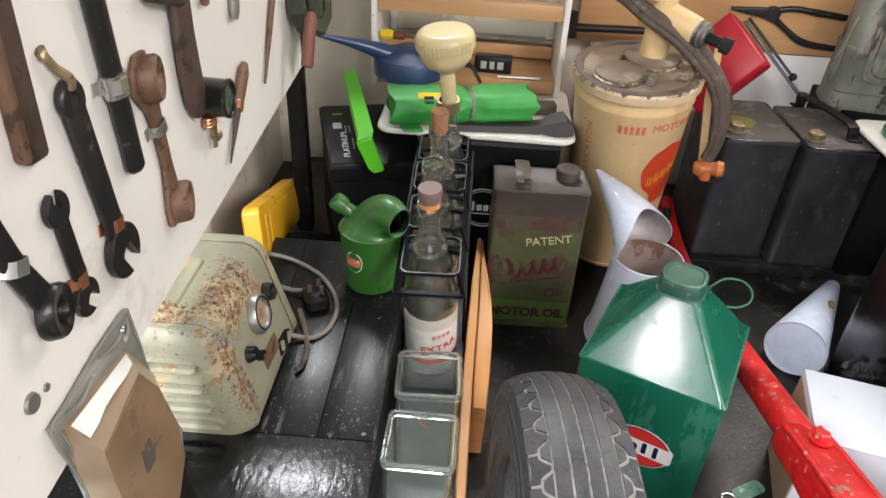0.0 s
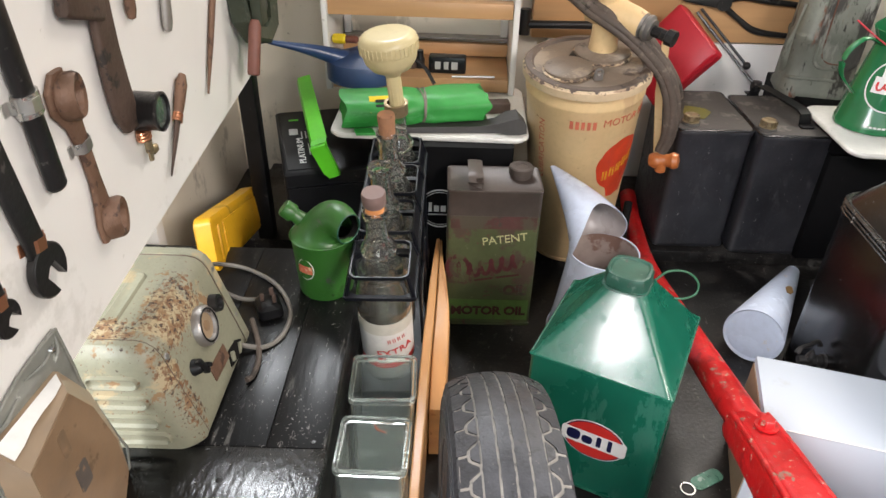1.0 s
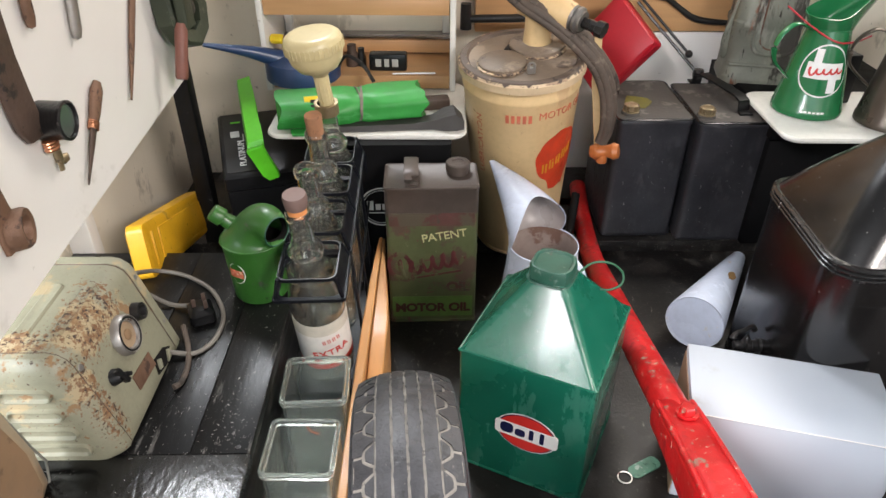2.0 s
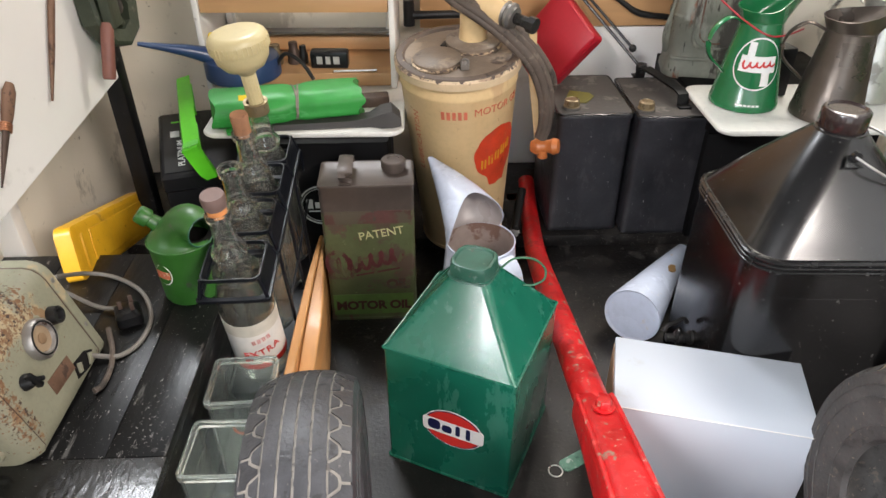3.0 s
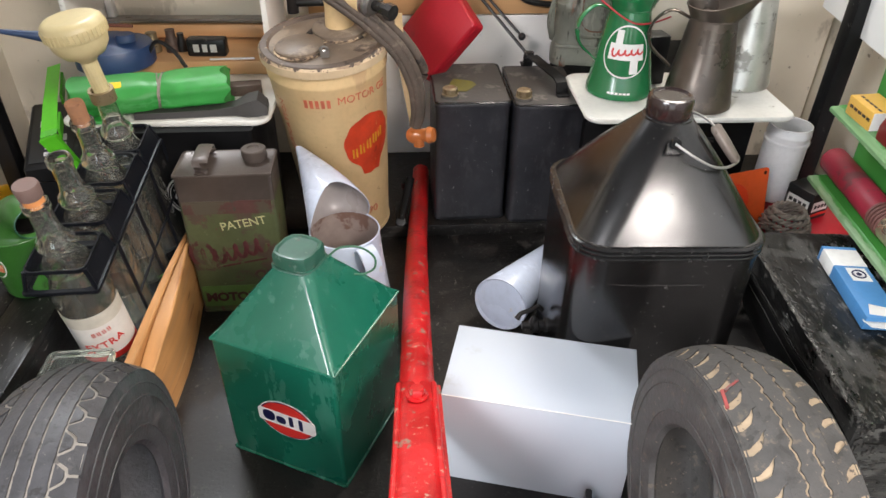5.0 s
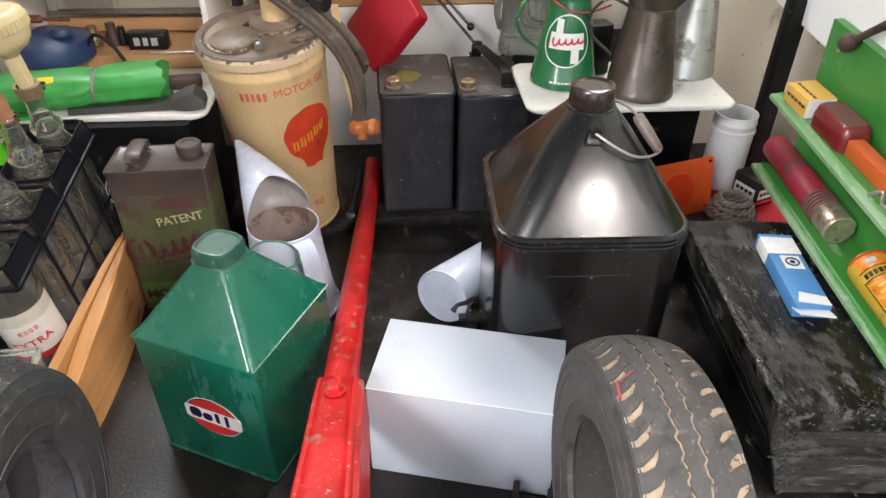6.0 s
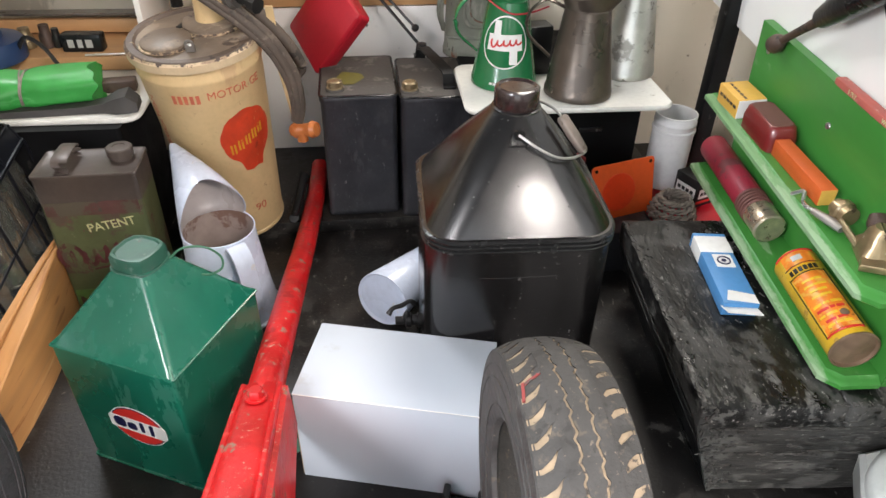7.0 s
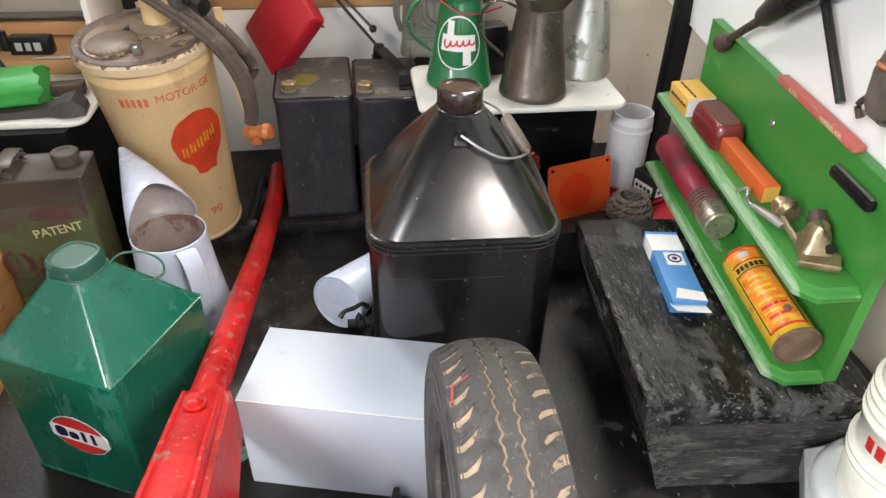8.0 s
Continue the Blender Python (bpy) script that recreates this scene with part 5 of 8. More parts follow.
part("flange_rim", lathe([(0.0520, HT + 0.010), (0.0550, HT + 0.010), (0.0555, HT + 0.013), (0.0520, HT + 0.0145)], 40), "cream_rim", lid, "chipped cream edge", m=Matrix.Translation((0.030, 0.030, 0)))
part("hasp", join(box(0.016, 0.010, 0.014, 0.002, (0, 0, 0)), moved(wire_ring(0.006, 0.0025, 16, 6), Matrix.Translation((0, -0.004, 0.016)) @ Matrix.Rotation(radians(90), 4, "X"))), "dull_steel", lid, m=Matrix.Translation((0.008, -0.072, HT + 0.010)))
part("flange", lathe([(0.052, HT + 0.008), (0.052, HT + 0.020), (0.046, HT + 0.024), (0, HT + 0.024)], 40), "cream_worn", lid, m=Matrix.Translation((0.030, 0.030, 0)))
part("plate", box(0.040, 0.024, 0.003, 0.001, (0.0, 0, 0)), "black_metal", lid, m=Matrix.Translation((-0.010, 0.022, HT + 0.012)) @ Matrix.Rotation(radians(-25), 4, "Z"))
ptop = HT + 0.024
pump = part("pump", join(lathe([(0.027, ptop), (0.024, ptop + 0.030), (0.024, ptop + 0.115), (0.030, ptop + 0.117), (0.031, ptop + 0.128), (0.027, ptop + 0.131), (0.026, ptop + 0.26), (0, ptop + 0.26)], 32),
                         moved(lathe([(0, -0.030), (0.030, -0.030), (0.030, 0.010), (0.027, 0.055), (0.024, 0.075), (0, 0.075)], 32), Matrix.Translation((0, 0, ptop + 0.070)) @ Matrix.Rotation(radians(100), 4, "X") @ Matrix.Rotation(radians(48), 4, "Y"))), "cream", drum, "cream pump head", m=Matrix.Translation((0.030, 0.030, 0)))
PN = Matrix.Translation((0.030, 0.030, ptop + 0.070)) @ Matrix.Rotation(radians(100), 4, "X") @ Matrix.Rotation(radians(48), 4, "Y")
part("gland_nut", moved(lathe([(0, 0.072), (0.021, 0.072), (0.0235, 0.075), (0.019, 0.079), (0.0235, 0.083), (0.0235, 0.088), (0.018, 0.091), (0.018, 0.095), (0, 0.096)], 18), PN), "dull_steel", pump, m=Matrix.Translation((-0.030, -0.030, 0)))
part("outlet", moved(lathe([(0, 0.094), (0.010, 0.094), (0.010, 0.122), (0.0145, 0.124), (0.0145, 0.138), (0, 0.140)], 8), PN), "tool_black", pump, m=Matrix.Translation((-0.030, -0.030, 0)))
part("strap", tube([(-0.010, 0.000, ptop + 0.10), (-0.040, -0.030, ptop + 0.115), (-0.050, -0.030, ptop + 0.14), (-0.030, 0.0, ptop + 0.18)], 0.013, 8, 6, 0.25), "cream", pump)
drum_r = lambda z: RB + (RT - 0.001 - RB) * (z - 0.010) / (HT - 0.050)
part("lettering", wrapped(writing("MOTOR GE", 0.0215, 0.0004, 1.0), drum_r(HT - 0.060), -50, HT - 0.060, 0.0006, 0.066), "faded_red", drum)
part("wordmark", wrapped(bars([(-0.021 + 0.0105 * i, 0, 0.0065, 0.0165) for i in range(5)]), drum_r(HT - 0.062), -98, HT - 0.063, 0.0006, 0.066), "faded_red", drum)
part("lettering", wrapped(moved(writing("LUBRICATION", 0.0190, 0.0004, 1.12), Matrix.Rotation(radians(90), 4, "Z")), drum_r(HT - 0.150), -141, HT - 0.135, 0.0008, 0.066), "faded_red", drum)
shell = []
for i in range(73):
    a = radians(-58 + 296 * i / 72)
    r = 0.058 * (1 + 0.035 * abs(math.sin(a * 4.5 + 0.6)))
    shell.append((r * math.cos(a) * 0.94, 0.004 + r * math.sin(a)))
shell += [(-0.026, -0.052), (-0.021, -0.070), (-0.006, -0.074), (0.008, -0.070), (0.020, -0.073), (0.025, -0.054)]
part("emblem", wrapped(slab(shell, 0, 0.0004), drum_r(HT - 0.168), -47, HT - 0.168, 0.0006, 0.066), "orange_red", drum, "worn orange-red fan emblem")
part("emblem_bars", wrapped(bars([(-0.036 + 0.0155 * i + dx, -0.014 + 0.0060 * i + dy, w, h) for i in range(5) for dx, dy, w, h in ((-0.0035, 0, 0.0036, 0.021), (0.0035, 0, 0.0036, 0.021))]), drum_r(HT - 0.168), -47, HT - 0.168, 0.0014, 0.066), "orange_yel", drum)
part("lettering", wrapped(writing("90", 0.026, 0.0004, 1.0), drum_r(0.06), -50, 0.060, 0.0008, 0.066), "faded_red", drum)

hose = thing("hose", pose(0, 0, 0), "perished grey rubber hose with an orange wooden knob", "hose")
run = smooth_path([(0.380, 1.462, 0.572), (0.398, 1.428, 0.566), (0.424, 1.386, 0.552), (0.474, 1.356, 0.526), (0.524, 1.350, 0.488), (0.568, 1.350, 0.440), (0.594, 1.358, 0.380), (0.600, 1.366, 0.320), (0.594, 1.372, 0.284)], 5)
for off, rad in ((-0.0095, 0.0072), (0.0, 0.0085), (0.0095, 0.0072)):
    strand = []
    for i, q in enumerate(run):
        tan = (run[min(i + 1, len(run) - 1)] - run[max(i - 1, 0)]).normalized()
        side = tan.cross(Vector((0.1, 1, -0.45))).normalized()
        close = 1 - 0.5 * max(0, (i - len(run) * 0.72) / (len(run) * 0.28))
        strand.append(q + side * off * close + Vector((0, 0.002 * abs(off) / 0.0095, 0)))
    part("strand", tube(strand, rad, 10, 1), "hose", hose)
part("loop", tube([(0.450, 1.480, 0.540), (0.500, 1.425, 0.525), (0.548, 1.400, 0.482), (0.592, 1.394, 0.428), (0.612, 1.396, 0.388), (0.602, 1.394, 0.366)], [0.012, 0.0145, 0.015, 0.015, 0.0125, 0.009], 14, 6, 0.8), "hose", hose)
part("strap", loft([[(x + 0.0, y, z) for x, y in ((-0.007 + cx, 1.388), (0.007 + cx, 1.388), (0.007 + cx, 1.392), (-0.007 + cx, 1.392))] for cx, z in ((0.566, 0.500), (0.572, 0.40), (0.592, 0.275))]), "cream", hose, "cream painted metal strap")
part("knob", join(moved(lathe([(0, -0.028), (0.012, -0.026), (0.017, -0.016), (0.0165, -0.006), (0.0125, 0.002), (0.0135, 0.012), (0.0175, 0.020), (0.014, 0.030), (0, 0.033)], 24), Matrix.Translation((0.604, 1.380, 0.262)) @ Matrix.Rotation(radians(78), 4, "Y") @ Matrix.Rotation(radians(24), 4, "X")),
                   moved(lathe([(0, -0.004), (0.010, -0.002), (0.011, 0.014), (0, 0.020)], 16), Matrix.Translation((0.601, 1.376, 0.255)) @ Matrix.Rotation(radians(180), 4, "X"))), "handle_wood", hose)

# ---- bottles in their carrier ----
def bottle(m, label, top):
    b = thing("oil_bottle", m, label, "bottle", group="glass oil bottles in the carrier")
    b_prof = [(0.0, 0.004), (0.036, 0.002), (0.041, 0.006), (0.042, 0.012), (0.042, 0.150), (0.0430, 0.156), (0.0430, 0.166), (0.0405, 0.172), (0.0390, 0.184), (0.0340, 0.200), (0.0300, 0.210),
              (0.0335, 0.215), (0.0340, 0.221), (0.0330, 0.227), (0.0280, 0.233), (0.0230, 0.246), (0.0222, 0.252), (0.0255, 0.256), (0.0260, 0.262), (0.0245, 0.267), (0.0190, 0.274), (0.0160, 0.288), (0.0150, 0.318), (0.0180, 0.321), (0.0180, 0.332), (0.0165, 0.334), (0.0145, 0.333), (0.0136, 0.318), (0.0145, 0.288), (0.0176, 0.272), (0.0210, 0.250), (0.0265, 0.232), (0.0290, 0.212),
              (0.0325, 0.198), (0.0380, 0.180), (0.0405, 0.150), (0.0405, 0.014), (0.0, 0.012)]
    g = part("glass", lathe(b_prof, 72), "glass", b)
    g.visible_shadow = False
    if top == "cap":
        part("stopper", lathe([(0, 0.327), (0.0130, 0.327), (0.0134, 0.336), (0.0125, 0.342), (0.0, 0.343)], 24), "cork_new", b, "orange cork")
        part("cap", lathe([(0, 0.341), (0.0150, 0.341), (0.0158, 0.343), (0.0168, 0.358), (0.0156, 0.362), (0, 0.362)], 28), "grey_cap", b, "grey-pink cap")
    elif top == "cork":
        part("stopper", lathe([(0, 0.326), (0.0128, 0.326), (0.0130, 0.334), (0.0142, 0.360), (0.0132, 0.364), (0, 0.365)], 20), "cork", b, "rough cork")
    return b


# the carrier leans: its far end rests higher
LEAN = Matrix.Translation((0.0855, 0.984, 0.061)) @ Matrix.Rotation(radians(8.5), 4, "X") @ Matrix.Rotation(radians(-1.6), 4, "Y")
seat = lambda x, y: LEAN @ Matrix.Translation((x, y, 0))
b1 = bottle(seat(0.0, 0.0), "clear glass oil bottle with red and white label and cap", "cap")
TURN = Matrix.Rotation(radians(-160), 4, "Z")
part("label", lathe([(0.0424, 0.044), (0.0424, 0.142)], 44, 185), "label_white", b1, "white paper label with red print", m=TURN)
part("label_band", lathe([(0.0426, 0.042), (0.0426, 0.054)], 44, 185), "signal_red", b1, m=TURN)
part("label_foil", lathe([(0.0426, 0.118), (0.0426, 0.1425)], 44, 185), "carton_yellow_pale", b1, "faded cream upper band", m=TURN)
part("lettering", wrapped(moved(writing("EXTRA", 0.0185, 0.0003, 1.12, 0, 0.0003), Matrix.Rotation(radians(9), 4, "Z")), 0.0426, -66, 0.078, 0.0004), "signal_red", b1)
part("wordmark", wrapped(moved(bars([(-0.0125 + 0.0080 * i + dx, dy, w, h) for i in range(4) for dx, dy, w, h in ((-0.0015, 0, 0.0014, 0.0082), (0.0015, 0, 0.0014, 0.0082))]), Matrix.Rotation(radians(9), 4, "Z")), 0.0426, -62, 0.105, 0.0004), "signal_red", b1)
bottle(seat(-0.003, 0.100), "clear glass oil bottle with an open neck", "open")
bottle(seat(0.0, 0.196), "clear glass oil bottle with a rough cork", "cork")
b4 = bottle(seat(0.008, 0.275), "clear glass oil bottle holding a cream funnel", "open")
part("collar", lathe([(0.0150, 0.320), (0.0200, 0.320), (0.0200, 0.340), (0.0150, 0.340)], 24), "brass", b4, "brown neck collar")

carrier = thing("bottle_carrier", LEAN @ Matrix.Translation((0.002, 0.140, -0.022)), "black coated carrier for four oil bottles", "bottle carrier")
part("tray", join(slab(rsq(0.104, 0.390, 0.008), 0.0, 0.018, 0.002)), "crate", carrier)
ZF, ZR = 0.226, 0.262
for k, y in enumerate((-0.140, -0.040, 0.056, 0.142)):
    # a flange round the bottle's waist, four sloping corner bars and a narrower ring at the shoulder
    d = 0.098 if k < 3 else 0.088
    flange = loft([[(x, yy + y, z) for x, yy in rsq(w, w - 0.104 + d, r)] for w, r, z in ((0.092, 0.016, ZF), (0.106, 0.006, ZF - 0.001), (0.1075, 0.006, ZF + 0.002), (0.1060, 0.006, ZF + 0.005), (0.094, 0.016, ZF + 0.006), (0.092, 0.016, ZF))], cap=False)
    cell = part("cell", flange, "crate", carrier)
    part("ring", loft([[(x, yy + y, z) for x, yy in rsq(w, w - 0.004, 0.012)] for w, z in ((0.082, ZR - 0.004), (0.086, ZR - 0.004), (0.086, ZR + 0.002), (0.082, ZR + 0.002), (0.082, ZR - 0.004))], cap=False), "crate", cell)
    for sx in (-1, 1):
        for sy in (-1, 1):
            part("corner_bar", tube([(sx * 0.049, y + sy * (d / 2 - 0.005), ZF + 0.003), (sx * 0.041, y + sy * 0.037, ZR)], 0.0032, 8, 1), "crate", cell)
        part("side_plate", loft([[(x, yy + y, z) for x, yy in ((sx * a, -b), (sx * a, b), (sx * (a + 0.0016), b), (sx * (a + 0.0016), -b))] for a, b, z in ((0.0485, d / 2 - 0.006, ZF + 0.004), (0.0410, 0.037, ZR - 0.002))]), "crate", cell)
for sx in (-1, 1):
    for y in (-0.090, 0.008, 0.100, 0.186):
        part("post", tube([(sx * 0.051, y, 0.012), (sx * 0.051, y, ZF)], 0.003, 8, 1), "crate", carrier)
    part("side_rail", tube([(sx * 0.051, -0.09, 0.120), (sx * 0.051, 0.186, 0.120)], 0.0022, 8, 1), "crate", carrier)
part("end_rail", tube([(-0.051, 0.186, 0.120), (0.051, 0.186, 0.120)], 0.0022, 8, 1), "crate", carrier)
# the wedge of timber that lifts the carrier
low, high = LEAN @ Vector((0.0, -0.030, -0.0225)), LEAN @ Vector((0.0, 0.310, -0.0225))
solo("support_wedge", loft([[(x, low.y, 0.0), (x, high.y, 0.0), (x, high.y, high.z), (x, low.y, low.z)] for x in (0.042, 0.120)]), "deep_black", pose(0, 0, 0), "black timber wedge under the bottle carrier", "wedge")

# cream funnel with a lid, set in the last bottle
fn = thing("funnel", pose(0.0865, 1.206, 0.430, 5, -6, 0) @ Matrix.Scale(0.90, 4), "cream plastic funnel with a ribbed screw lid", "funnel")
part("bowl", lathe([(0.0105, 0.000), (0.0125, 0.002), (0.0135, 0.062), (0.020, 0.070), (0.036, 0.078), (0.046, 0.092), (0.0495, 0.108), (0.0495, 0.114), (0, 0.114)], 48), "funnel_cream", fn)
part("lid", lathe([(0.0505, 0.108), (0.0522, 0.111), (0.0522, 0.124), (0.0500, 0.134), (0.044, 0.139), (0.036, 0.1405), (0, 0.1395)], 48), "funnel_cream", fn)
part("lid_ribs", join(*[box(0.0014, 0.0028, 0.016, 0, (0.0525 * math.cos(i * math.tau / 40), 0.0525 * math.sin(i * math.tau / 40), 0.111)) for i in range(40)]), "funnel_cream", fn)
part("stem_ribs", join(*[box(0.0014, 0.0014, 0.056, 0, (0.0130 * math.cos(i * math.tau / 14), 0.0130 * math.sin(i * math.tau / 14), 0.004)) for i in range(14)]), "funnel_cream", fn)

# square glass battery jars
def jar(m, label):
    j = thing("glass_jar", m, label, "glass jar", group="square glass jars")
    w = 0.090
    ring = lambda i, r, z: [(x, y, z) for x, y in rsq(w - 2 * i, w - 2 * i, r)]
    g = part("glass", loft([ring(*q) for q in ((0.004, 0.008, 0.0), (0, 0.009, 0.004), (0, 0.009, 0.1500), (0.0046, 0.005, 0.1500), (0.0048, 0.005, 0.010))]), "glass_green", j)
    lip = part("rim", loft([ring(*q) for q in ((0.0044, 0.005, 0.1503), (-0.0025, 0.011, 0.1503), (-0.0030, 0.0115, 0.1540), (-0.0025, 0.011, 0.1580), (0.001, 0.008, 0.1605), (0.0044, 0.005, 0.1580), (0.0044, 0.005, 0.1503))], cap=False), "glass_green", j, "thick rounded glass rim")
    g.visible_shadow = lip.visible_shadow = False
    return j


j1 = jar(Matrix.Translation((0.090, 0.848, 0.002)) @ Matrix.Rotation(radians(2), 4, "Z"), "empty square greenish glass jar")
part("thread", tube([(-0.012, -0.0458, 0.118), (-0.008, -0.0468, 0.104), (0.004, -0.0464, 0.096)], 0.0016, 6), "faded_red", j1, "scrap of pink thread")
jar(Matrix.Translation((0.088, 0.726, 0.002)) @ Matrix.Rotation(radians(-1), 4, "Z"), "empty square greenish glass jar")

# wooden offcuts on edge
def lath(rows, label):
    bm = loft([[(x, y, z) for x, z in ((x0, 0.0), (x1, 0.0), (x1 + 0.001, zt * 0.5), (x1, zt - 0.002), (x1 - 0.002, zt), (x0 + 0.002, zt), (x0, zt - 0.002))] for y, x0, x1, zt in rows])
    solo("timber_lath", bm, "wood_y", pose(0, 0, 0), label, "timber")


lath([(0.62, 0.137, 0.150, 0.128), (0.80, 0.139, 0.153, 0.130), (0.90, 0.140, 0.155, 0.134), (1.0, 0.143, 0.158, 0.141), (1.10, 0.147, 0.160, 0.146), (1.18, 0.151, 0.161, 0.147), (1.245, 0.155, 0.162, 0.146)], "planed pine lath standing on edge")
lath([(0.845, 0.1565, 0.176, 0.100), (0.90, 0.1570, 0.181, 0.116), (0.95, 0.1580, 0.183, 0.128), (1.0, 0.1595, 0.184, 0.136), (1.05, 0.1610, 0.182, 0.142), (1.11, 0.1620, 0.177, 0.145), (1.17, 0.1625, 0.170, 0.146), (1.24, 0.1630, 0.166, 0.146)], "pine offcut with bowed sides and a curved top edge")

# key tag on the floor
tag = thing("key_tag", Matrix.Translation((0.560, 0.800, 0.0)) @ Matrix.Rotation(radians(28), 4, "Z") @ Matrix.Scale(0.88, 4), "green enamel tag with a split ring", "key tag")
part("tag", slab(rsq(0.062, 0.026, 0.010), 0.001, 0.004, 0.0008), "pale_green", tag, m=Matrix.Translation((0.030, 0, 0)))
part("ring", wire_ring(0.012, 0.0013, 24, 6), "steel", tag, m=Matrix.Translation((-0.014, 0, 0.002)))
clampx = thing("bracket", pose(0.832, 0.682, 0.0, 0, 0, -15), "small blackened steel bracket in front of the box", "bracket")
part("base", box(0.060, 0.024, 0.012, 0.002), "tool_black", clampx)
part("lug", box(0.010, 0.022, 0.034, 0.003, (-0.024, 0, 0.010)), "tool_black", clampx)
part("lug", box(0.010, 0.022, 0.028, 0.003, (0.024, 0, 0.010)), "tool_black", clampx)

# ---- left side box: charger, case, jug ----
ch = thing("battery_charger", pose(-0.172, 0.690, 0.190), "rusted cream-green enamelled battery charger with dial and louvres", "battery charger")
# cross-section in x and z, running back along y; the ends are drawn in over a wide round edge
sec = [(-0.088, 0.010), (-0.080, 0.0), (0.050, 0.0), (0.058, 0.004), (0.0605, 0.012), (0.0570, 0.026), (0.0265, 0.136), (0.0215, 0.146), (0.013, 0.153), (0.002, 0.156), (-0.078, 0.156), (-0.088, 0.146)]
sec_at = lambda y, d: [(-0.010 + (x + 0.010) * (1 - d / 0.078), y, 0.002 + (z - 0.002) * (1 - d / 0.156)) for x, z in sec]
part("case", loft([sec_at(0.006, 0.002), sec_at(0.010, 0.0), sec_at(0.196, 0.0), sec_at(0.202, 0.002), sec_at(0.205, 0.006)]), "charger", ch)
part("end_cover", loft([sec_at(y, d) for y, d in ((-0.0075, 0.030), (-0.0070, 0.024), (-0.0050, 0.016), (-0.0010, 0.009), (0.0050, 0.003), (0.0110, -0.0008), (0.0125, -0.0008), (0.0130, 0.001))]), "charger", ch, "pressed end cover with rusted round edge")
part("rear_flange", loft([sec_at(y, d) for y, d in ((0.184, 0.001), (0.1845, -0.0022), (0.199, -0.0022), (0.2015, 0.0)) ]), "charger", ch)
slope = Matrix.Translation((0.0420, 0.0, 0.081)) @ Matrix.Rotation(radians(74.5), 4, "Y")
for i, (x0, x1, zc) in enumerate(((-0.0560, 0.0040, 0.1105), (-0.0560, 0.0090, 0.0790), (-0.0545, 0.0165, 0.0490), (-0.0520, 0.0250, 0.0205))):
    w = x1 - x0
    part("louvre", loft([[((x0 + x1) / 2 + x, y, zc + z) for x, z in rsq(w - e, 0.0185 - e, (0.0185 - e) / 2 - 0.0003)] for y, e in ((-0.004, -0.003), (-0.0092, -0.001), (-0.0122, 0.0015), (-0.0122, 0.004), (-0.0082, 0.009), (-0.0078, 0.013))]), "charger", ch)
for xc, y0, y1 in ((-0.041, 0.036, 0.140), (0.002, 0.034, 0.140)):
    part("louvre", loft([[(x + xc, yy + (y0 + y1) / 2, z) for x, yy in rsq(0.018 - e, y1 - y0 - e, (0.018 - e) / 2 - 0.0004)] for e, z in ((-0.003, 0.1545), (0.0, 0.1580), (0.003, 0.1590), (0.006, 0.1588), (0.010, 0.1574))]), "charger", ch)
DI = slope @ Matrix.Translation((-0.018, 0.109, 0.0))
dial = part("dial", moved(lathe([(0, 0.003), (0.0165, 0.003), (0.0185, 0.009), (0.0240, 0.0105), (0.0265, 0.007), (0.0270, 0.0)], 40), DI), "dull_steel", ch, "chromed round dial bezel")
part("dial_face", moved(lathe([(0, 0.0058), (0.0170, 0.0058), (0.0170, 0.003)], 32), DI), "card_tan", dial, "yellowed dial face")
part("dial_hub", moved(lathe([(0, 0.0080), (0.0070, 0.0072), (0.0075, 0.005)], 16), DI), "card_dark", dial)
part("socket", moved(lathe([(0, 0.004), (0.006, 0.004), (0.0080, 0.011), (0.0115, 0.011), (0.0130, 0.0)], 24), slope @ Matrix.Translation((-0.020, 0.153, 0.0))), "tool_black", ch)
part("knob", moved(join(lathe([(0, 0.012), (0.006, 0.012), (0.008, 0.009), (0.011, 0.0)], 12), box(0.026, 0.007, 0.009, 0.002, (0, 0, 0.007)), moved(lathe([(0, 0), (0.0035, 0), (0.003, 0.008), (0, 0.009)], 10), Matrix.Translation((0.004, 0.004, 0.012)))), slope @ Matrix.Translation((0.001, 0.052, 0.0)) @ Matrix.Rotation(radians(15), 4, "Z")), "black_metal", ch, "dark switch knob")
part("name_plate", moved(box(0.022, 0.052, 0.0015, 0.0004, (0.032, 0.104, 0.0)), slope @ Matrix.Rotation(radians(-4), 4, "Z")), "tool_rust", ch, "brown corroded plate")
# Torn hole as a flat patch, its shade put into the colour
part("broken_corner", moved(slab([(0.046, 0.128), (0.066, 0.120), (0.072, 0.150), (0.060, 0.172), (0.050, 0.158)], -0.001, 0.0012), slope), "inner_shade", ch, "dark patch for the shade in the torn hole")
part("torn_strip", moved(join(slab([(0.050, 0.132), (0.062, 0.126), (0.064, 0.131), (0.053, 0.138)], 0.0, 0.005, 0.001), slab([(0.056, 0.160), (0.069, 0.150), (0.070, 0.153), (0.060, 0.166)], 0.0, 0.004, 0.001)), slope), "charger", ch)
for y in (0.0132, 0.1835):
    part("seam", tube([(x, y, z) for x, _, z in sec_at(y, -0.0002)[3:11]], 0.0008, 6, 1), "tool_dark_rust", ch, "dark grimy joint")
part("bezel_ring", moved(wire_ring(0.0215, 0.0012, 36, 6), DI @ Matrix.Translation((0, 0, 0.0102))), "black_metal", dial)
for y, x in ((0.020, -0.048), (0.192, -0.050), (0.192, 0.030)):
    part("screw", moved(lathe([(0, 0.002), (0.004, 0.0015), (0.0045, 0)], 12), slope @ Matrix.Translation((x, y, 0.0))), "dull_steel", ch)

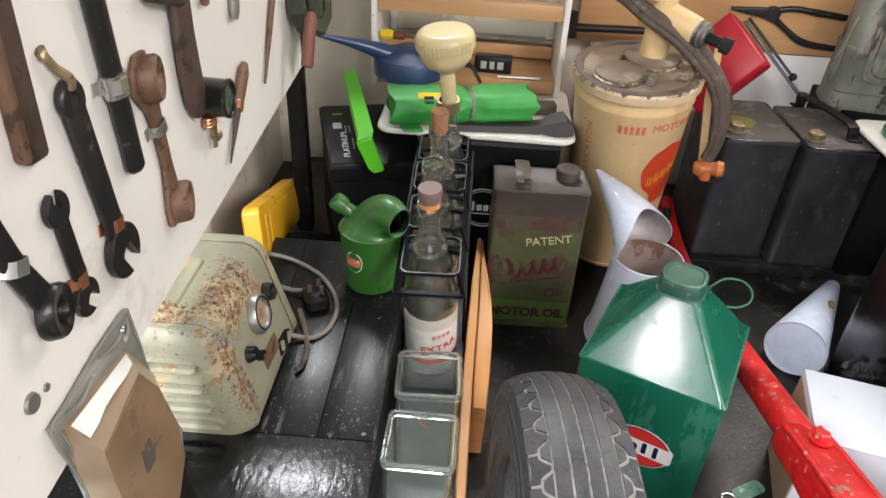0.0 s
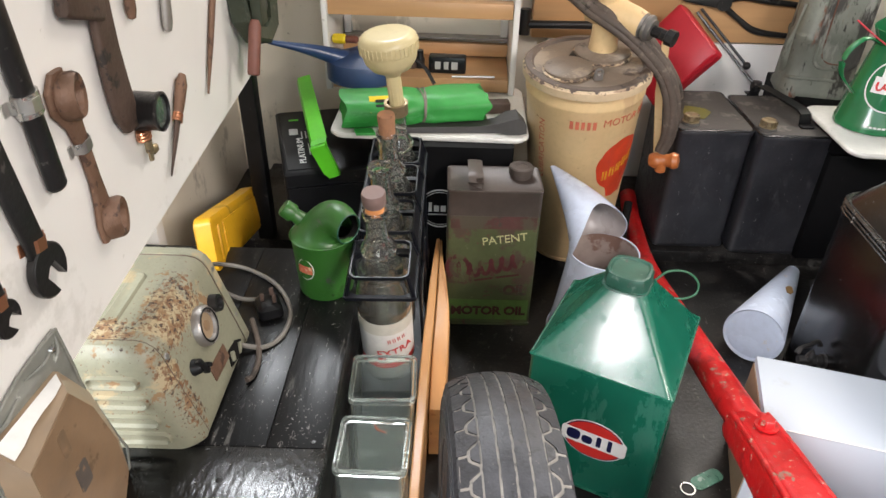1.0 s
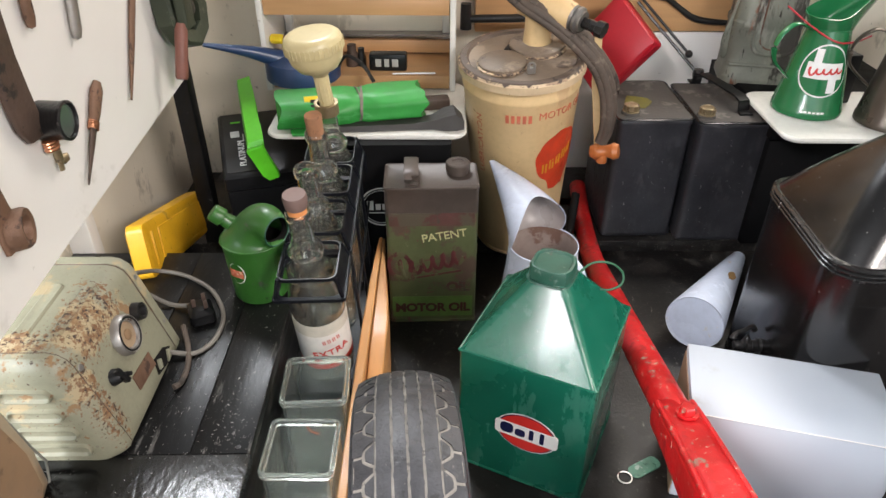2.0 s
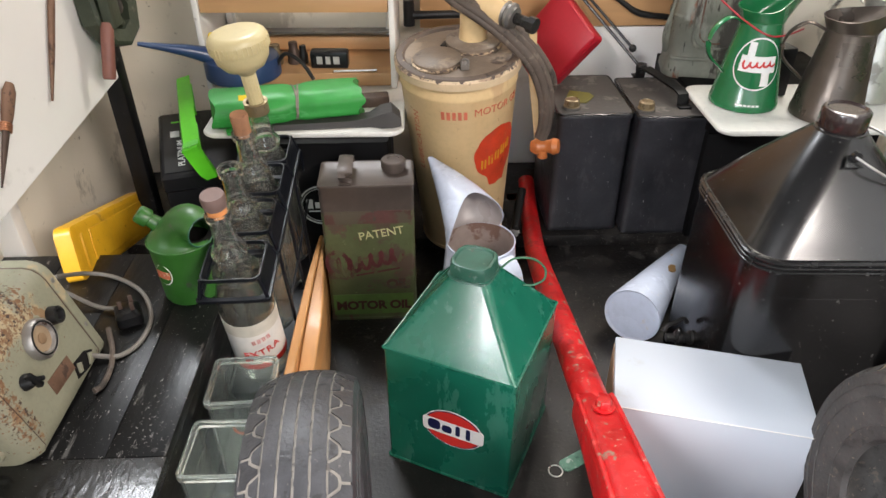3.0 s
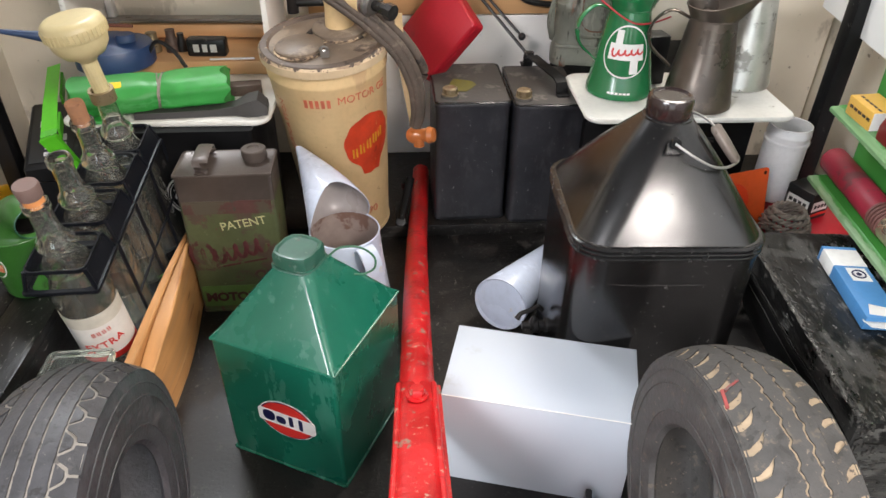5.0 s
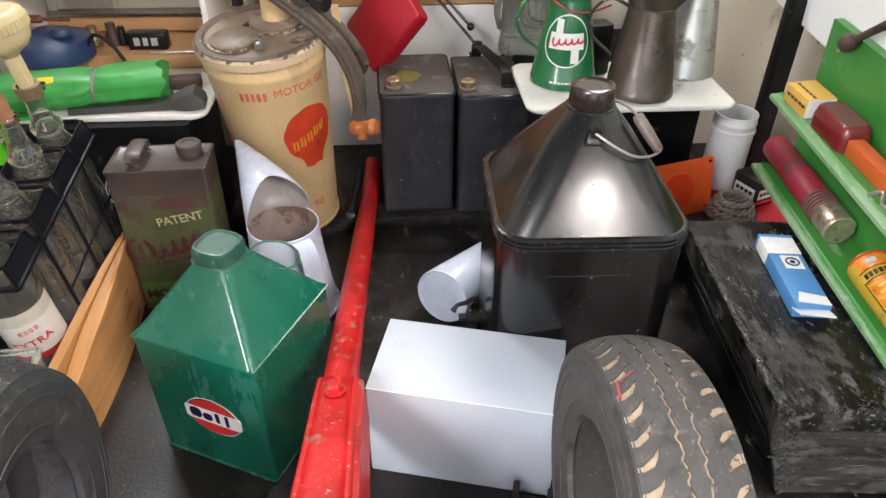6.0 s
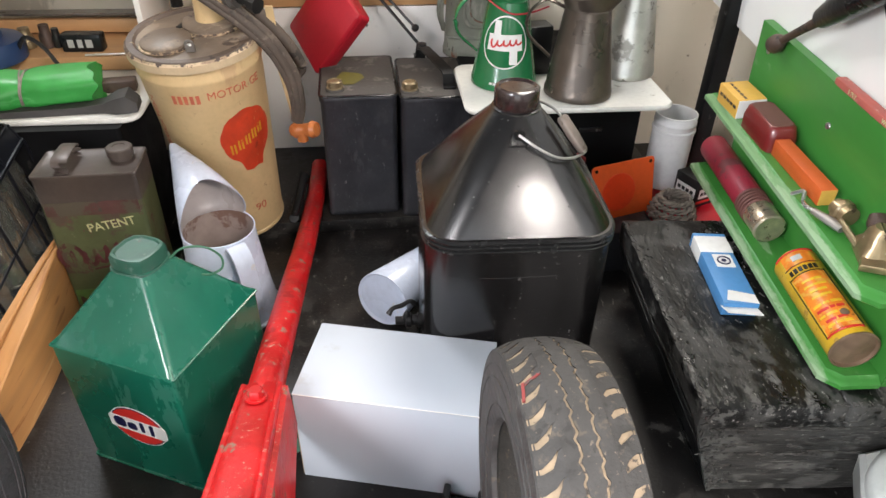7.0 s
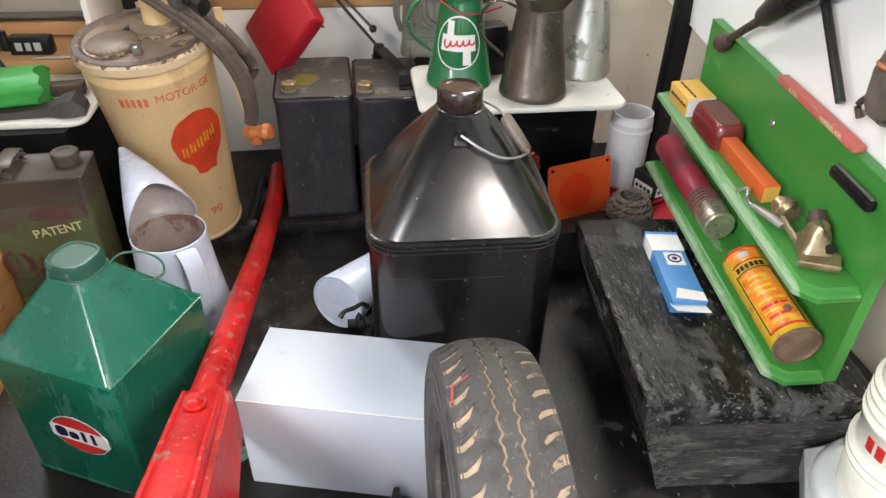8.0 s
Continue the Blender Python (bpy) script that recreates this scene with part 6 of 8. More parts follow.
cb = thing("mains_cable", pose(0, 0, 0), "grey rubber mains cable with a black plug lying in a loop", "cable")
part("cord", tube([(-0.205, 0.985, 0.250), (-0.200, 1.055, 0.205), (-0.156, 1.058, 0.194), (-0.099, 1.016, 0.194), (-0.064, 0.953, 0.194), (-0.062, 0.898, 0.194), (-0.081, 0.868, 0.194), (-0.109, 0.862, 0.200), (-0.120, 0.850, 0.215)], 0.0036, 10, 8), "rubber_cable", cb)
part("cord", tube([(-0.205, 0.990, 0.22), (-0.153, 0.978, 0.196), (-0.112, 0.966, 0.203)], 0.0034, 8, 6), "rubber_cable", cb)
part("cord", tube([(-0.112, 0.915, 0.205), (-0.096, 0.880, 0.197), (-0.085, 0.842, 0.195), (-0.084, 0.810, 0.195), (-0.090, 0.797, 0.197)], 0.0040, 8, 6), "hose", cb)
plug = part("plug", loft([[(x, y, z) for x, y in rsq(w, d, 0.008)] for w, d, z in ((0.034, 0.040, 0.0), (0.038, 0.046, 0.004), (0.036, 0.044, 0.018), (0.024, 0.032, 0.024))]), "plastic_black", cb, "black three-pin plug", m=Matrix.Translation((-0.096, 0.952, 0.190)) @ Matrix.Rotation(radians(25), 4, "Z"))
for px, py in ((-0.008, 0), (0.008, 0.010), (0.008, -0.010)):
    part("pin", box(0.006, 0.003, 0.016, 0.0006, (px, py, 0.022)), "tool_dark_rust", plug)

# yellow case leaning at the wall
ya, yb = Vector((-0.216, 1.046, 0.192)), Vector((-0.256, 1.420, 0.050))
yx = (yb - ya).normalized()
yz = Vector((-0.10, 0.0, 1.0))
yy = yz.cross(yx).normalized()
yz = yx.cross(yy)
yc = Matrix(((yx.x, yy.x, yz.x, ya.x), (yx.y, yy.y, yz.y, ya.y), (yx.z, yy.z, yz.z, ya.z), (0, 0, 0, 1)))
ycase = thing("plastic_case", yc, "long yellow plastic case sloping down behind the side box", "case")
LY = (yb - ya).length
part("shell", loft([[(x + LY / 2, y, z + 0.046) for x, z in rsq(w, h, 0.012)] for y, w, h in ((-0.018, LY - 0.012, 0.080), (-0.014, LY, 0.092), (0.012, LY, 0.092), (0.016, LY - 0.012, 0.080))]), "yellow", ycase)
part("latch", box(0.010, 0.006, 0.060, 0.002, (0.030, -0.018, 0.016)), "yellow", ycase)
part("panel", box(LY - 0.09, 0.003, 0.060, 0.002, (LY / 2 + 0.02, -0.0185, 0.016)), "yellow", ycase)

# small worn green jug
gj = thing("oil_jug", pose(-0.018, 1.024, 0.190) @ Matrix.Scale(0.93, 4), "small worn green oil jug with capped nozzle and round badge", "oil jug")
part("body", lathe([(0, 0.001), (0.045, 0.001), (0.0465, 0.004), (0.0500, 0.064), (0.0530, 0.108), (0.0540, 0.112), (0.0515, 0.112), (0.0480, 0.064), (0.043, 0.006), (0, 0.004)], 48), "jug_green", gj)
# the hood: straight sides from the round rim to a wide mouth that looks aside
rings = []
top, mouth = Vector((0, 0, 0.111)), Vector((0.0510, -0.0400, 0.144))
bend, out = Vector((0.026, -0.010, 0.166)), Vector((0.80, -0.60, -0.03)).normalized()
uy = Vector((0.60, 0.80, 0)).normalized()
for k in range(15):
    t = k / 14
    c = top * (1 - t) ** 2 + bend * (2 * t * (1 - t)) + mouth * t * t
    n = (Vector((0, 0, 1)) * (1 - t) + out * t).normalized()
    ux = uy.cross(n).normalized()
    r = 0.0535 - 0.0290 * t ** 0.52
    rings.append([c + ux * r * math.cos(i * math.tau / 48) + uy * r * math.sin(i * math.tau / 48) for i in range(48)])
bm = loft(rings, cap=False)
bmesh.ops.recalc_face_normals(bm, faces=bm.faces)
bmesh.ops.solidify(bm, geom=bm.faces[:], thickness=0.0012)
part("hood", bm, "jug_green", gj, "worn green hood open at one side")
# Lining added so the open mouth reads dark: shade put into the colour
lining = []
for ring in rings[4:]:
    mid = sum(ring, Vector()) / 48
    lining.append([mid + (q - mid) * 0.95 for q in ring])
part("hood_lining", loft(lining, cap=False), "inner_shade", gj, "dark lining, inner shade of the hood painted in")
part("mouth_rim", tube([rings[-1][i % 48] for i in range(49)], 0.0012, 6, 1), "cap_worn", gj, "bare worn mouth rim")
part("nozzle", moved(lathe([(0.016, 0), (0.0125, 0.022), (0.0115, 0.032), (0.0150, 0.033), (0.0155, 0.036), (0.0150, 0.050), (0.0130, 0.053), (0, 0.053)], 20), Matrix.Translation((-0.024, 0.012, 0.118)) @ Matrix.Rotation(radians(-48), 4, "Y") @ Matrix.Rotation(radians(4), 4, "X")), "jug_green", gj)
part("rim_seam", wire_ring(0.0540, 0.0014, 48, 6), "jug_green", gj, m=Matrix.Translation((0, 0, 0.111)))
# Disc below the rim carries the inside shade as colour
part("inside", lathe([(0.049, 0.100), (0, 0.092)], 32), "inner_shade", gj)
part("badge", wrapped(slab([(0.016 * math.cos(i * math.tau / 24), 0.020 * math.sin(i * math.tau / 24)) for i in range(24)], 0, 0.0004), 0.0503, -118, 0.066, 0.0006), "print_white", gj, "round red and white badge")
part("badge_disc", wrapped(slab([(0.0145 * math.cos(i * math.tau / 24), 0.0185 * math.sin(i * math.tau / 24)) for i in range(24)], 0, 0.0004), 0.0503, -118, 0.066, 0.0012), "jug_green", gj)
part("badge_band", wrapped(bars([(0, 0, 0.026, 0.014)]), 0.0503, -118, 0.066, 0.0020), "faded_red", gj)

# car battery with a lime green strap handle
bt = thing("car_battery", pose(-0.084, 1.447, 0.030, 0, 0, 16), "black car battery with white print and lime green handle", "car battery")
rise = lambda y: 0.16 * (y + 0.1125)
part("case", loft([[(x, y, z + (rise(y) if z else 0)) for x, y in rsq(0.190, 0.225, 0.006)] for z in (0.0, 0.177)]), "deep_black", bt)
part("lid", loft([[(x, y, z + rise(y)) for x, y in rsq(w, d, 0.006)] for w, d, z in ((0.190, 0.225, 0.178), (0.196, 0.232, 0.182), (0.196, 0.232, 0.208), (0.188, 0.224, 0.212))]), "plastic_black", bt)
BL = Matrix.Translation((-0.050, -0.005, 0.2135 + rise(-0.005))) @ Matrix.Rotation(math.atan(0.16), 4, "X") @ Matrix.Rotation(radians(90), 4, "Z")
part("label", moved(slab(rsq(0.200, 0.078, 0.003), -0.0008, 0.0004), BL), "bat_label", bt, "dark printed label")
part("lettering", moved(writing("PLATINUM", 0.0190, 0.0004, 1.0), BL @ Matrix.Translation((-0.036, 0.006, 0.0008))), "print_white", bt)
for bx, by, bw, bh in ((-0.050, -0.022, 0.018, 0.007), (-0.022, -0.022, 0.022, 0.007), (0.020, 0.000, 0.026, 0.0025), (0.020, -0.008, 0.026, 0.0025), (-0.034, -0.010, 0.040, 0.0022)):
    part("print_bar", moved(bars([(bx, by, bw, bh)]), BL @ Matrix.Translation((0, 0, 0.0008))), "plug_grey", bt)
part("print_panel", moved(bars([(0.034, 0.016, 0.022, 0.018)]), BL @ Matrix.Translation((0, 0, 0.0008))), "plug_grey", bt)
part("mark", moved(bars([(0.080, 0.012, 0.005, 0.020)]), BL @ Matrix.Translation((0, 0, 0.0008))), "lime", bt)
lh = thing("strap_handle", pose(0, 0, 0), "lime green plastic handle lying bent across the battery", "handle")
wide = Vector((0.026, 0.008, 0.006))
leg = lambda rows, d: loft([[Vector(p) + wide * (a * w) + Vector(d) * b for a, b in ((-0.5, 0), (0.5, 0), (0.5, 1), (-0.5, 1))] for p, w in rows])
part("lower_bar", leg([((-0.046, 1.312, 0.2450), 0.70), ((-0.052, 1.308, 0.258), 1.0), ((-0.072, 1.298, 0.314), 1.05)], (0.0, -0.008, -0.002)), "lime", lh)
part("upper_bar", leg([((-0.0715, 1.297, 0.315), 1.05), ((-0.100, 1.390, 0.333), 1.0), ((-0.142, 1.530, 0.352), 0.95)], (0.002, 0.004, 0.009)), "lime", lh)
part("flange", loft([[Vector(p) + Vector((0.012, 0.003, 0.0)) + Vector(q) for q in ((0, 0, 0), (0.004, 0.002, 0), (0.004, 0.002, -0.020), (0, 0, -0.020))] for p in ((-0.076, 1.315, 0.318), (-0.092, 1.370, 0.328))]), "lime", lh)
part("flange", loft([[Vector(p) + Vector((0.012, 0.003, 0.0)) + Vector(q) for q in ((0, 0, 0), (0.004, 0.002, 0), (0.004, 0.002, -0.018), (0, 0, -0.018))] for p in ((-0.110, 1.430, 0.336), (-0.138, 1.520, 0.350))]), "lime", lh)
# ---- tray and rack behind on the left ----
def tray(m, label, w, d):
    t = thing("tray_shelf", m, label, "shelf", group="white shelf boards")
    part("board", slab(rsq(w, d, 0.028, 6), 0.003, 0.013, 0.0025), "tray", t)
    part("edge", loft([[(x, y, z) for x, y in rsq(w + e, d + e, 0.029, 6)] for e, z in ((0.0006, 0.0055), (0.0016, 0.007), (0.0016, 0.0095), (0.0006, 0.011))], cap=False), "tray", t)
    return t


tray(pose(0.138, 1.440, 0.322, 0, 0, -1), "white laminate shelf board with rounded corners, holding a rack", 0.375, 0.275)

rk = thing("rack", pose(0.110, 1.610, 0.335, 0, 0, -1.5), "white painted rack with varnished wooden shelves", "rack")
for sx in (-1, 1):
    part("side_board", span(sx * 0.194 - 0.006, sx * 0.194 + 0.006, -0.085, 0.110, 0.0, 0.55, 0.002), "board", rk)
    part("side_batten", span(sx * 0.178 - 0.008, sx * 0.178 + 0.008, 0.085, 0.105, 0.0, 0.55, 0.002), "board", rk)
part("shelf", span(-0.187, 0.187, -0.080, -0.046, 0.156, 0.186, 0.002), "wood", rk)
part("shelf", span(-0.187, 0.187, -0.075, 0.090, 0.002, 0.030, 0.002), "wood", rk)
part("rail", span(-0.187, 0.187, 0.066, 0.084, 0.034, 0.062, 0.002), "wood", rk)
part("rail", span(-0.187, 0.187, 0.066, 0.084, 0.300, 0.330, 0.002), "wood", rk)
part("back_panel", span(-0.187, 0.187, 0.104, 0.110, 0.066, 0.55), "wall", rk)
part("ledger", span(-0.187, 0.187, 0.070, 0.100, 0.070, 0.074), "dull_steel", rk)

# things on the tray and rack
gr = thing("tool_roll", Matrix.Translation((0.104, 1.372, 0.337)) @ Matrix.Rotation(radians(11), 4, "Z"), "bright green rolled plastic sheet tied with cord", "tool roll")
rings = []
for i in range(81):
    t = i / 80
    x = -0.135 + 0.270 * t
    ring = []
    for j in range(44):
        a = math.tau * j / 44
        w, h = 0.052, 0.030
        waist = math.exp(-((x - 0.015) / 0.016) ** 2)
        pleat = 0.036 * math.sin(a * 7 + 1.4 * math.sin(x * 14)) * (0.25 + 0.75 * t)
        k = 1 + 0.07 * noise.noise(Vector((x * 14, math.cos(a) * 2.0, math.sin(a) * 2.0))) + 0.012 * noise.noise(Vector((x * 50, math.cos(a) * 4, math.sin(a) * 4))) + pleat - 0.12 * waist
        ring.append((x + 0.006 * math.sin(a * 3) + 0.004 * math.sin(a * 7) * (t > 0.9), w * k * math.copysign(abs(math.cos(a)) ** 0.75, math.cos(a)), 0.030 + h * k * math.copysign(abs(math.sin(a)) ** 0.8, math.sin(a))))
    rings.append(ring)
part("roll", loft(rings), "green_roll", gr)
part("fold", loft([[(x, y, z) for x, y in ((-0.115, -0.062), (-0.080, -0.066), (-0.085, -0.040), (-0.118, -0.040))] for z in (0.001, 0.006)]), "green_roll", gr)
for off in (-0.004, 0.0, 0.005):
    part("cord", tube([(0.015 + off + 0.006 * math.sin(i * math.tau / 28 + off * 300), 0.0505 * math.cos(i * math.tau / 28), 0.030 + 0.0290 * math.sin(i * math.tau / 28)) for i in range(29)], 0.0014, 6, 1), "rope", gr, "pale cord tied round it")
part("badge", moved(box(0.042, 0.034, 0.0012, 0.0004), Matrix.Translation((-0.066, -0.0385, 0.050)) @ Matrix.Rotation(radians(42), 4, "X")), "badge_yellow", gr, "yellow badge")
part("badge_mark", moved(bars([(-0.005, 0.006, 0.018, 0.006), (-0.005, -0.004, 0.018, 0.006)]), Matrix.Translation((-0.062, -0.0395, 0.0508)) @ Matrix.Rotation(radians(42), 4, "X") @ Matrix.Translation((0, 0, 0.0012))), "print_black", gr)
solo("leather_strap", loft([[(x, y, z) for y, z in ((-w, 0.0), (w, 0.0), (w * 0.8, h), (-w * 0.8, h))] for x, w, h in ((-0.110, 0.016, 0.010), (-0.04, 0.018, 0.011), (0.03, 0.018, 0.011), (0.070, 0.020, 0.016), (0.092, 0.030, 0.026), (0.112, 0.030, 0.030), (0.128, 0.024, 0.014))]), "glove", Matrix.Translation((0.190, 1.336, 0.336)) @ Matrix.Rotation(radians(5), 4, "Z"), "charcoal wooden tool handle lying on the shelf board", "tool")
solo("wood_block", box(0.062, 0.030, 0.022, 0.003), "tool_dark_rust", pose(0.262, 1.432, 0.335, 0, 0, 8), "brown wooden block on the shelf board", "block")

bc = thing("oil_can", pose(-0.010, 1.530, 0.3655), "blue long-spouted oil can", "oil can")
part("body", lathe([(0, 0), (0.074, 0), (0.077, 0.003), (0.077, 0.034), (0.074, 0.040), (0.030, 0.056), (0.026, 0.058), (0, 0.058)], 44), "blue_can", bc)
part("cap", lathe([(0.019, 0.056), (0.019, 0.066), (0.016, 0.070), (0, 0.070)], 24), "blue_can", bc, m=Matrix.Translation((0.036, -0.02, -0.004)))
part("spout", tube([(-0.030, -0.010, 0.035), (-0.080, -0.030, 0.058), (-0.130, -0.050, 0.075), (-0.178, -0.066, 0.088)], [0.022, 0.014, 0.008, 0.004], 14, 6), "blue_can", bc)
part("handle", tube([(0.070, -0.01, 0.022), (0.095, -0.02, 0.050), (0.128, -0.035, 0.036), (0.150, -0.045, 0.004)], 0.004, 8, 6), "tool_black", bc)
sd = thing("screwdriver", Matrix.Translation((-0.075, 1.556, 0.4370)) @ Matrix.Rotation(radians(-8), 4, "Z"), "screwdriver with a yellow handle", "screwdriver")
part("handle", moved(lathe([(0, 0), (0.009, 0), (0.0105, 0.006), (0.0105, 0.024), (0.007, 0.028), (0, 0.028)], 8), Matrix.Rotation(radians(90), 4, "Y")), "badge_yellow", sd)
part("shank", moved(lathe([(0, 0.026), (0.008, 0.028), (0.008, 0.05), (0.0035, 0.055), (0.0035, 0.11), (0, 0.11)], 12), Matrix.Rotation(radians(90), 4, "Y")), "red_wood", sd)
kb = thing("spark_plug_tin", pose(0.165, 1.575, 0.3655, 0, 0, -3), "dark blue-black oblong tin with a worn pale wordmark", "tin")
part("tin", box(0.080, 0.030, 0.036, 0.004), "bat_label", kb)
for x, w in ((-0.020, 0.012), (-0.002, 0.010), (0.016, 0.013)):
    part("wordmark", box(w, 0.001, 0.016, 0, (x, -0.0155, 0.010)), "plug_grey", kb)
solo("pliers_rod", moved(lathe([(0, 0), (0.0025, 0), (0.0025, 0.09), (0, 0.092)], 8), Matrix.Rotation(radians(90), 4, "Y")), "steel", pose(0.175, 1.536, 0.3685, 0, 0, 2), "thin steel rod lying on the rack", "rod")
for x, r, h, mt in ((0.045, 0.016, 0.040, "brass"), (0.085, 0.014, 0.046, "tool_dark_rust"), (0.105, 0.010, 0.038, "tool_black")):
    solo("pipe_fitting", lathe([(0, 0), (r, 0), (r, h * 0.5), (r * 0.7, h * 0.7), (r * 0.7, h), (0, h)], 18), mt, pose(x, 1.600, 0.3655), "small metal fitting standing on the rack", "fitting")

# ---- things at the back and on the right tray ----
tray(pose(1.116, 1.394, 0.322, 0, 0, -1), "white laminate shelf board with rounded corners, holding oil jugs", 0.402, 0.238)


def pouring_jug(m, material, label, rb, rn, h, spout_dir, handle_dir, spout=0.105, lip=0.045):
    j = thing("oil_jug", m, label, "oil jug", group="oil jugs on the white shelf board")
    part("body", lathe([(0, 0.002), (rb - 0.003, 0.0), (rb + 0.0015, 0.002), (rb + 0.0015, 0.012), (rb, 0.014), (rn, h), (rn - 0.002, h), (rb - 0.003, 0.014), (0, 0.010)], 56), material, j)
    rings, n = [], 48
    for k in range(9):
        t = k / 8
        ring = []
        for i in range(n):
            a = math.tau * i / n
            w = ((1 + math.cos(a)) / 2) ** 2.2
            r = rn + t * (0.010 + spout * w)
            z = h + t * (0.022 + lip * w) + 0.010 * t * t * w
            side = rn * (1 + 0.25 * t) * math.sin(a) * (1 - 0.55 * t * w)
            ring.append((r * math.cos(a), side, z))
        rings.append(ring)
    bm = moved(loft(rings, cap=False), Matrix.Rotation(radians(spout_dir), 4, "Z"))
    bmesh.ops.recalc_face_normals(bm, faces=bm.faces)
    bmesh.ops.solidify(bm, geom=bm.faces[:], thickness=0.0014)
    part("spout", bm, material, j)
    part("base_bead", wire_ring(rb - (rb - rn) * 0.16, 0.0014, 48, 6), material, j, m=Matrix.Translation((0, 0, h * 0.17)))
    part("neck_bead", wire_ring(rn + 0.0005, 0.0018, 40, 6), material, j, m=Matrix.Translation((0, 0, h)))
    # Disc in the neck: the inner shade is put into its colour
    part("inside", lathe([(rn - 0.003, h - 0.012), (0, h - 0.016)], 32), "inner_shade", j)
    hx, hy = math.cos(radians(handle_dir)), math.sin(radians(handle_dir))
    pts = [(rn * 0.98, h - 0.004), (rn + 0.035, h + 0.008), (rn + 0.064, h - 0.018), (rn + 0.062, h - 0.058), (rb - 0.002, h * 0.42)]
    part("handle", tube([(r * hx, r * hy, z) for r, z in pts], 0.0085, 10, 6, 0.32), material, j)
    return j


cj = pouring_jug(pose(1.008, 1.420, 0.335), "jug_new", "green enamelled oil jug with a round red and white emblem", 0.064, 0.038, 0.165, 25, 190)
EM = lambda bm, lift: wrapped(moved(bm, Matrix.Diagonal((1.13, 1.13, 1, 1))), 0.0500, -104, 0.094, lift, -0.172)
disc = lambda rx, ry: slab([(rx * math.cos(i * math.tau / 40), ry * math.sin(i * math.tau / 40)) for i in range(40)], 0, 0.0003)
emb = part("emblem", EM(disc(0.039, 0.043), 0.0008), "print_white", cj, "round white, green and red emblem")
part("emblem_ground", EM(disc(0.0365, 0.0405), 0.0014), "jug_new", emb)
part("emblem_bar", EM(bars([(-0.014, 0.014, 0.012, 0.042), (0.014, -0.014, 0.012, 0.042)]), 0.0022), "print_white", emb)
part("emblem_bar", EM(bars([(0.0, 0.0, 0.056, 0.026)]), 0.0026), "print_white", emb)
part("wordmark", EM(squiggle(0.050, 0.0085, 5, 0.0016), 0.0036), "signal_red", emb)
part("print_bars", wrapped(bars([(-0.020 + 0.0075 * i, 0, 0.0055, 0.0035) for i in range(6)]), 0.0625, -106, 0.016, 0.0016, -0.172), "print_white", cj)
part("wire", tube([(-0.080, 0.020, 0.196), (-0.050, -0.020, 0.172), (-0.010, -0.048, 0.150), (0.030, -0.040, 0.146), (0.075, -0.015, 0.150)], 0.0016, 6, 8), "red_plastic", cj, "red wire round its neck")

pouring_jug(pose(1.142, 1.350, 0.335), "pewter", "tarnished grey steel oil jug with strap handle", 0.064, 0.042, 0.165, -10, 165, 0.028, 0.012)
pouring_jug(pose(1.268, 1.455, 0.335), "galv", "bright galvanised measuring jug", 0.064, 0.040, 0.175, 0, 120, 0.050, 0.045)
solo("dark_tin", box(0.055, 0.045, 0.100, 0.004), "black_metal", pose(1.080, 1.465, 0.335, 0, 0, 8), "dark tin behind the jugs", "tin")

# weathered square tank
tk = thing("lantern_tank", pose(0.992, 1.652, 0.3185, 0, 0, -12), "weathered grey-green metal tank with a pressed panel", "tank")
part("body", loft([[(x, y, z) for x, y in rsq(w, w * 0.86, 0.035, 6)] for w, z in ((0.148, 0.0), (0.154, 0.004), (0.154, 0.016), (0.149, 0.020), (0.142, 0.120), (0.146, 0.124), (0.146, 0.134), (0.140, 0.138), (0.128, 0.30), (0.100, 0.36))]), "tank", tk)
# a pressed panel with a round-cornered top, and a bead below it
lean = lambda z: -0.0630 + 0.020 * max(0.0, z - 0.02)
press = lambda e: [(x + 0.016, z + 0.168) for x, z in rsq(0.094 - e, 0.200 - e, 0.026)]
panel = part("pressed_panel", loft([[(x, lean(z) + dy, z) for x, z in press(e)] for dy, e in ((0.006, 0.0), (-0.0035, 0.0), (-0.0060, 0.004), (-0.0060, 0.010), (-0.0035, 0.014))]), "tank", tk)
part("panel_groove", tube([(x, lean(z) - 0.0056, z) for x, z in press(0.030)[:-4]], 0.0016, 6, 1), "tank_rust", panel, "rust along the pressing")
part("bead", tube([(-0.066, -0.050, 0.046), (-0.052, -0.0625, 0.046), (0.052, -0.0625, 0.046), (0.066, -0.050, 0.046)], 0.004, 8, 3), "tank", tk)
part("strap", tube([(-0.074, -0.03, 0.05), (-0.082, -0.05, 0.10), (-0.072, -0.055, 0.20)], 0.008, 8, 5, 0.3), "tank", tk)

# red box hung at the wall, pliers, rods
ra, rbm, rcn = Vector((0.668, 1.664, 0.498)), Vector((0.727, 1.5445, 0.428)), Vector((0.6214, 1.583, 0.301))
rx_, rz_ = (rbm - ra).normalized(), (rbm - rcn).normalized()
rn_ = rx_.cross(rz_).normalized()
rz_ = rn_.cross(rx_)
if rn_.y < 0:
    rn_ = -rn_
mid = (ra + rcn) / 2
rb = thing("red_case", Matrix(((rx_.x, rn_.x, rz_.x, mid.x), (rx_.y, rn_.y, rz_.y, mid.y), (rx_.z, rn_.z, rz_.z, mid.z), (0, 0, 0, 1))), "red plastic box hung aslant above the petrol cans", "box")
RW, RH = (rbm - ra).length, (rbm - rcn).length
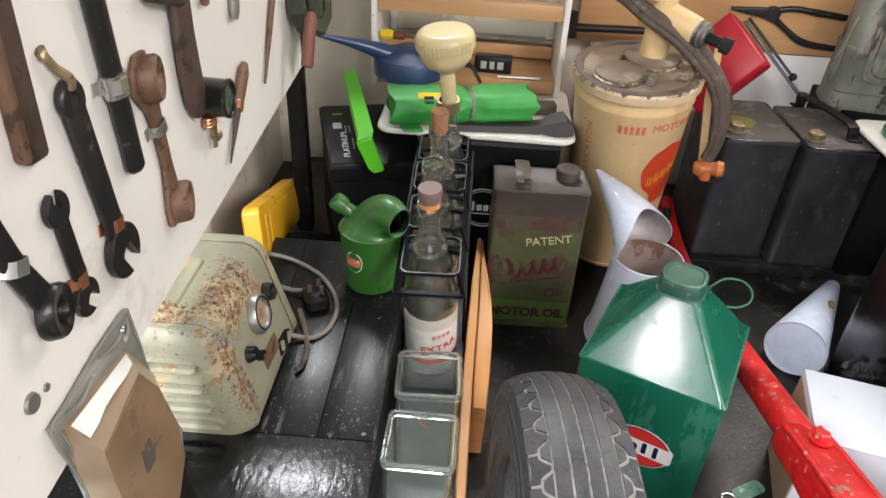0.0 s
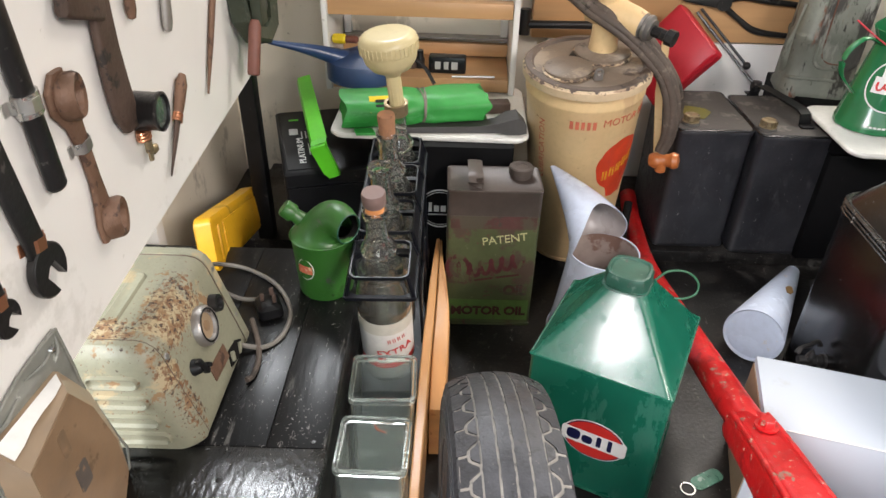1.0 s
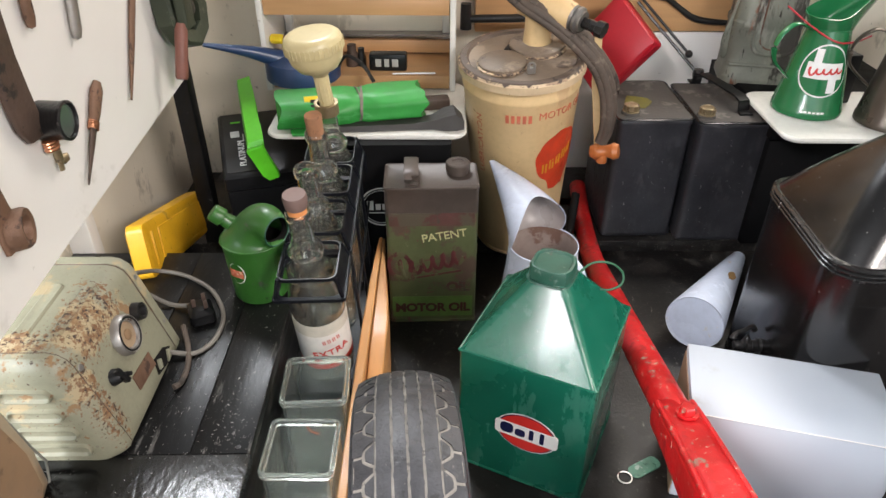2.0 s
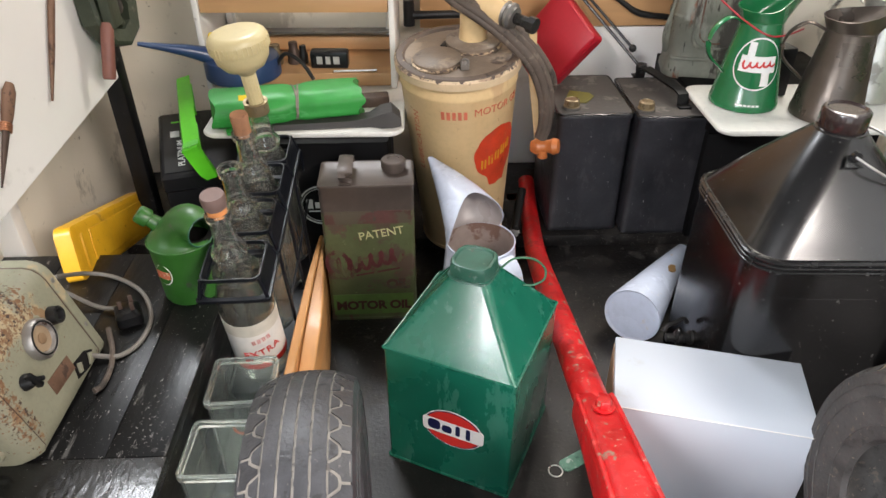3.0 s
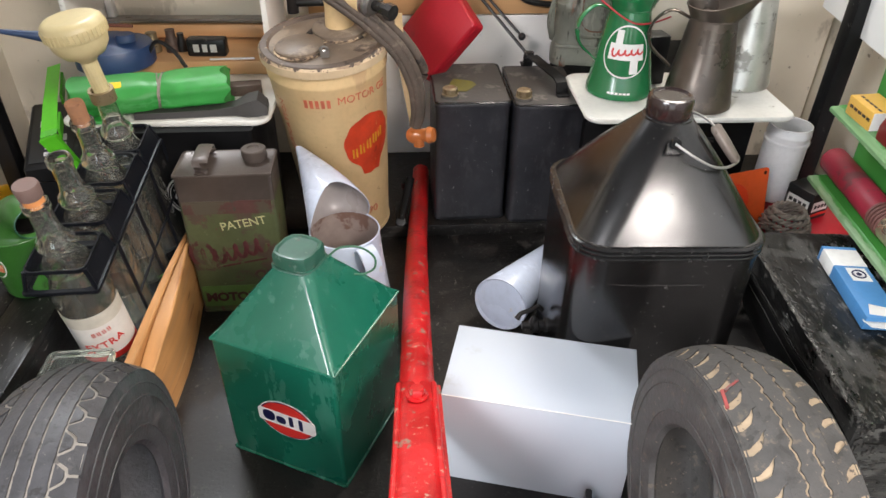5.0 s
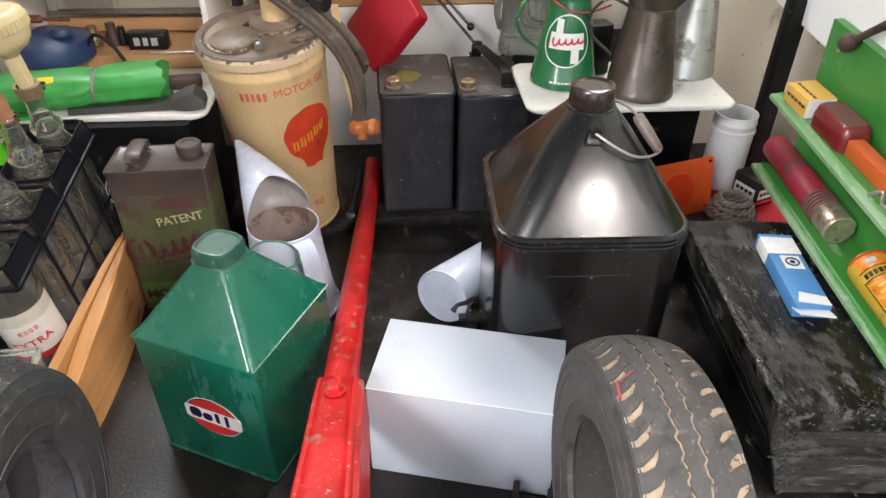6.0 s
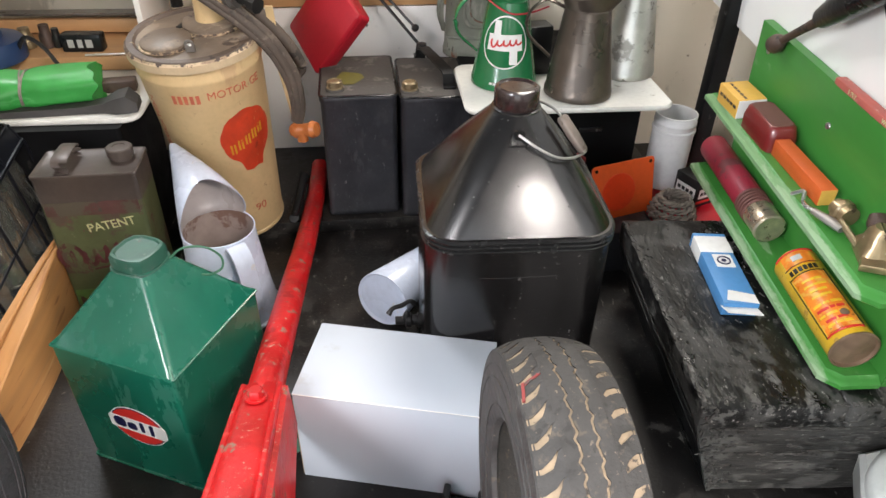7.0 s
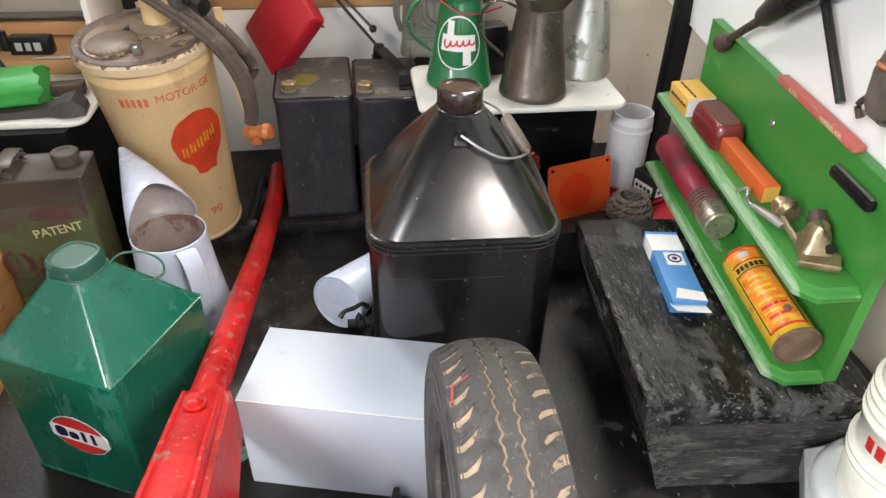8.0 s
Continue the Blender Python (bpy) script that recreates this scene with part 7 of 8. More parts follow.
part("shell", loft([[(x, y, z) for x, z in rsq(RW - e, RH - e, 0.008)] for y, e in ((0.0, 0.007), (0.003, 0.001), (0.006, 0.0), (0.034, 0.0), (0.038, 0.006))]), "red_plastic", rb)
part("lid_seam", loft([[(x, y, z) for x, z in rsq(RW + 0.0016, RH + 0.0016, 0.008)] for y in (0.012, 0.015)]), "red_plastic", rb)
part("hanger", tube([(0.0, 0.038, 0.02), (0.01, 0.06, 0.03), (0.03, 0.09, 0.04)], 0.003, 8, 4), "tool_black", rb)

pl = thing("pliers", Matrix.Translation((0.832, 1.748, 0.480)) @ Matrix.Rotation(radians(90), 4, "X") @ Matrix.Rotation(radians(-4), 4, "Z"), "black steel pliers hung on the plywood panel", "pliers")
part("jaw", loft([[(x, y, z) for y, z in rsq(w, 0.012, 0.003)] for x, w in ((-0.135, 0.006), (-0.10, 0.014), (-0.062, 0.022), (-0.05, 0.020))]), "tool_black", pl)
part("pivot", lathe([(0, -0.008), (0.016, -0.008), (0.017, 0.0), (0.016, 0.008), (0, 0.009)], 24), "tool_black", pl, m=Matrix.Translation((-0.042, 0, 0)))
part("handle", tube([(-0.040, 0.006, 0), (0.0, 0.016, 0), (0.060, 0.014, 0), (0.130, 0.012, 0)], [0.007, 0.006, 0.0075, 0.006], 10, 6), "tool_black", pl)
part("handle", tube([(-0.040, -0.006, 0), (0.0, -0.030, 0), (0.050, -0.054, 0), (0.130, -0.058, 0)], [0.007, 0.006, 0.0075, 0.006], 10, 6), "tool_black", pl)
rd = thing("ball_end_rod", pose(0, 0, 0), "two thin dark rods with ball ends leaning at the wall", "rod")
part("rod", tube([(0.742, 1.748, 0.470), (0.850, 1.686, 0.363)], 0.0032, 8, 1), "tool_black", rd)
part("rod", tube([(0.734, 1.748, 0.462), (0.858, 1.640, 0.336)], 0.0036, 8, 1), "tool_black", rd)
part("ball", moved(lathe([(0.009 * math.sin(math.pi * i / 10), -0.009 * math.cos(math.pi * i / 10)) for i in range(11)], 16), Matrix.Translation((0.852, 1.684, 0.361))), "tool_black", rd)
part("knuckle", moved(lathe([(0, -0.012), (0.011, -0.010), (0.013, 0.0), (0.011, 0.010), (0, 0.012)], 14), Matrix.Translation((0.861, 1.628, 0.334))), "tool_black", rd)
gh = thing("carry_handle", pose(0, 0, 0), "black strap handle bridging the top of the petrol can", "handle")
hx_ = Vector((0.97, 0.24, 0)) * 0.012
def strip(pts, thick):
    rings = []
    for i, q in enumerate(pts):
        t = (Vector(pts[min(i + 1, len(pts) - 1)]) - Vector(pts[max(i - 1, 0)])).normalized()
        up = hx_.cross(t).normalized() * thick
        rings.append([Vector(q) + hx_ * a + up * b for a, b in ((-1, 0), (1, 0), (1, 1), (0.8, 1.3), (-0.8, 1.3), (-1, 1))])
    return loft(rings)
part("strap", strip([(0.858, 1.626, 0.316), (0.859, 1.622, 0.336), (0.864, 1.606, 0.344), (0.880, 1.540, 0.345), (0.897, 1.474, 0.344), (0.901, 1.458, 0.338), (0.902, 1.452, 0.318)], 0.004), "black_metal", gh)
part("foot", box(0.026, 0.020, 0.004, 0.001), "black_metal", gh, m=Matrix.Translation((0.902, 1.446, 0.3135)))
part("foot", box(0.026, 0.020, 0.004, 0.001), "black_metal", gh, m=Matrix.Translation((0.857, 1.632, 0.3135)))
ph = thing("hammer", Matrix.Translation((0.335, 1.690, 0.440)), "black hammer behind the dispenser", "hammer")
part("shaft", tube([(0.0, 0.0, 0.0), (0.20, -0.01, 0.005)], 0.009, 10, 1), "tool_black", ph)
part("head", moved(lathe([(0, -0.028), (0.013, -0.028), (0.012, 0.028), (0, 0.028)], 16), Matrix.Translation((0.0, 0, 0.006))), "tool_black", ph)
hk = thing("punch_bar", pose(0.560, 1.400, 0.0), "short dark steel bar beside the dispenser", "bar")
part("bar", tube([(0.0, 0.004, 0.044), (0.012, 0.044, 0.072), (0.024, 0.086, 0.104)], 0.0095, 14, 3), "black_metal", hk)
part("end", lathe([(0, -0.002), (0.0105, -0.002), (0.0105, 0.004), (0, 0.005)], 16), "tool_black", hk, m=Matrix.Translation((0.0, 0.002, 0.0425)) @ Matrix.Rotation(radians(55), 4, "X"))
part("rest", span(-0.012, 0.016, 0.006, 0.10, 0.030, 0.036, 0.001), "black_metal", hk)

# ---- right corner: reflector, rope, cartons, tub ----
rc = thing("reflector_card", Matrix.Translation((1.228, 1.258, 0.100)) @ Matrix.Rotation(radians(16), 4, "Z") @ Matrix.Rotation(radians(-12), 4, "X"), "bright orange square reflector plate leaning behind the side box", "reflector")
part("plate", slab(rsq(0.150, 0.120, 0.008), 0.0, 0.003, 0.0008), "reflector", rc, m=Matrix.Translation((0.015, 0, 0.055)) @ Matrix.Rotation(radians(90), 4, "X"))
part("disc", lathe([(0, 0), (0.040, 0), (0.039, 0.0012), (0, 0.0016)], 40), "reflector_disc", rc, m=Matrix.Translation((0.005, -0.003, 0.052)) @ Matrix.Rotation(radians(90), 4, "X"))
# Bolt holes as flat discs with their shade in the colour
for x, z in ((0.080, 0.105), (0.080, 0.006), (-0.050, 0.105)):
    part("hole", lathe([(0, 0), (0.0035, 0), (0.0035, 0.0008), (0, 0.0008)], 12), "inner_shade", rc, m=Matrix.Translation((x, -0.003, z)) @ Matrix.Rotation(radians(90), 4, "X"))
solo("support_block", span(1.09, 1.30, 1.20, 1.30, 0.0, 0.098, 0.004), "pcan", pose(0, 0, 0), "black block behind the side box", "block")
fw = thing("reflex_lens", Matrix.Translation((1.088, 1.175, 0.255)) @ Matrix.Rotation(radians(35), 4, "Z"), "red scalloped round reflector behind the black can", "reflector")
part("lens", slab([(0.040 * (1 + 0.06 * math.cos(12 * i * math.tau / 72)) * math.cos(i * math.tau / 72), 0.040 * (1 + 0.06 * math.cos(12 * i * math.tau / 72)) * math.sin(i * math.tau / 72)) for i in range(72)], 0, 0.008, 0.002), "lens_red", fw, m=Matrix.Rotation(radians(90), 4, "X"))
part("stem", box(0.010, 0.006, 0.26, 0, (0, 0.002, -0.255)), "dull_steel", fw)
rp = thing("rope_coil", pose(1.345, 1.250, 0.098), "small coil of grey twisted rope", "rope")
solo("floor_block", span(1.315, 1.52, 1.14, 1.46, 0.0, 0.098, 0.003), "red_plastic", pose(0, 0, 0), "red plastic crate behind the side box", "crate")
for k, (r, z) in enumerate(((0.044, 0.008), (0.041, 0.020), (0.036, 0.032), (0.029, 0.043))):
    pts = [(r * math.cos(i * math.tau / 60), r * math.sin(i * math.tau / 60), z) for i in range(61)]
    part("turn", join(*[tube([(p[0] * (1 + 0.09 * math.cos(i * 0.9 + s)), p[1] * (1 + 0.09 * math.cos(i * 0.9 + s)), p[2] + 0.0035 * math.sin(i * 0.9 + s)) for i, p in enumerate(pts)], 0.0036, 6, 1) for s in (0, math.pi)]), "rope", rp)
bx = thing("bulb_carton", Matrix.Translation((1.4195, 1.3135, 0.098)) @ Matrix.Rotation(radians(22), 4, "Z"), "black spark plug carton with white and red panels", "carton")
part("carton", box(0.056, 0.064, 0.062, 0.001), "print_black", bx)
part("panel", box(0.001, 0.052, 0.022, 0, (-0.0284, 0.0, 0.020)), "carton_white", bx)
part("panel", box(0.044, 0.001, 0.022, 0, (0.0, -0.0324, 0.020)), "carton_white", bx)
part("panel", box(0.001, 0.060, 0.006, 0, (-0.0284, 0.0, 0.008)), "signal_red", bx)
part("panel", box(0.052, 0.001, 0.006, 0, (0.0, -0.0324, 0.008)), "signal_red", bx)
for i in range(4):
    part("print_bar", box(0.0014, 0.008, 0.008, 0, (-0.0286, -0.017 + 0.0115 * i, 0.027)), "print_black", bx)
    part("print_bar", box(0.007, 0.0014, 0.008, 0, (-0.015 + 0.010 * i, -0.0326, 0.027)), "print_black", bx)
tb = thing("plastic_tub", pose(1.378, 1.385, 0.100), "white translucent plastic tub with a threaded neck", "tub")
part("body", lathe([(0, 0), (0.040, 0), (0.0435, 0.004), (0.0435, 0.128), (0.0455, 0.130), (0.0455, 0.136), (0.043, 0.138), (0.043, 0.146), (0.0445, 0.148), (0.0445, 0.152), (0.043, 0.154), (0.043, 0.168), (0.0405, 0.168), (0.0405, 0.01), (0, 0.008)], 44), "tub", tb)

# ---- tools on the left board: local x runs back along the board, y up, z out from it ----
def on_board(name, label, category, group="tools on the white board"):
    return thing(name, LEFT @ Matrix.Diagonal((1, 1, 0.62, 1)), label, category, group)


def bar_between(a, b, w, h, z, bev=0.003, taper=1.0):
    """A flat bar from a to b in the plane of the board, lying z above it."""
    a, b = Vector((*a, 0)), Vector((*b, 0))
    d = (b - a).normalized()
    s = Vector((-d.y, d.x, 0))
    rings = []
    for p, k in ((a, 1.0), (a + d * bev, 1.0), (b - d * bev, taper), (b, taper)):
        e = bev if p in (a, b) else 0
        rings.append([p + s * x * k + Vector((0, 0, z + h / 2 + y)) for x, y in rsq(w - e, h - e, min(bev, h * 0.45), 3)])
    return loft(rings)


def jaw_outline(c, r, direction, gap, depth, n=30):
    """Round spanner head with an open slot that looks along direction (degrees)."""
    out = []
    half = math.asin(min(0.95, gap / 2 / r))
    d = radians(direction)
    for i in range(n + 1):
        a = d + half + (math.tau - 2 * half) * i / n
        out.append((c[0] + r * math.cos(a), c[1] + r * math.sin(a)))
    dx, dy = math.cos(d), math.sin(d)
    for along, across in ((r - depth, -gap / 2), (r - depth * 1.12, 0), (r - depth, gap / 2)):
        out.append((c[0] + dx * along - dy * across, c[1] + dy * along + dx * across))
    return out


def clip(parent, c, w, h, material, turn=0.0, label=""):
    """A strap clip bent over a tool, with two feet."""
    pts = [(-w * 0.95, 0.001), (-w * 0.60, 0.001), (-w * 0.52, h * 0.75), (-w * 0.3, h), (w * 0.3, h), (w * 0.52, h * 0.75), (w * 0.60, 0.001), (w * 0.95, 0.001)]
    outer = [(x * 1.0, z + 0.0016) for x, z in pts]
    rings = [[(x, y, z) for x, z in pts + outer[::-1]] for y in (-0.006, 0.006)]
    return part("clip", loft(rings), material, parent, label, m=Matrix.Translation((*c, 0)) @ Matrix.Rotation(radians(turn), 4, "Z"))


t = on_board("flat_bar", "dark rusty square steel bar hung on the board", "bar")
part("bar", bar_between((0.584, 0.93), (0.563, 0.618), 0.026, 0.013, 0.002), "tool_dark_rust", t)
part("edge", bar_between((0.570, 0.93), (0.549, 0.622), 0.008, 0.018, 0.001), "tool_rust", t)

t = on_board("open_spanner", "long black open-ended spanner held by copper clips", "spanner")
part("shank", bar_between((0.6215, 0.645), (0.6385, 0.500), 0.030, 0.011, 0.004, 0.004, 0.9), "tool_black", t)
part("eye", moved(lathe([(0.006, 0.003), (0.0155, 0.003), (0.017, 0.006), (0.017, 0.013), (0.015, 0.016), (0.006, 0.016), (0.006, 0.003)], 28), Matrix.Translation((0.6225, 0.642, 0))), "tool_black", t)
part("jaw", slab(jaw_outline((0.6410, 0.487), 0.0270, -62, 0.020, 0.028), 0.003, 0.017, 0.002), "tool_black", t)
part("hook", tube([(0.608, 0.684, 0.003), (0.606, 0.680, 0.010), (0.612, 0.670, 0.012), (0.620, 0.660, 0.018), (0.621, 0.652, 0.016)], [0.006, 0.004, 0.0045, 0.005, 0.005], 8, 5), "brass", t, "bent brass hook")
clip(t, (0.640, 0.516), 0.021, 0.016, "copper", -10)

t = on_board("breaker_bar", "black round bar held by a zinc pipe clip", "bar")
part("bar", moved(lathe([(0, 0), (0.010, 0.0), (0.0125, 0.003), (0.0125, 0.38), (0, 0.38)], 24), between((0.690, 0.547, 0.015), (0.672, 0.93, 0.015))[0]), "tool_black", t)
clip(t, (0.684, 0.632), 0.022, 0.030, "steel", -2, "zinc plated pipe clip")
part("clip_band", moved(lathe([(0.0128, -0.010), (0.0155, -0.010), (0.0155, 0.010), (0.0128, 0.010)], 28), between((0.6865, 0.632, 0.015), (0.672, 0.93, 0.015))[0]), "steel", t)

t = on_board("ring_spanner", "brown rusted double ring spanner in a zinc clip", "spanner")
ring = lambda c, r, tilt: moved(lathe([(r * 0.56, -0.004), (r * 0.94, -0.006), (r, -0.002), (r, 0.014), (r * 0.90, 0.020), (r * 0.62, 0.018), (r * 0.58, 0.014), (r * 0.56, -0.004)], 20), Matrix.Translation((*c, 0.012)) @ Matrix.Rotation(radians(tilt), 4, "Y"))
part("ring", ring((0.748, 0.614), 0.0235, 22), "tool_rust", t)
part("ring", ring((0.766, 0.468), 0.0235, 22), "tool_rust", t)
part("shank", loft([[(x, y, z) for x, z in [(cx + px, 0.008 + pz) for px, pz in rsq(w, 0.011, 0.004, 3)]] for cx, y, w in ((0.746, 0.640, 0.022), (0.740, 0.625, 0.038), (0.742, 0.604, 0.042), (0.752, 0.584, 0.028), (0.757, 0.555, 0.020), (0.760, 0.520, 0.019), (0.760, 0.495, 0.026), (0.760, 0.470, 0.038), (0.756, 0.449, 0.026))]), "tool_rust", t)
clip(t, (0.7545, 0.562), 0.020, 0.020, "steel", 10)

t = on_board("hammer", "dark brown steel hooked tool with a copper bound gauge", "tool")
part("shaft", loft([[(cx + x, y, 0.015 + z) for x, z in rsq(w, 0.016, 0.005, 3)] for cx, y, w in ((0.850, 0.93, 0.036), (0.850, 0.70, 0.038), (0.845, 0.630, 0.042), (0.846, 0.590, 0.046), (0.850, 0.556, 0.046), (0.856, 0.536, 0.032))]), "tool_dark_rust", t)
part("head", bar_between((0.776, 0.694), (0.846, 0.674), 0.028, 0.026, 0.006, 0.005), "tool_dark_rust", t)
g = part("gauge", lathe([(0, 0.002), (0.0225, 0.002), (0.0235, 0.006), (0.0225, 0.050), (0.0235, 0.052), (0.0235, 0.057), (0.0205, 0.059), (0.0195, 0.057), (0.0195, 0.052), (0, 0.050)], 36), "tool_black", t, "black round gauge", m=Matrix.Translation((0.886, 0.5440, 0)))
part("gauge_glass", lathe([(0, 0.0525), (0.019, 0.0520), (0.0195, 0.050)], 32), "tool_dark_glass", g, "grey-green glass")
part("binding", join(*[wire_ring(0.0105, 0.0022, 18, 6, (0, 0, z)) for z in (0, 0.0042, 0.0084)]), "copper", t, "copper wire binding", m=Matrix.Translation((0.878, 0.513, 0.016)) @ Matrix.Rotation(radians(-90), 4, "X"))
part("fitting", join(moved(lathe([(0, 0), (0.007, 0), (0.007, 0.014), (0.0045, 0.016), (0.0045, 0.026), (0, 0.027)], 12), Matrix.Translation((0.882, 0.508, 0.018)) @ Matrix.Rotation(radians(90), 4, "X")), moved(lathe([(0, 0), (0.006, 0), (0.007, 0.004), (0.005, 0.012), (0, 0.013)], 12), Matrix.Translation((0.888, 0.492, 0.016)) @ Matrix.Rotation(radians(60), 4, "Y"))), "brass", t, "small brass tap")

t = on_board("awl", "rusty wooden-handled awl bound with copper wire", "awl")
am, al = between((1.030, 0.540, 0.014), (0.935, 0.432, 0.010))
part("handle", moved(lathe([(0, 0), (0.007, 0.002), (0.0115, 0.014), (0.0105, 0.045), (0.008, 0.060), (0, 0.061)], 14), am), "tool_rust", t)
part("blade", moved(lathe([(0, 0.058), (0.0065, 0.060), (0.0055, 0.090), (0.0015, al), (0, al)], 10), am), "tool_dark_rust", t)
part("binding", moved(join(*[wire_ring(0.009, 0.0015, 14, 6, (0, 0, 0.058 + 0.003 * i)) for i in range(4)]), am), "copper", t)
t = on_board("spike", "long brown rusted steel spike", "spike")
sm, sl = between((1.235, 0.640, 0.010), (1.122, 0.476, 0.008))
part("spike", moved(lathe([(0, 0), (0.007, 0.002), (0.0075, 0.06), (0.0065, 0.12), (0.0025, sl), (0, sl)], 10), sm), "tool_rust", t)
for (a, b, r, mt, lb) in (((0.935, 0.74), (0.922, 0.640), 0.009, "tool_rust", "brown rusted punch"), ((1.045, 0.72), (1.014, 0.600), 0.010, "dull_steel", "grey steel punch")):
    t = on_board("punch", lb + " hung on the board", "punch")
    pm, plen = between((*a, 0.012), (*b, 0.012))
    part("shank", moved(lathe([(0, 0), (r, 0.002), (r, plen - 0.012), (r * 0.7, plen - 0.002), (0, plen)], 14), pm), mt, t)

t = thing("hand_drill", pose(0, 0, 0), "dark green hand drill with a brown wooden handle", "hand drill")
WH = Matrix.Translation((-0.168, 1.340, 0.556)) @ Matrix.Rotation(radians(80), 4, "Y") @ Matrix.Rotation(radians(8), 4, "X")
wheel = part("wheel", moved(lathe([(0.040, -0.018), (0.062, -0.022), (0.068, -0.016), (0.068, 0.010), (0.062, 0.014), (0.040, 0.010), (0.040, -0.018)], 9), WH), "drill_green", t, "dark green gear housing")
for k in range(4):
    part("spoke", moved(box(0.044, 0.014, 0.010, 0.002, (0.024, 0, -0.005)), WH @ Matrix.Rotation(radians(90 * k + 20), 4, "Z")), "drill_green", wheel)
part("hub", moved(lathe([(0, -0.014), (0.014, -0.014), (0.014, 0.016), (0, 0.018)], 20), WH), "tool_black", wheel)
part("frame", loft([[(-0.152 + x, 1.300 + y, z) for x, y in rsq(0.018, 0.040, 0.004, 3)] for z in (0.535, 0.70)]), "drill_green", t)
part("handle", moved(lathe([(0, 0), (0.009, 0.0), (0.0105, 0.004), (0.0105, 0.080), (0.009, 0.090), (0, 0.090)], 20), between((-0.160, 1.248, 0.462), (-0.156, 1.285, 0.545))[0]), "drill_wood", t, "faded red-brown wooden handle")
part("bracket", span(-0.199, -0.166, 1.33, 1.36, 0.56, 0.58), "black_metal", t)

t = on_board("offset_spanner", "blackened cranked ring spanner in a zinc clip", "spanner")
part("shank", loft([[(cx + x, y, cz + z) for x, z in rsq(w, 0.013, 0.005, 3)] for cx, y, cz, w in ((0.478, 0.72, 0.014, 0.020), (0.488, 0.62, 0.014, 0.021), (0.500, 0.565, 0.016, 0.022), (0.514, 0.525, 0.022, 0.026), (0.5165, 0.520, 0.024, 0.030))]), "tool_black", t)
part("ring", moved(lathe([(0.0125, -0.008), (0.021, -0.010), (0.0225, -0.006), (0.0225, 0.006), (0.021, 0.010), (0.0125, 0.008), (0.0125, -0.008)], 24), Matrix.Translation((0.5185, 0.5120, 0.024)) @ Matrix.Rotation(radians(20), 4, "Y")), "tool_black", t)
clip(t, (0.500, 0.566), 0.022, 0.026, "steel", -20, "zinc plated pipe clip")
t = on_board("open_spanner", "short black open-ended spanner in copper clips", "spanner")
part("shank", bar_between((0.5690, 0.566), (0.5730, 0.494), 0.018, 0.008, 0.004, 0.003), "tool_black", t)
part("jaw", slab(jaw_outline((0.5680, 0.573), 0.0155, 80, 0.013, 0.013), 0.003, 0.013, 0.0015), "tool_black", t)
part("jaw", slab(jaw_outline((0.5725, 0.484), 0.0175, -50, 0.013, 0.016), 0.003, 0.013, 0.0015), "tool_black", t)
clip(t, (0.5720, 0.501), 0.017, 0.012, "copper", -8)

t = thing("gasket_packet", LEFT @ Matrix.Translation((0, 0, 0.006)), "tan card packet in a greyed clear plastic sleeve on the board", "packet")
film = [(0.620, 0.433), (0.625, 0.381), (0.631, 0.340), (0.652, 0.251), (0.653, 0.190), (0.530, 0.160), (0.494, 0.250), (0.491, 0.330), (0.488, 0.368), (0.480, 0.421), (0.505, 0.4225), (0.563, 0.431), (0.600, 0.4325)]
part("sleeve", slab(film, -0.003, 0.001, 0.001), "plastic_bag", t)
part("sleeve_edge", tube([(u, v, 0.0012 + 0.0012 * math.sin(i * 2.1)) for i, (u, v) in enumerate(film + film[:1])], 0.0016, 6, 2), "plastic_bag", t, "crumpled welded rim")
for a, b, c in (((0.612, 0.424), (0.590, 0.418), (0.560, 0.424)), ((0.500, 0.418), (0.520, 0.412), (0.545, 0.417)), ((0.604, 0.405), (0.612, 0.415), (0.616, 0.428)), ((0.489, 0.410), (0.492, 0.385), (0.490, 0.360))):
    part("crease", tube([(*a, 0.0015), (*b, 0.0030), (*c, 0.0015)], [0.0008, 0.0022, 0.0008], 6, 6), "plastic_bag", t)
back = [(0.597, 0.400), (0.493, 0.409), (0.490, 0.372), (0.491, 0.310), (0.527, 0.168), (0.600, 0.176), (0.646, 0.198), (0.647, 0.251), (0.628, 0.342)]
face = [(0.569, 0.402), (0.494, 0.383), (0.494, 0.340), (0.500, 0.280), (0.534, 0.190), (0.582, 0.206), (0.611, 0.238), (0.611, 0.291), (0.594, 0.358)]
part("card", loft([[(u, v, z) for u, v in o] for o, z in ((back, 0.001), (back, 0.006), (face, 0.029))]), "card_tan", t)
ends = [Vector((*p, z)) for p, z in ((back[0], 0.006), (back[1], 0.006), (face[1], 0.029), (face[0], 0.029))]
low_a, low_b, up_b, up_a = ends[0], ends[1], ends[1].lerp(ends[2], 0.52), ends[0].lerp(ends[3], 0.50)
lift = Vector((0, 0.0009, 0.0004))
part("paper", loft([[low_a.lerp(low_b, k), low_a.lerp(low_b, k) + lift, up_a.lerp(up_b, k) + lift + Vector((0, 0, 0.0016 * math.sin(k * 9))), up_a.lerp(up_b, k) + Vector((0, 0, 0.0016 * math.sin(k * 9)))] for k in (0.04, 0.2, 0.4, 0.6, 0.8, 0.97)]), "carton_white", t, "torn white paper edge")
part("front", slab([(x * 0.985 + 0.0085, y * 0.985 + 0.0043) for x, y in face], 0.0292, 0.0300), "card_dark", t, "darker printed front")
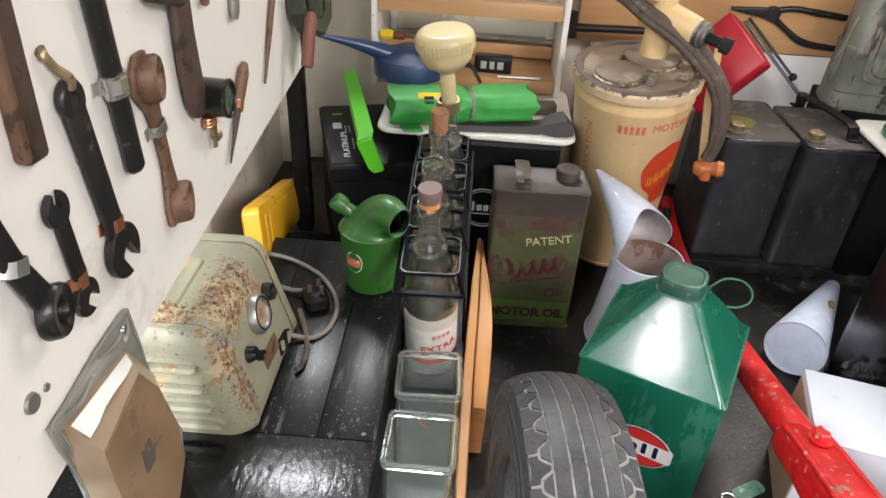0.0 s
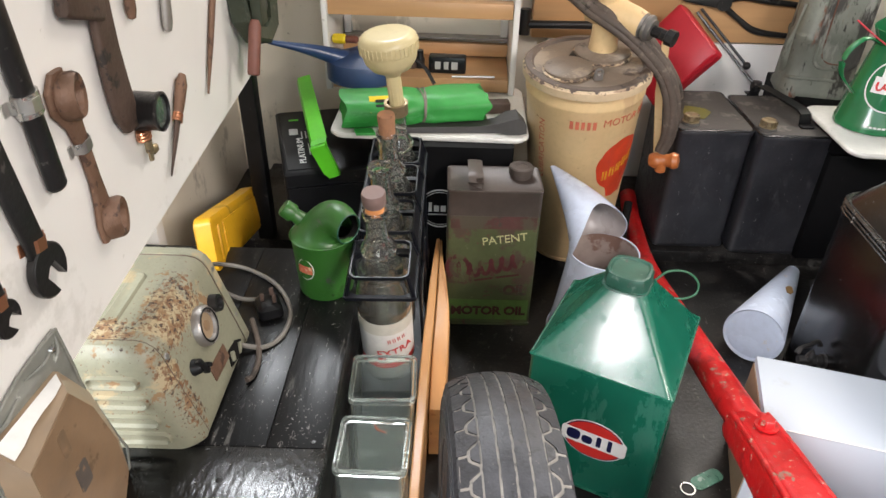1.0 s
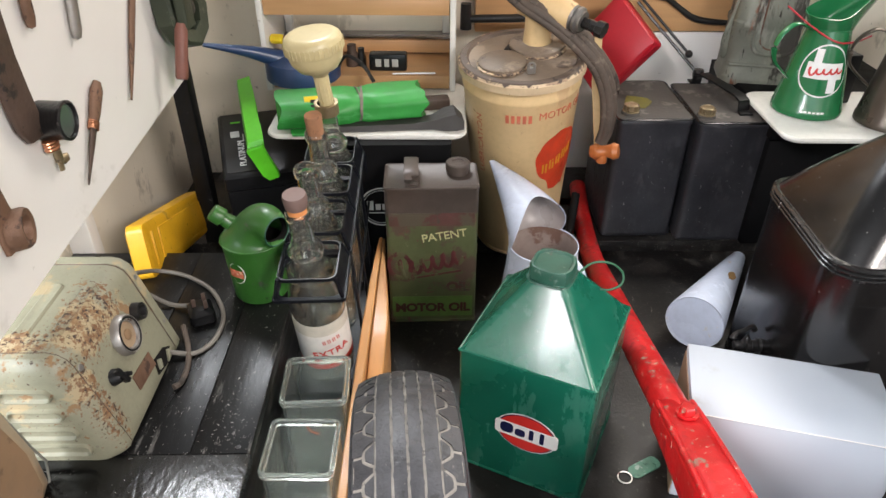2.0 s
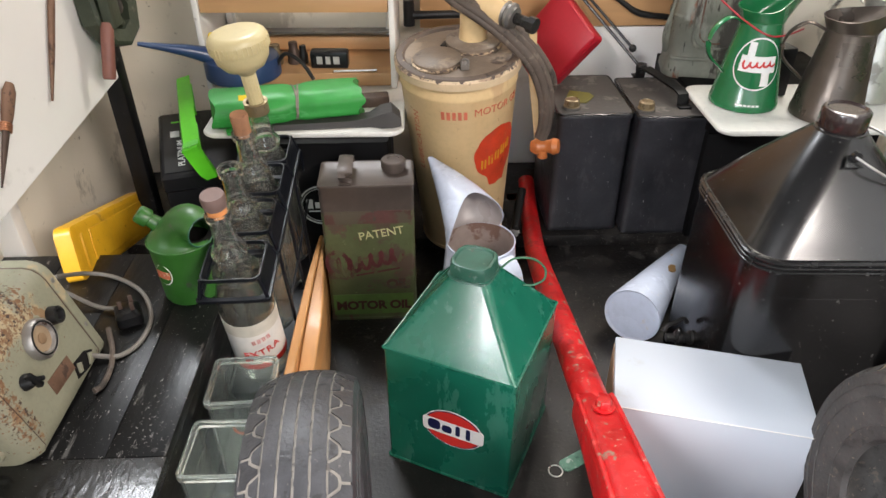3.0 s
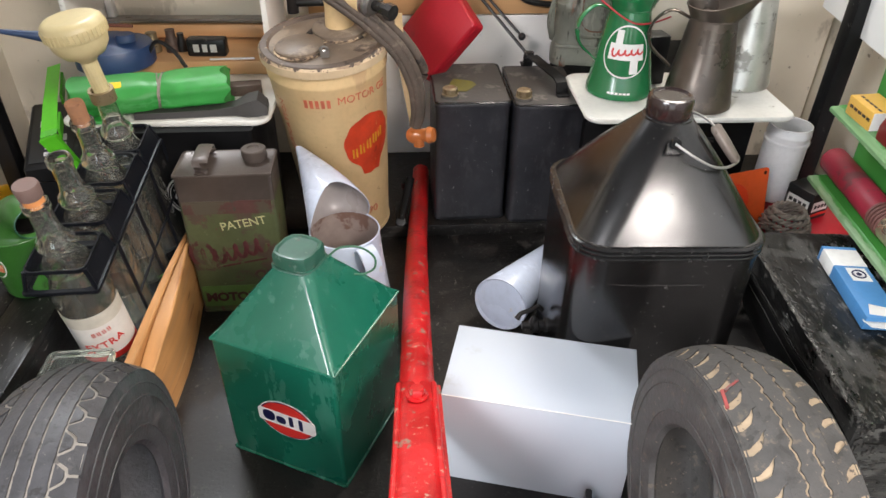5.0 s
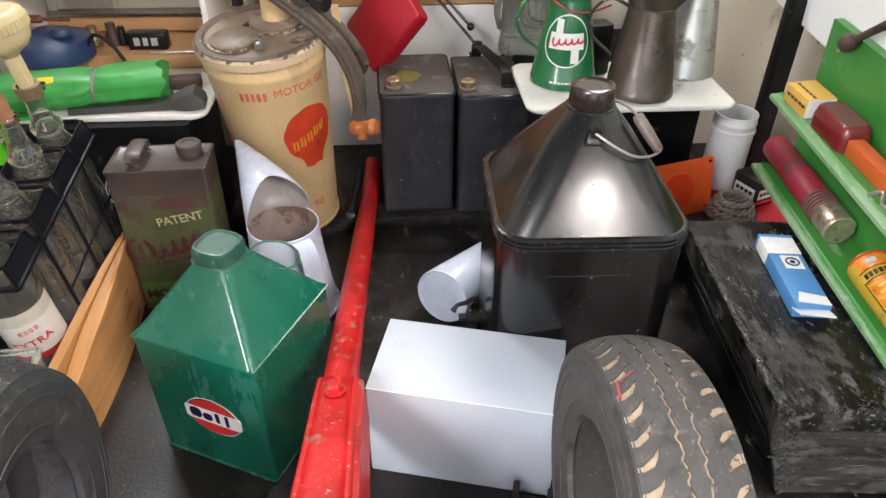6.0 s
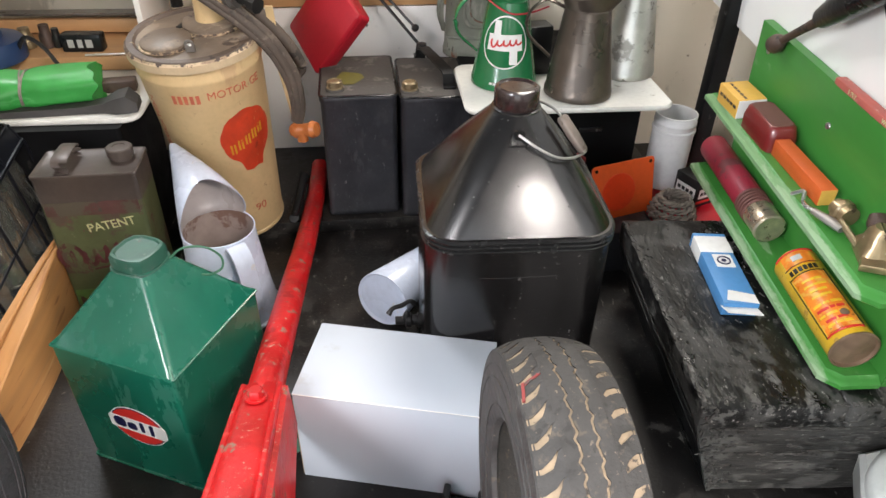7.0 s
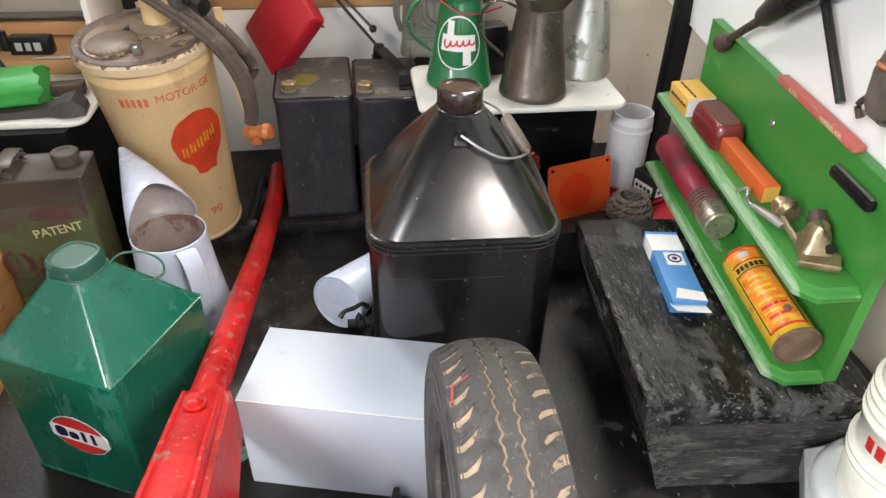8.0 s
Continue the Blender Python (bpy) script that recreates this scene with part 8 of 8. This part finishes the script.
part("stamp", slab(rsq(0.020, 0.032, 0.004, 3, (0.548, 0.313)), 0.0300, 0.0306), "stamp_grey", t)
part("stamp", slab(rsq(0.012, 0.030, 0.003, 3, (0.540, 0.366)), 0.0300, 0.0305), "stamp_pale", t)
part("rivet", moved(lathe([(0, 0.007), (0.004, 0.007), (0.003, 0.010), (0, 0.0105)], 12), Matrix.Translation((0.604, 0.421, -0.005))), "steel", t)
hm2, hl2 = between((-0.135, 0.560, 0.1985), (-0.060, 0.500, 0.1985))
hd2 = thing("turned_handle", hm2, "red-brown turned wooden handle lying on the side box", "handle")
part("handle", lathe([(0, 0), (0.006, 0.0), (0.0085, 0.004), (0.006, 0.012), (0.0085, 0.018), (0.006, 0.026), (0.008, 0.05), (0.006, hl2), (0, hl2)], 16), "red_wood", hd2)

# ---- green shelf unit on the right board ----
un = thing("wall_shelf", UNIT.copy(), "green painted two-tier wooden shelf unit on the tool board", "shelf unit")
SL = 0.577
part("back_panel", loft([[(x, y, z) for y, z in ((0.0, -0.004), (0.012, -0.010), (SL, -0.010), (SL, 0.285), (0.0, 0.285))] for x in (0.0, 0.016)]), "shelf_green", un)
for z in (0.0, 0.148):
    o = lambda s: [(-0.075 + s, 0.022 + s * 0.4), (-0.053 + s * 0.6, 0.0 + s), (-0.001, 0.0 + s), (-0.001, SL - s), (-0.075 + s, SL - s)]
    rings = [[(x, y, z + dz) for x, y in o(s)] for s, dz in ((0.003, -0.010), (0.0, -0.007), (0.0, 0.000), (0.003, 0.003), (0.006, 0.0035), (0.011, 0.0085))]
    part("shelf", loft(rings), "shelf_edge", un)
for y, z in ((0.533, 0.247), (0.065, 0.240), (0.30, 0.225)):
    part("screw", moved(lathe([(0, 0), (0.006, 0), (0.005, 0.002), (0, 0.003)], 16), Matrix.Translation((0.0, y, z)) @ Matrix.Rotation(radians(-90), 4, "Y")), "steel", un)
part("pull_handle", moved(box(0.012, 0.086, 0.014, 0.003), Matrix.Translation((-0.011, 0.075, 0.250))), "black_metal", un, "black metal strip with a bright top")
part("handle_face", moved(box(0.004, 0.082, 0.003, 0.001), Matrix.Translation((-0.011, 0.075, 0.2642))), "dull_steel", un)


def on_unit(name, y, x, z, label, category, turn=0.0):
    return thing(name, UNIT @ Matrix.Translation((x, y, z)) @ Matrix.Rotation(radians(turn), 4, "Z"), label, category)


ALONG = Matrix.Rotation(radians(-90), 4, "X")
z1, z2 = 0.0088, 0.1568
t = on_unit("grease_tube", 0.392, -0.036, z1 + 0.0270, "dark red cardboard tube with a metal end lying on the shelf", "tube")
part("tube", moved(lathe([(0, 0.188), (0.0235, 0.188), (0.0255, 0.184), (0.0255, 0.0), (0.024, -0.002)], 36), ALONG), "tube_red", t)
for i in range(5):
    part("ring", moved(wire_ring(0.0245, 0.0030, 36, 6, (0, 0, -0.006 - 0.008 * i)), ALONG), "lens_dirty", t, "dark grooved collar")
part("end_cap", moved(lathe([(0.0245, -0.040), (0.0260, -0.044), (0.0260, -0.074), (0.0245, -0.080), (0.0265, -0.082), (0.0265, -0.088), (0.023, -0.090), (0.0, -0.084)], 36), ALONG), "cap_tin", t, "bright tin end")
t = on_unit("tin_canister", 0.026, -0.037, z1 + 0.0325, "yellow and orange printed tin lying on the shelf", "tin")
part("can", moved(lathe([(0, 0.195), (0.016, 0.195), (0.018, 0.188), (0.029, 0.182), (0.0315, 0.178), (0.0315, 0.002), (0.0325, 0.0)], 40), ALONG), "tin_yellow", t)
part("base", moved(lathe([(0.0325, 0.002), (0.0328, -0.001), (0.0305, -0.002), (0.0295, 0.003), (0.016, 0.002), (0.012, 0.0005), (0, 0.0005)], 40), ALONG), "tin_end", t, "brown rusted base")
wrapz = lambda bm, a, y0, lift: moved(wrapped(bm, 0.0315, a, y0, lift), ALONG)
part("print_panel", wrapz(bars([(0.0, 0.0, 0.046, 0.110)]), -118, 0.072, 0.0006), "tin_orange", t, "worn orange panel")
part("print_panel", wrapz(bars([(0.0, 0.0, 0.042, 0.026)]), -118, 0.160, 0.0006), "tin_orange", t)
part("wordmark", wrapz(bars([(-0.018 + 0.007 * i, 0, 0.005, 0.009) for i in range(6)]), -118, 0.138, 0.0008), "print_black", t)
part("mark", wrapz(bars([(0.0, 0.0, 0.014, 0.010)]), -118, 0.161, 0.0014), "plug_grey", t)
for i, w in enumerate((0.026, 0.030, 0.022, 0.026)):
    part("print_bar", wrapz(bars([(0.0, 0.0, w, 0.004)]), -118, 0.112 - 0.011 * i, 0.0014), "tin_yellow", t)
for x, y, w, h, mt in ((-0.026, 0.072, 0.0012, 0.118, "print_black"), (0.026, 0.072, 0.0012, 0.118, "print_black"), (0.0, 0.129, 0.050, 0.0012, "print_black"), (0.0, 0.148, 0.050, 0.0012, "print_black"), (0.0, 0.014, 0.050, 0.003, "signal_red"), (0.0, 0.176, 0.060, 0.003, "signal_red")):
    part("frame_line", wrapz(bars([(x, 0.0, w, h)]), -118, y, 0.0010), mt, t)
for i, (y, ws) in enumerate(((0.064, (0.012, 0.008, 0.014)), (0.054, (0.016, 0.006, 0.010)), (0.044, (0.008, 0.014, 0.012)), (0.034, (0.014, 0.012)), (0.026, (0.010, 0.008, 0.010)))):
    x = -sum(ws) / 2 - 0.002
    for w in ws:
        part("print_bar", wrapz(bars([(x + w / 2, 0.0, w, 0.0042)]), -118, y, 0.0012), "signal_red" if i % 2 else "tin_yellow", t)
        x += w + 0.002
part("seal", wrapz(slab([(0.006 * math.cos(i * math.tau / 16) + 0.012, 0.006 * math.sin(i * math.tau / 16)) for i in range(16)], -0.0003, 0.0003), -118, 0.040, 0.0016), "tin_end", t)
t = on_unit("carton", 0.500, -0.042, z2, "small yellow spark plug carton", "carton", 4)
part("carton", box(0.050, 0.075, 0.034, 0.0012), "carton_yellow", t)
part("wordmark", join(*[box(0.004, 0.009, 0.001, 0, (-0.010, -0.028 + 0.013 * i, 0.0338)) for i in range(5)]), "tool_dark_rust", t)
part("wordmark", join(*[box(0.001, 0.009, 0.005, 0, (-0.0255, -0.028 + 0.013 * i, 0.016)) for i in range(5)]), "tool_dark_rust", t)
part("end_flap", box(0.048, 0.001, 0.032, 0, (0, -0.0380, 0.001)), "carton_white", t, "striped end flap")
t = on_unit("lamp_lens", 0.395, -0.036, z2, "dusty dark red rear lamp lens", "lamp lens", 2)
part("lens", loft([[(x, y, z) for x, y in rsq(w, d, 0.012)] for w, d, z in ((0.050, 0.104, 0.0), (0.050, 0.104, 0.022), (0.044, 0.096, 0.038), (0.038, 0.090, 0.041))]), "lens_red", t)
part("dust_top", slab(rsq(0.035, 0.086, 0.010), 0.041, 0.0422), "lens_dirty", t)
t = on_unit("carton", 0.268, -0.036, z2, "long orange cardboard parts carton", "carton", 2)
part("carton", box(0.024, 0.146, 0.026, 0.0012), "carton_orange", t)
part("end_flap", box(0.0225, 0.0010, 0.024, 0, (0, -0.0734, 0.001)), "carton_yellow", t, "pale torn end")
t = on_unit("spring_clip", 0.175, -0.062, z2, "chromed spring clip with a worn handle", "clip", 12)
part("wire", tube([(0, 0.045, 0.006), (0.006, 0.030, 0.018), (-0.004, 0.014, 0.010), (0.002, -0.010, 0.008)], 0.0028, 8, 6), "steel", t)
part("handle", tube([(0.000, -0.002, 0.008), (0.004, -0.030, 0.009), (0.006, -0.052, 0.009)], [0.006, 0.0085, 0.007], 10, 4, 0.7), "dull_steel", t)
t = on_unit("brass_fitting", 0.140, -0.030, z2, "brass union with a short pipe", "fitting", 8)
part("union", moved(lathe([(0, 0), (0.014, 0), (0.014, 0.010), (0.017, 0.012), (0.017, 0.020), (0.012, 0.022), (0.012, 0.030), (0, 0.031)], 18), Matrix.Translation((0, 0, 0.017)) @ ALONG), "cast_gold", t)
part("pipe", tube([(-0.012, 0.0, 0.014), (-0.016, -0.030, 0.010), (-0.020, -0.062, 0.006)], 0.0048, 8, 3), "brass", t)
t = on_unit("pump_casting", 0.082, -0.026, z2, "yellow-brown cast alloy fuel pump part", "casting", -14)
part("body", loft([[(x, y, z) for x, y in rsq(w, d, 0.010)] for w, d, z in ((0.040, 0.052, 0.0), (0.042, 0.054, 0.010), (0.030, 0.038, 0.022), (0.026, 0.030, 0.036), (0.018, 0.020, 0.044))]), "cast_gold", t)
part("boss", moved(lathe([(0, 0), (0.012, 0), (0.013, 0.010), (0.010, 0.020), (0, 0.022)], 18), Matrix.Translation((0.004, 0.020, 0.026)) @ Matrix.Rotation(radians(-50), 4, "X")), "tool_dark_rust", t)
part("flange", slab([(-0.026, -0.040), (0.022, -0.046), (0.030, -0.020), (0.012, -0.010), (-0.018, -0.012)], 0.002, 0.012, 0.002), "cast_gold", t)
part("bolt", lathe([(0, 0), (0.006, 0), (0.006, 0.008), (0, 0.009)], 6), "tool_black", t, m=Matrix.Translation((0.012, -0.020, 0.016)))
t = on_unit("wiper_carton", 0.211, 0.004, 0.2852, "long red wiper blade carton on top of the panel", "carton")
part("carton", box(0.015, 0.208, 0.010, 0.001), "wiper_card", t)
WT = Matrix.Translation((-0.0078, 0, 0.005)) @ Matrix.Rotation(radians(-90), 4, "Z") @ Matrix.Rotation(radians(90), 4, "X")
part("lettering", moved(writing("WIPERBLADE", 0.0088, 0.0003, 1.05), WT @ Matrix.Translation((0.048, 0, 0))), "print_cream", t)
part("lettering", moved(writing("5 PLY", 0.0088, 0.0003, 1.05), WT @ Matrix.Translation((-0.055, 0, 0))), "print_cream", t)

t = on_unit("brace_tool", 0, 0, 0, "black steel brace with a brown ball end on the board", "brace")
part("ball", moved(lathe([(0, -0.018), (0.009, -0.016), (0.0145, -0.008), (0.0150, 0.003), (0.0105, 0.014), (0.007, 0.018), (0, 0.018)], 24), between((-0.014, 0.487, 0.278), (-0.004, 0.400, 0.345))[0]), "tool_dark_rust", t, "brown ball end")
part("shank", tube([(-0.013, 0.480, 0.283), (-0.008, 0.430, 0.322), (-0.006, 0.375, 0.362)], [0.0062, 0.0066, 0.009], 12, 4), "tool_dark_rust", t)
part("grip", tube([(-0.008, 0.385, 0.356), (-0.010, 0.340, 0.388), (-0.010, 0.255, 0.445), (-0.010, 0.18, 0.50)], [0.016, 0.021, 0.021, 0.019], 18, 4), "tool_black", t)
t = on_unit("tommy_bar", 0, 0, 0, "black round bar hung on the board", "bar")
part("bar", tube([(0.002, 0.290, 0.438), (0.002, 0.168, 0.322)], 0.0062, 14, 1), "tool_black", t)
t = on_unit("grease_gun", 0.084, 0.004, 0.372, "small brown-grey cast tool with a copper band on the board", "tool", 0)
part("body", loft([[(x - 0.004, y, z) for x, y in rsq(w, d, 0.008)] for w, d, z in ((0.024, 0.040, -0.030), (0.030, 0.054, -0.018), (0.030, 0.060, 0.02), (0.026, 0.046, 0.050), (0.024, 0.04, 0.12))]), "cast_dull", t)
part("band", moved(wire_ring(0.018, 0.004, 20, 6), Matrix.Translation((-0.004, 0.008, 0.030))), "copper", t)
part("leg", tube([(-0.006, 0.030, -0.014), (-0.010, 0.040, -0.030), (-0.006, 0.036, -0.046)], 0.004, 8, 4), "tool_dark_rust", t)

# blue carton on the box
t = thing("carton", Matrix.Translation((1.283, 0.923, 0.1825)) @ Matrix.Rotation(radians(-9), 4, "Z"), "blue and white parts carton with torn flaps", "carton")
part("carton", box(0.053, 0.180, 0.024, 0.0012, (0, 0.0125, 0)), "carton_blue", t)
part("end_sleeve", box(0.0542, 0.050, 0.0248, 0.001, (0, 0.078, 0.0)), "carton_white", t, "white end")
part("end_stripe", box(0.0546, 0.008, 0.0252, 0.0006, (0, 0.103, 0.0)), "carton_blue", t)
part("emblem_panel", box(0.030, 0.034, 0.0008, 0, (0.004, 0.030, 0.0238)), "carton_white", t)
part("emblem", join(wire_ring(0.010, 0.0014, 24, 6), lathe([(0, -0.0002), (0.004, -0.0002), (0.004, 0.0006), (0, 0.0006)], 12)), "navy", t, m=Matrix.Translation((0.004, 0.030, 0.0250)))
part("flap", slab([(-0.028, -0.074), (0.024, -0.078), (0.028, -0.096), (-0.022, -0.092)], 0.006, 0.008), "carton_white", t, "torn white flap", m=Matrix.Rotation(radians(-6), 4, "X"))
part("torn_patch", slab([(-0.012, -0.046), (0.0255, -0.056), (0.0262, -0.0765), (-0.020, -0.070)], 0.0238, 0.0246), "carton_white", t)

# large display spark plug
t = thing("display_spark_plug", pose(1.451, 0.545, -0.056, 0, -10, 0), "oversized ivory display spark plug with grey hexagon and red lettering", "spark plug")
part("thread", lathe([(0, 0.061), (0.048, 0.061)] + [(0.048 + (0.004 if i % 2 else 0.0), 0.062 + 0.006 * i) for i in range(7)] + [(0.052, 0.105), (0.085, 0.108), (0.088, 0.112), (0.088, 0.124), (0, 0.124)], 40), "plug_grey", t)
part("hexagon", lathe([(0, 0.124), (0.108, 0.124), (0.112, 0.128), (0.112, 0.172), (0.104, 0.180), (0, 0.180)], 6), "plug_grey", t)
part("collar", lathe([(0.094, 0.178), (0.092, 0.188), (0.086, 0.194), (0.074, 0.197), (0, 0.197)], 48), "plug_grey", t)
rib = [(0, 0.195), (0.066, 0.195), (0.066, 0.232), (0.0625, 0.238)]
for z in (0.240, 0.254):
    rib += [(0.0670, z + 0.003), (0.0672, z + 0.007), (0.0615, z + 0.012)]
rib += [(0.0600, 0.270), (0.0590, 0.310)]
for z in (0.312, 0.327, 0.342, 0.357):
    rib += [(0.0625 - (z - 0.312) * 0.08, z + 0.003), (0.0625 - (z - 0.312) * 0.08, z + 0.008), (0.0570 - (z - 0.312) * 0.08, z + 0.013)]
rib = [(r, z + 0.020 if z > 0.21 else z) for r, z in rib + [(0.050, 0.39), (0.040, 0.47), (0, 0.475)]]
part("insulator", lathe(rib, 56), "porcelain", t)
part("lettering_bars", wrapped(bars([(-0.058 + 0.0145 * i, 0, 0.0100, 0.021) for i in range(9)]), 0.0595, -124, 0.310, 0.0006), "signal_red", t, "red lettering blocks")
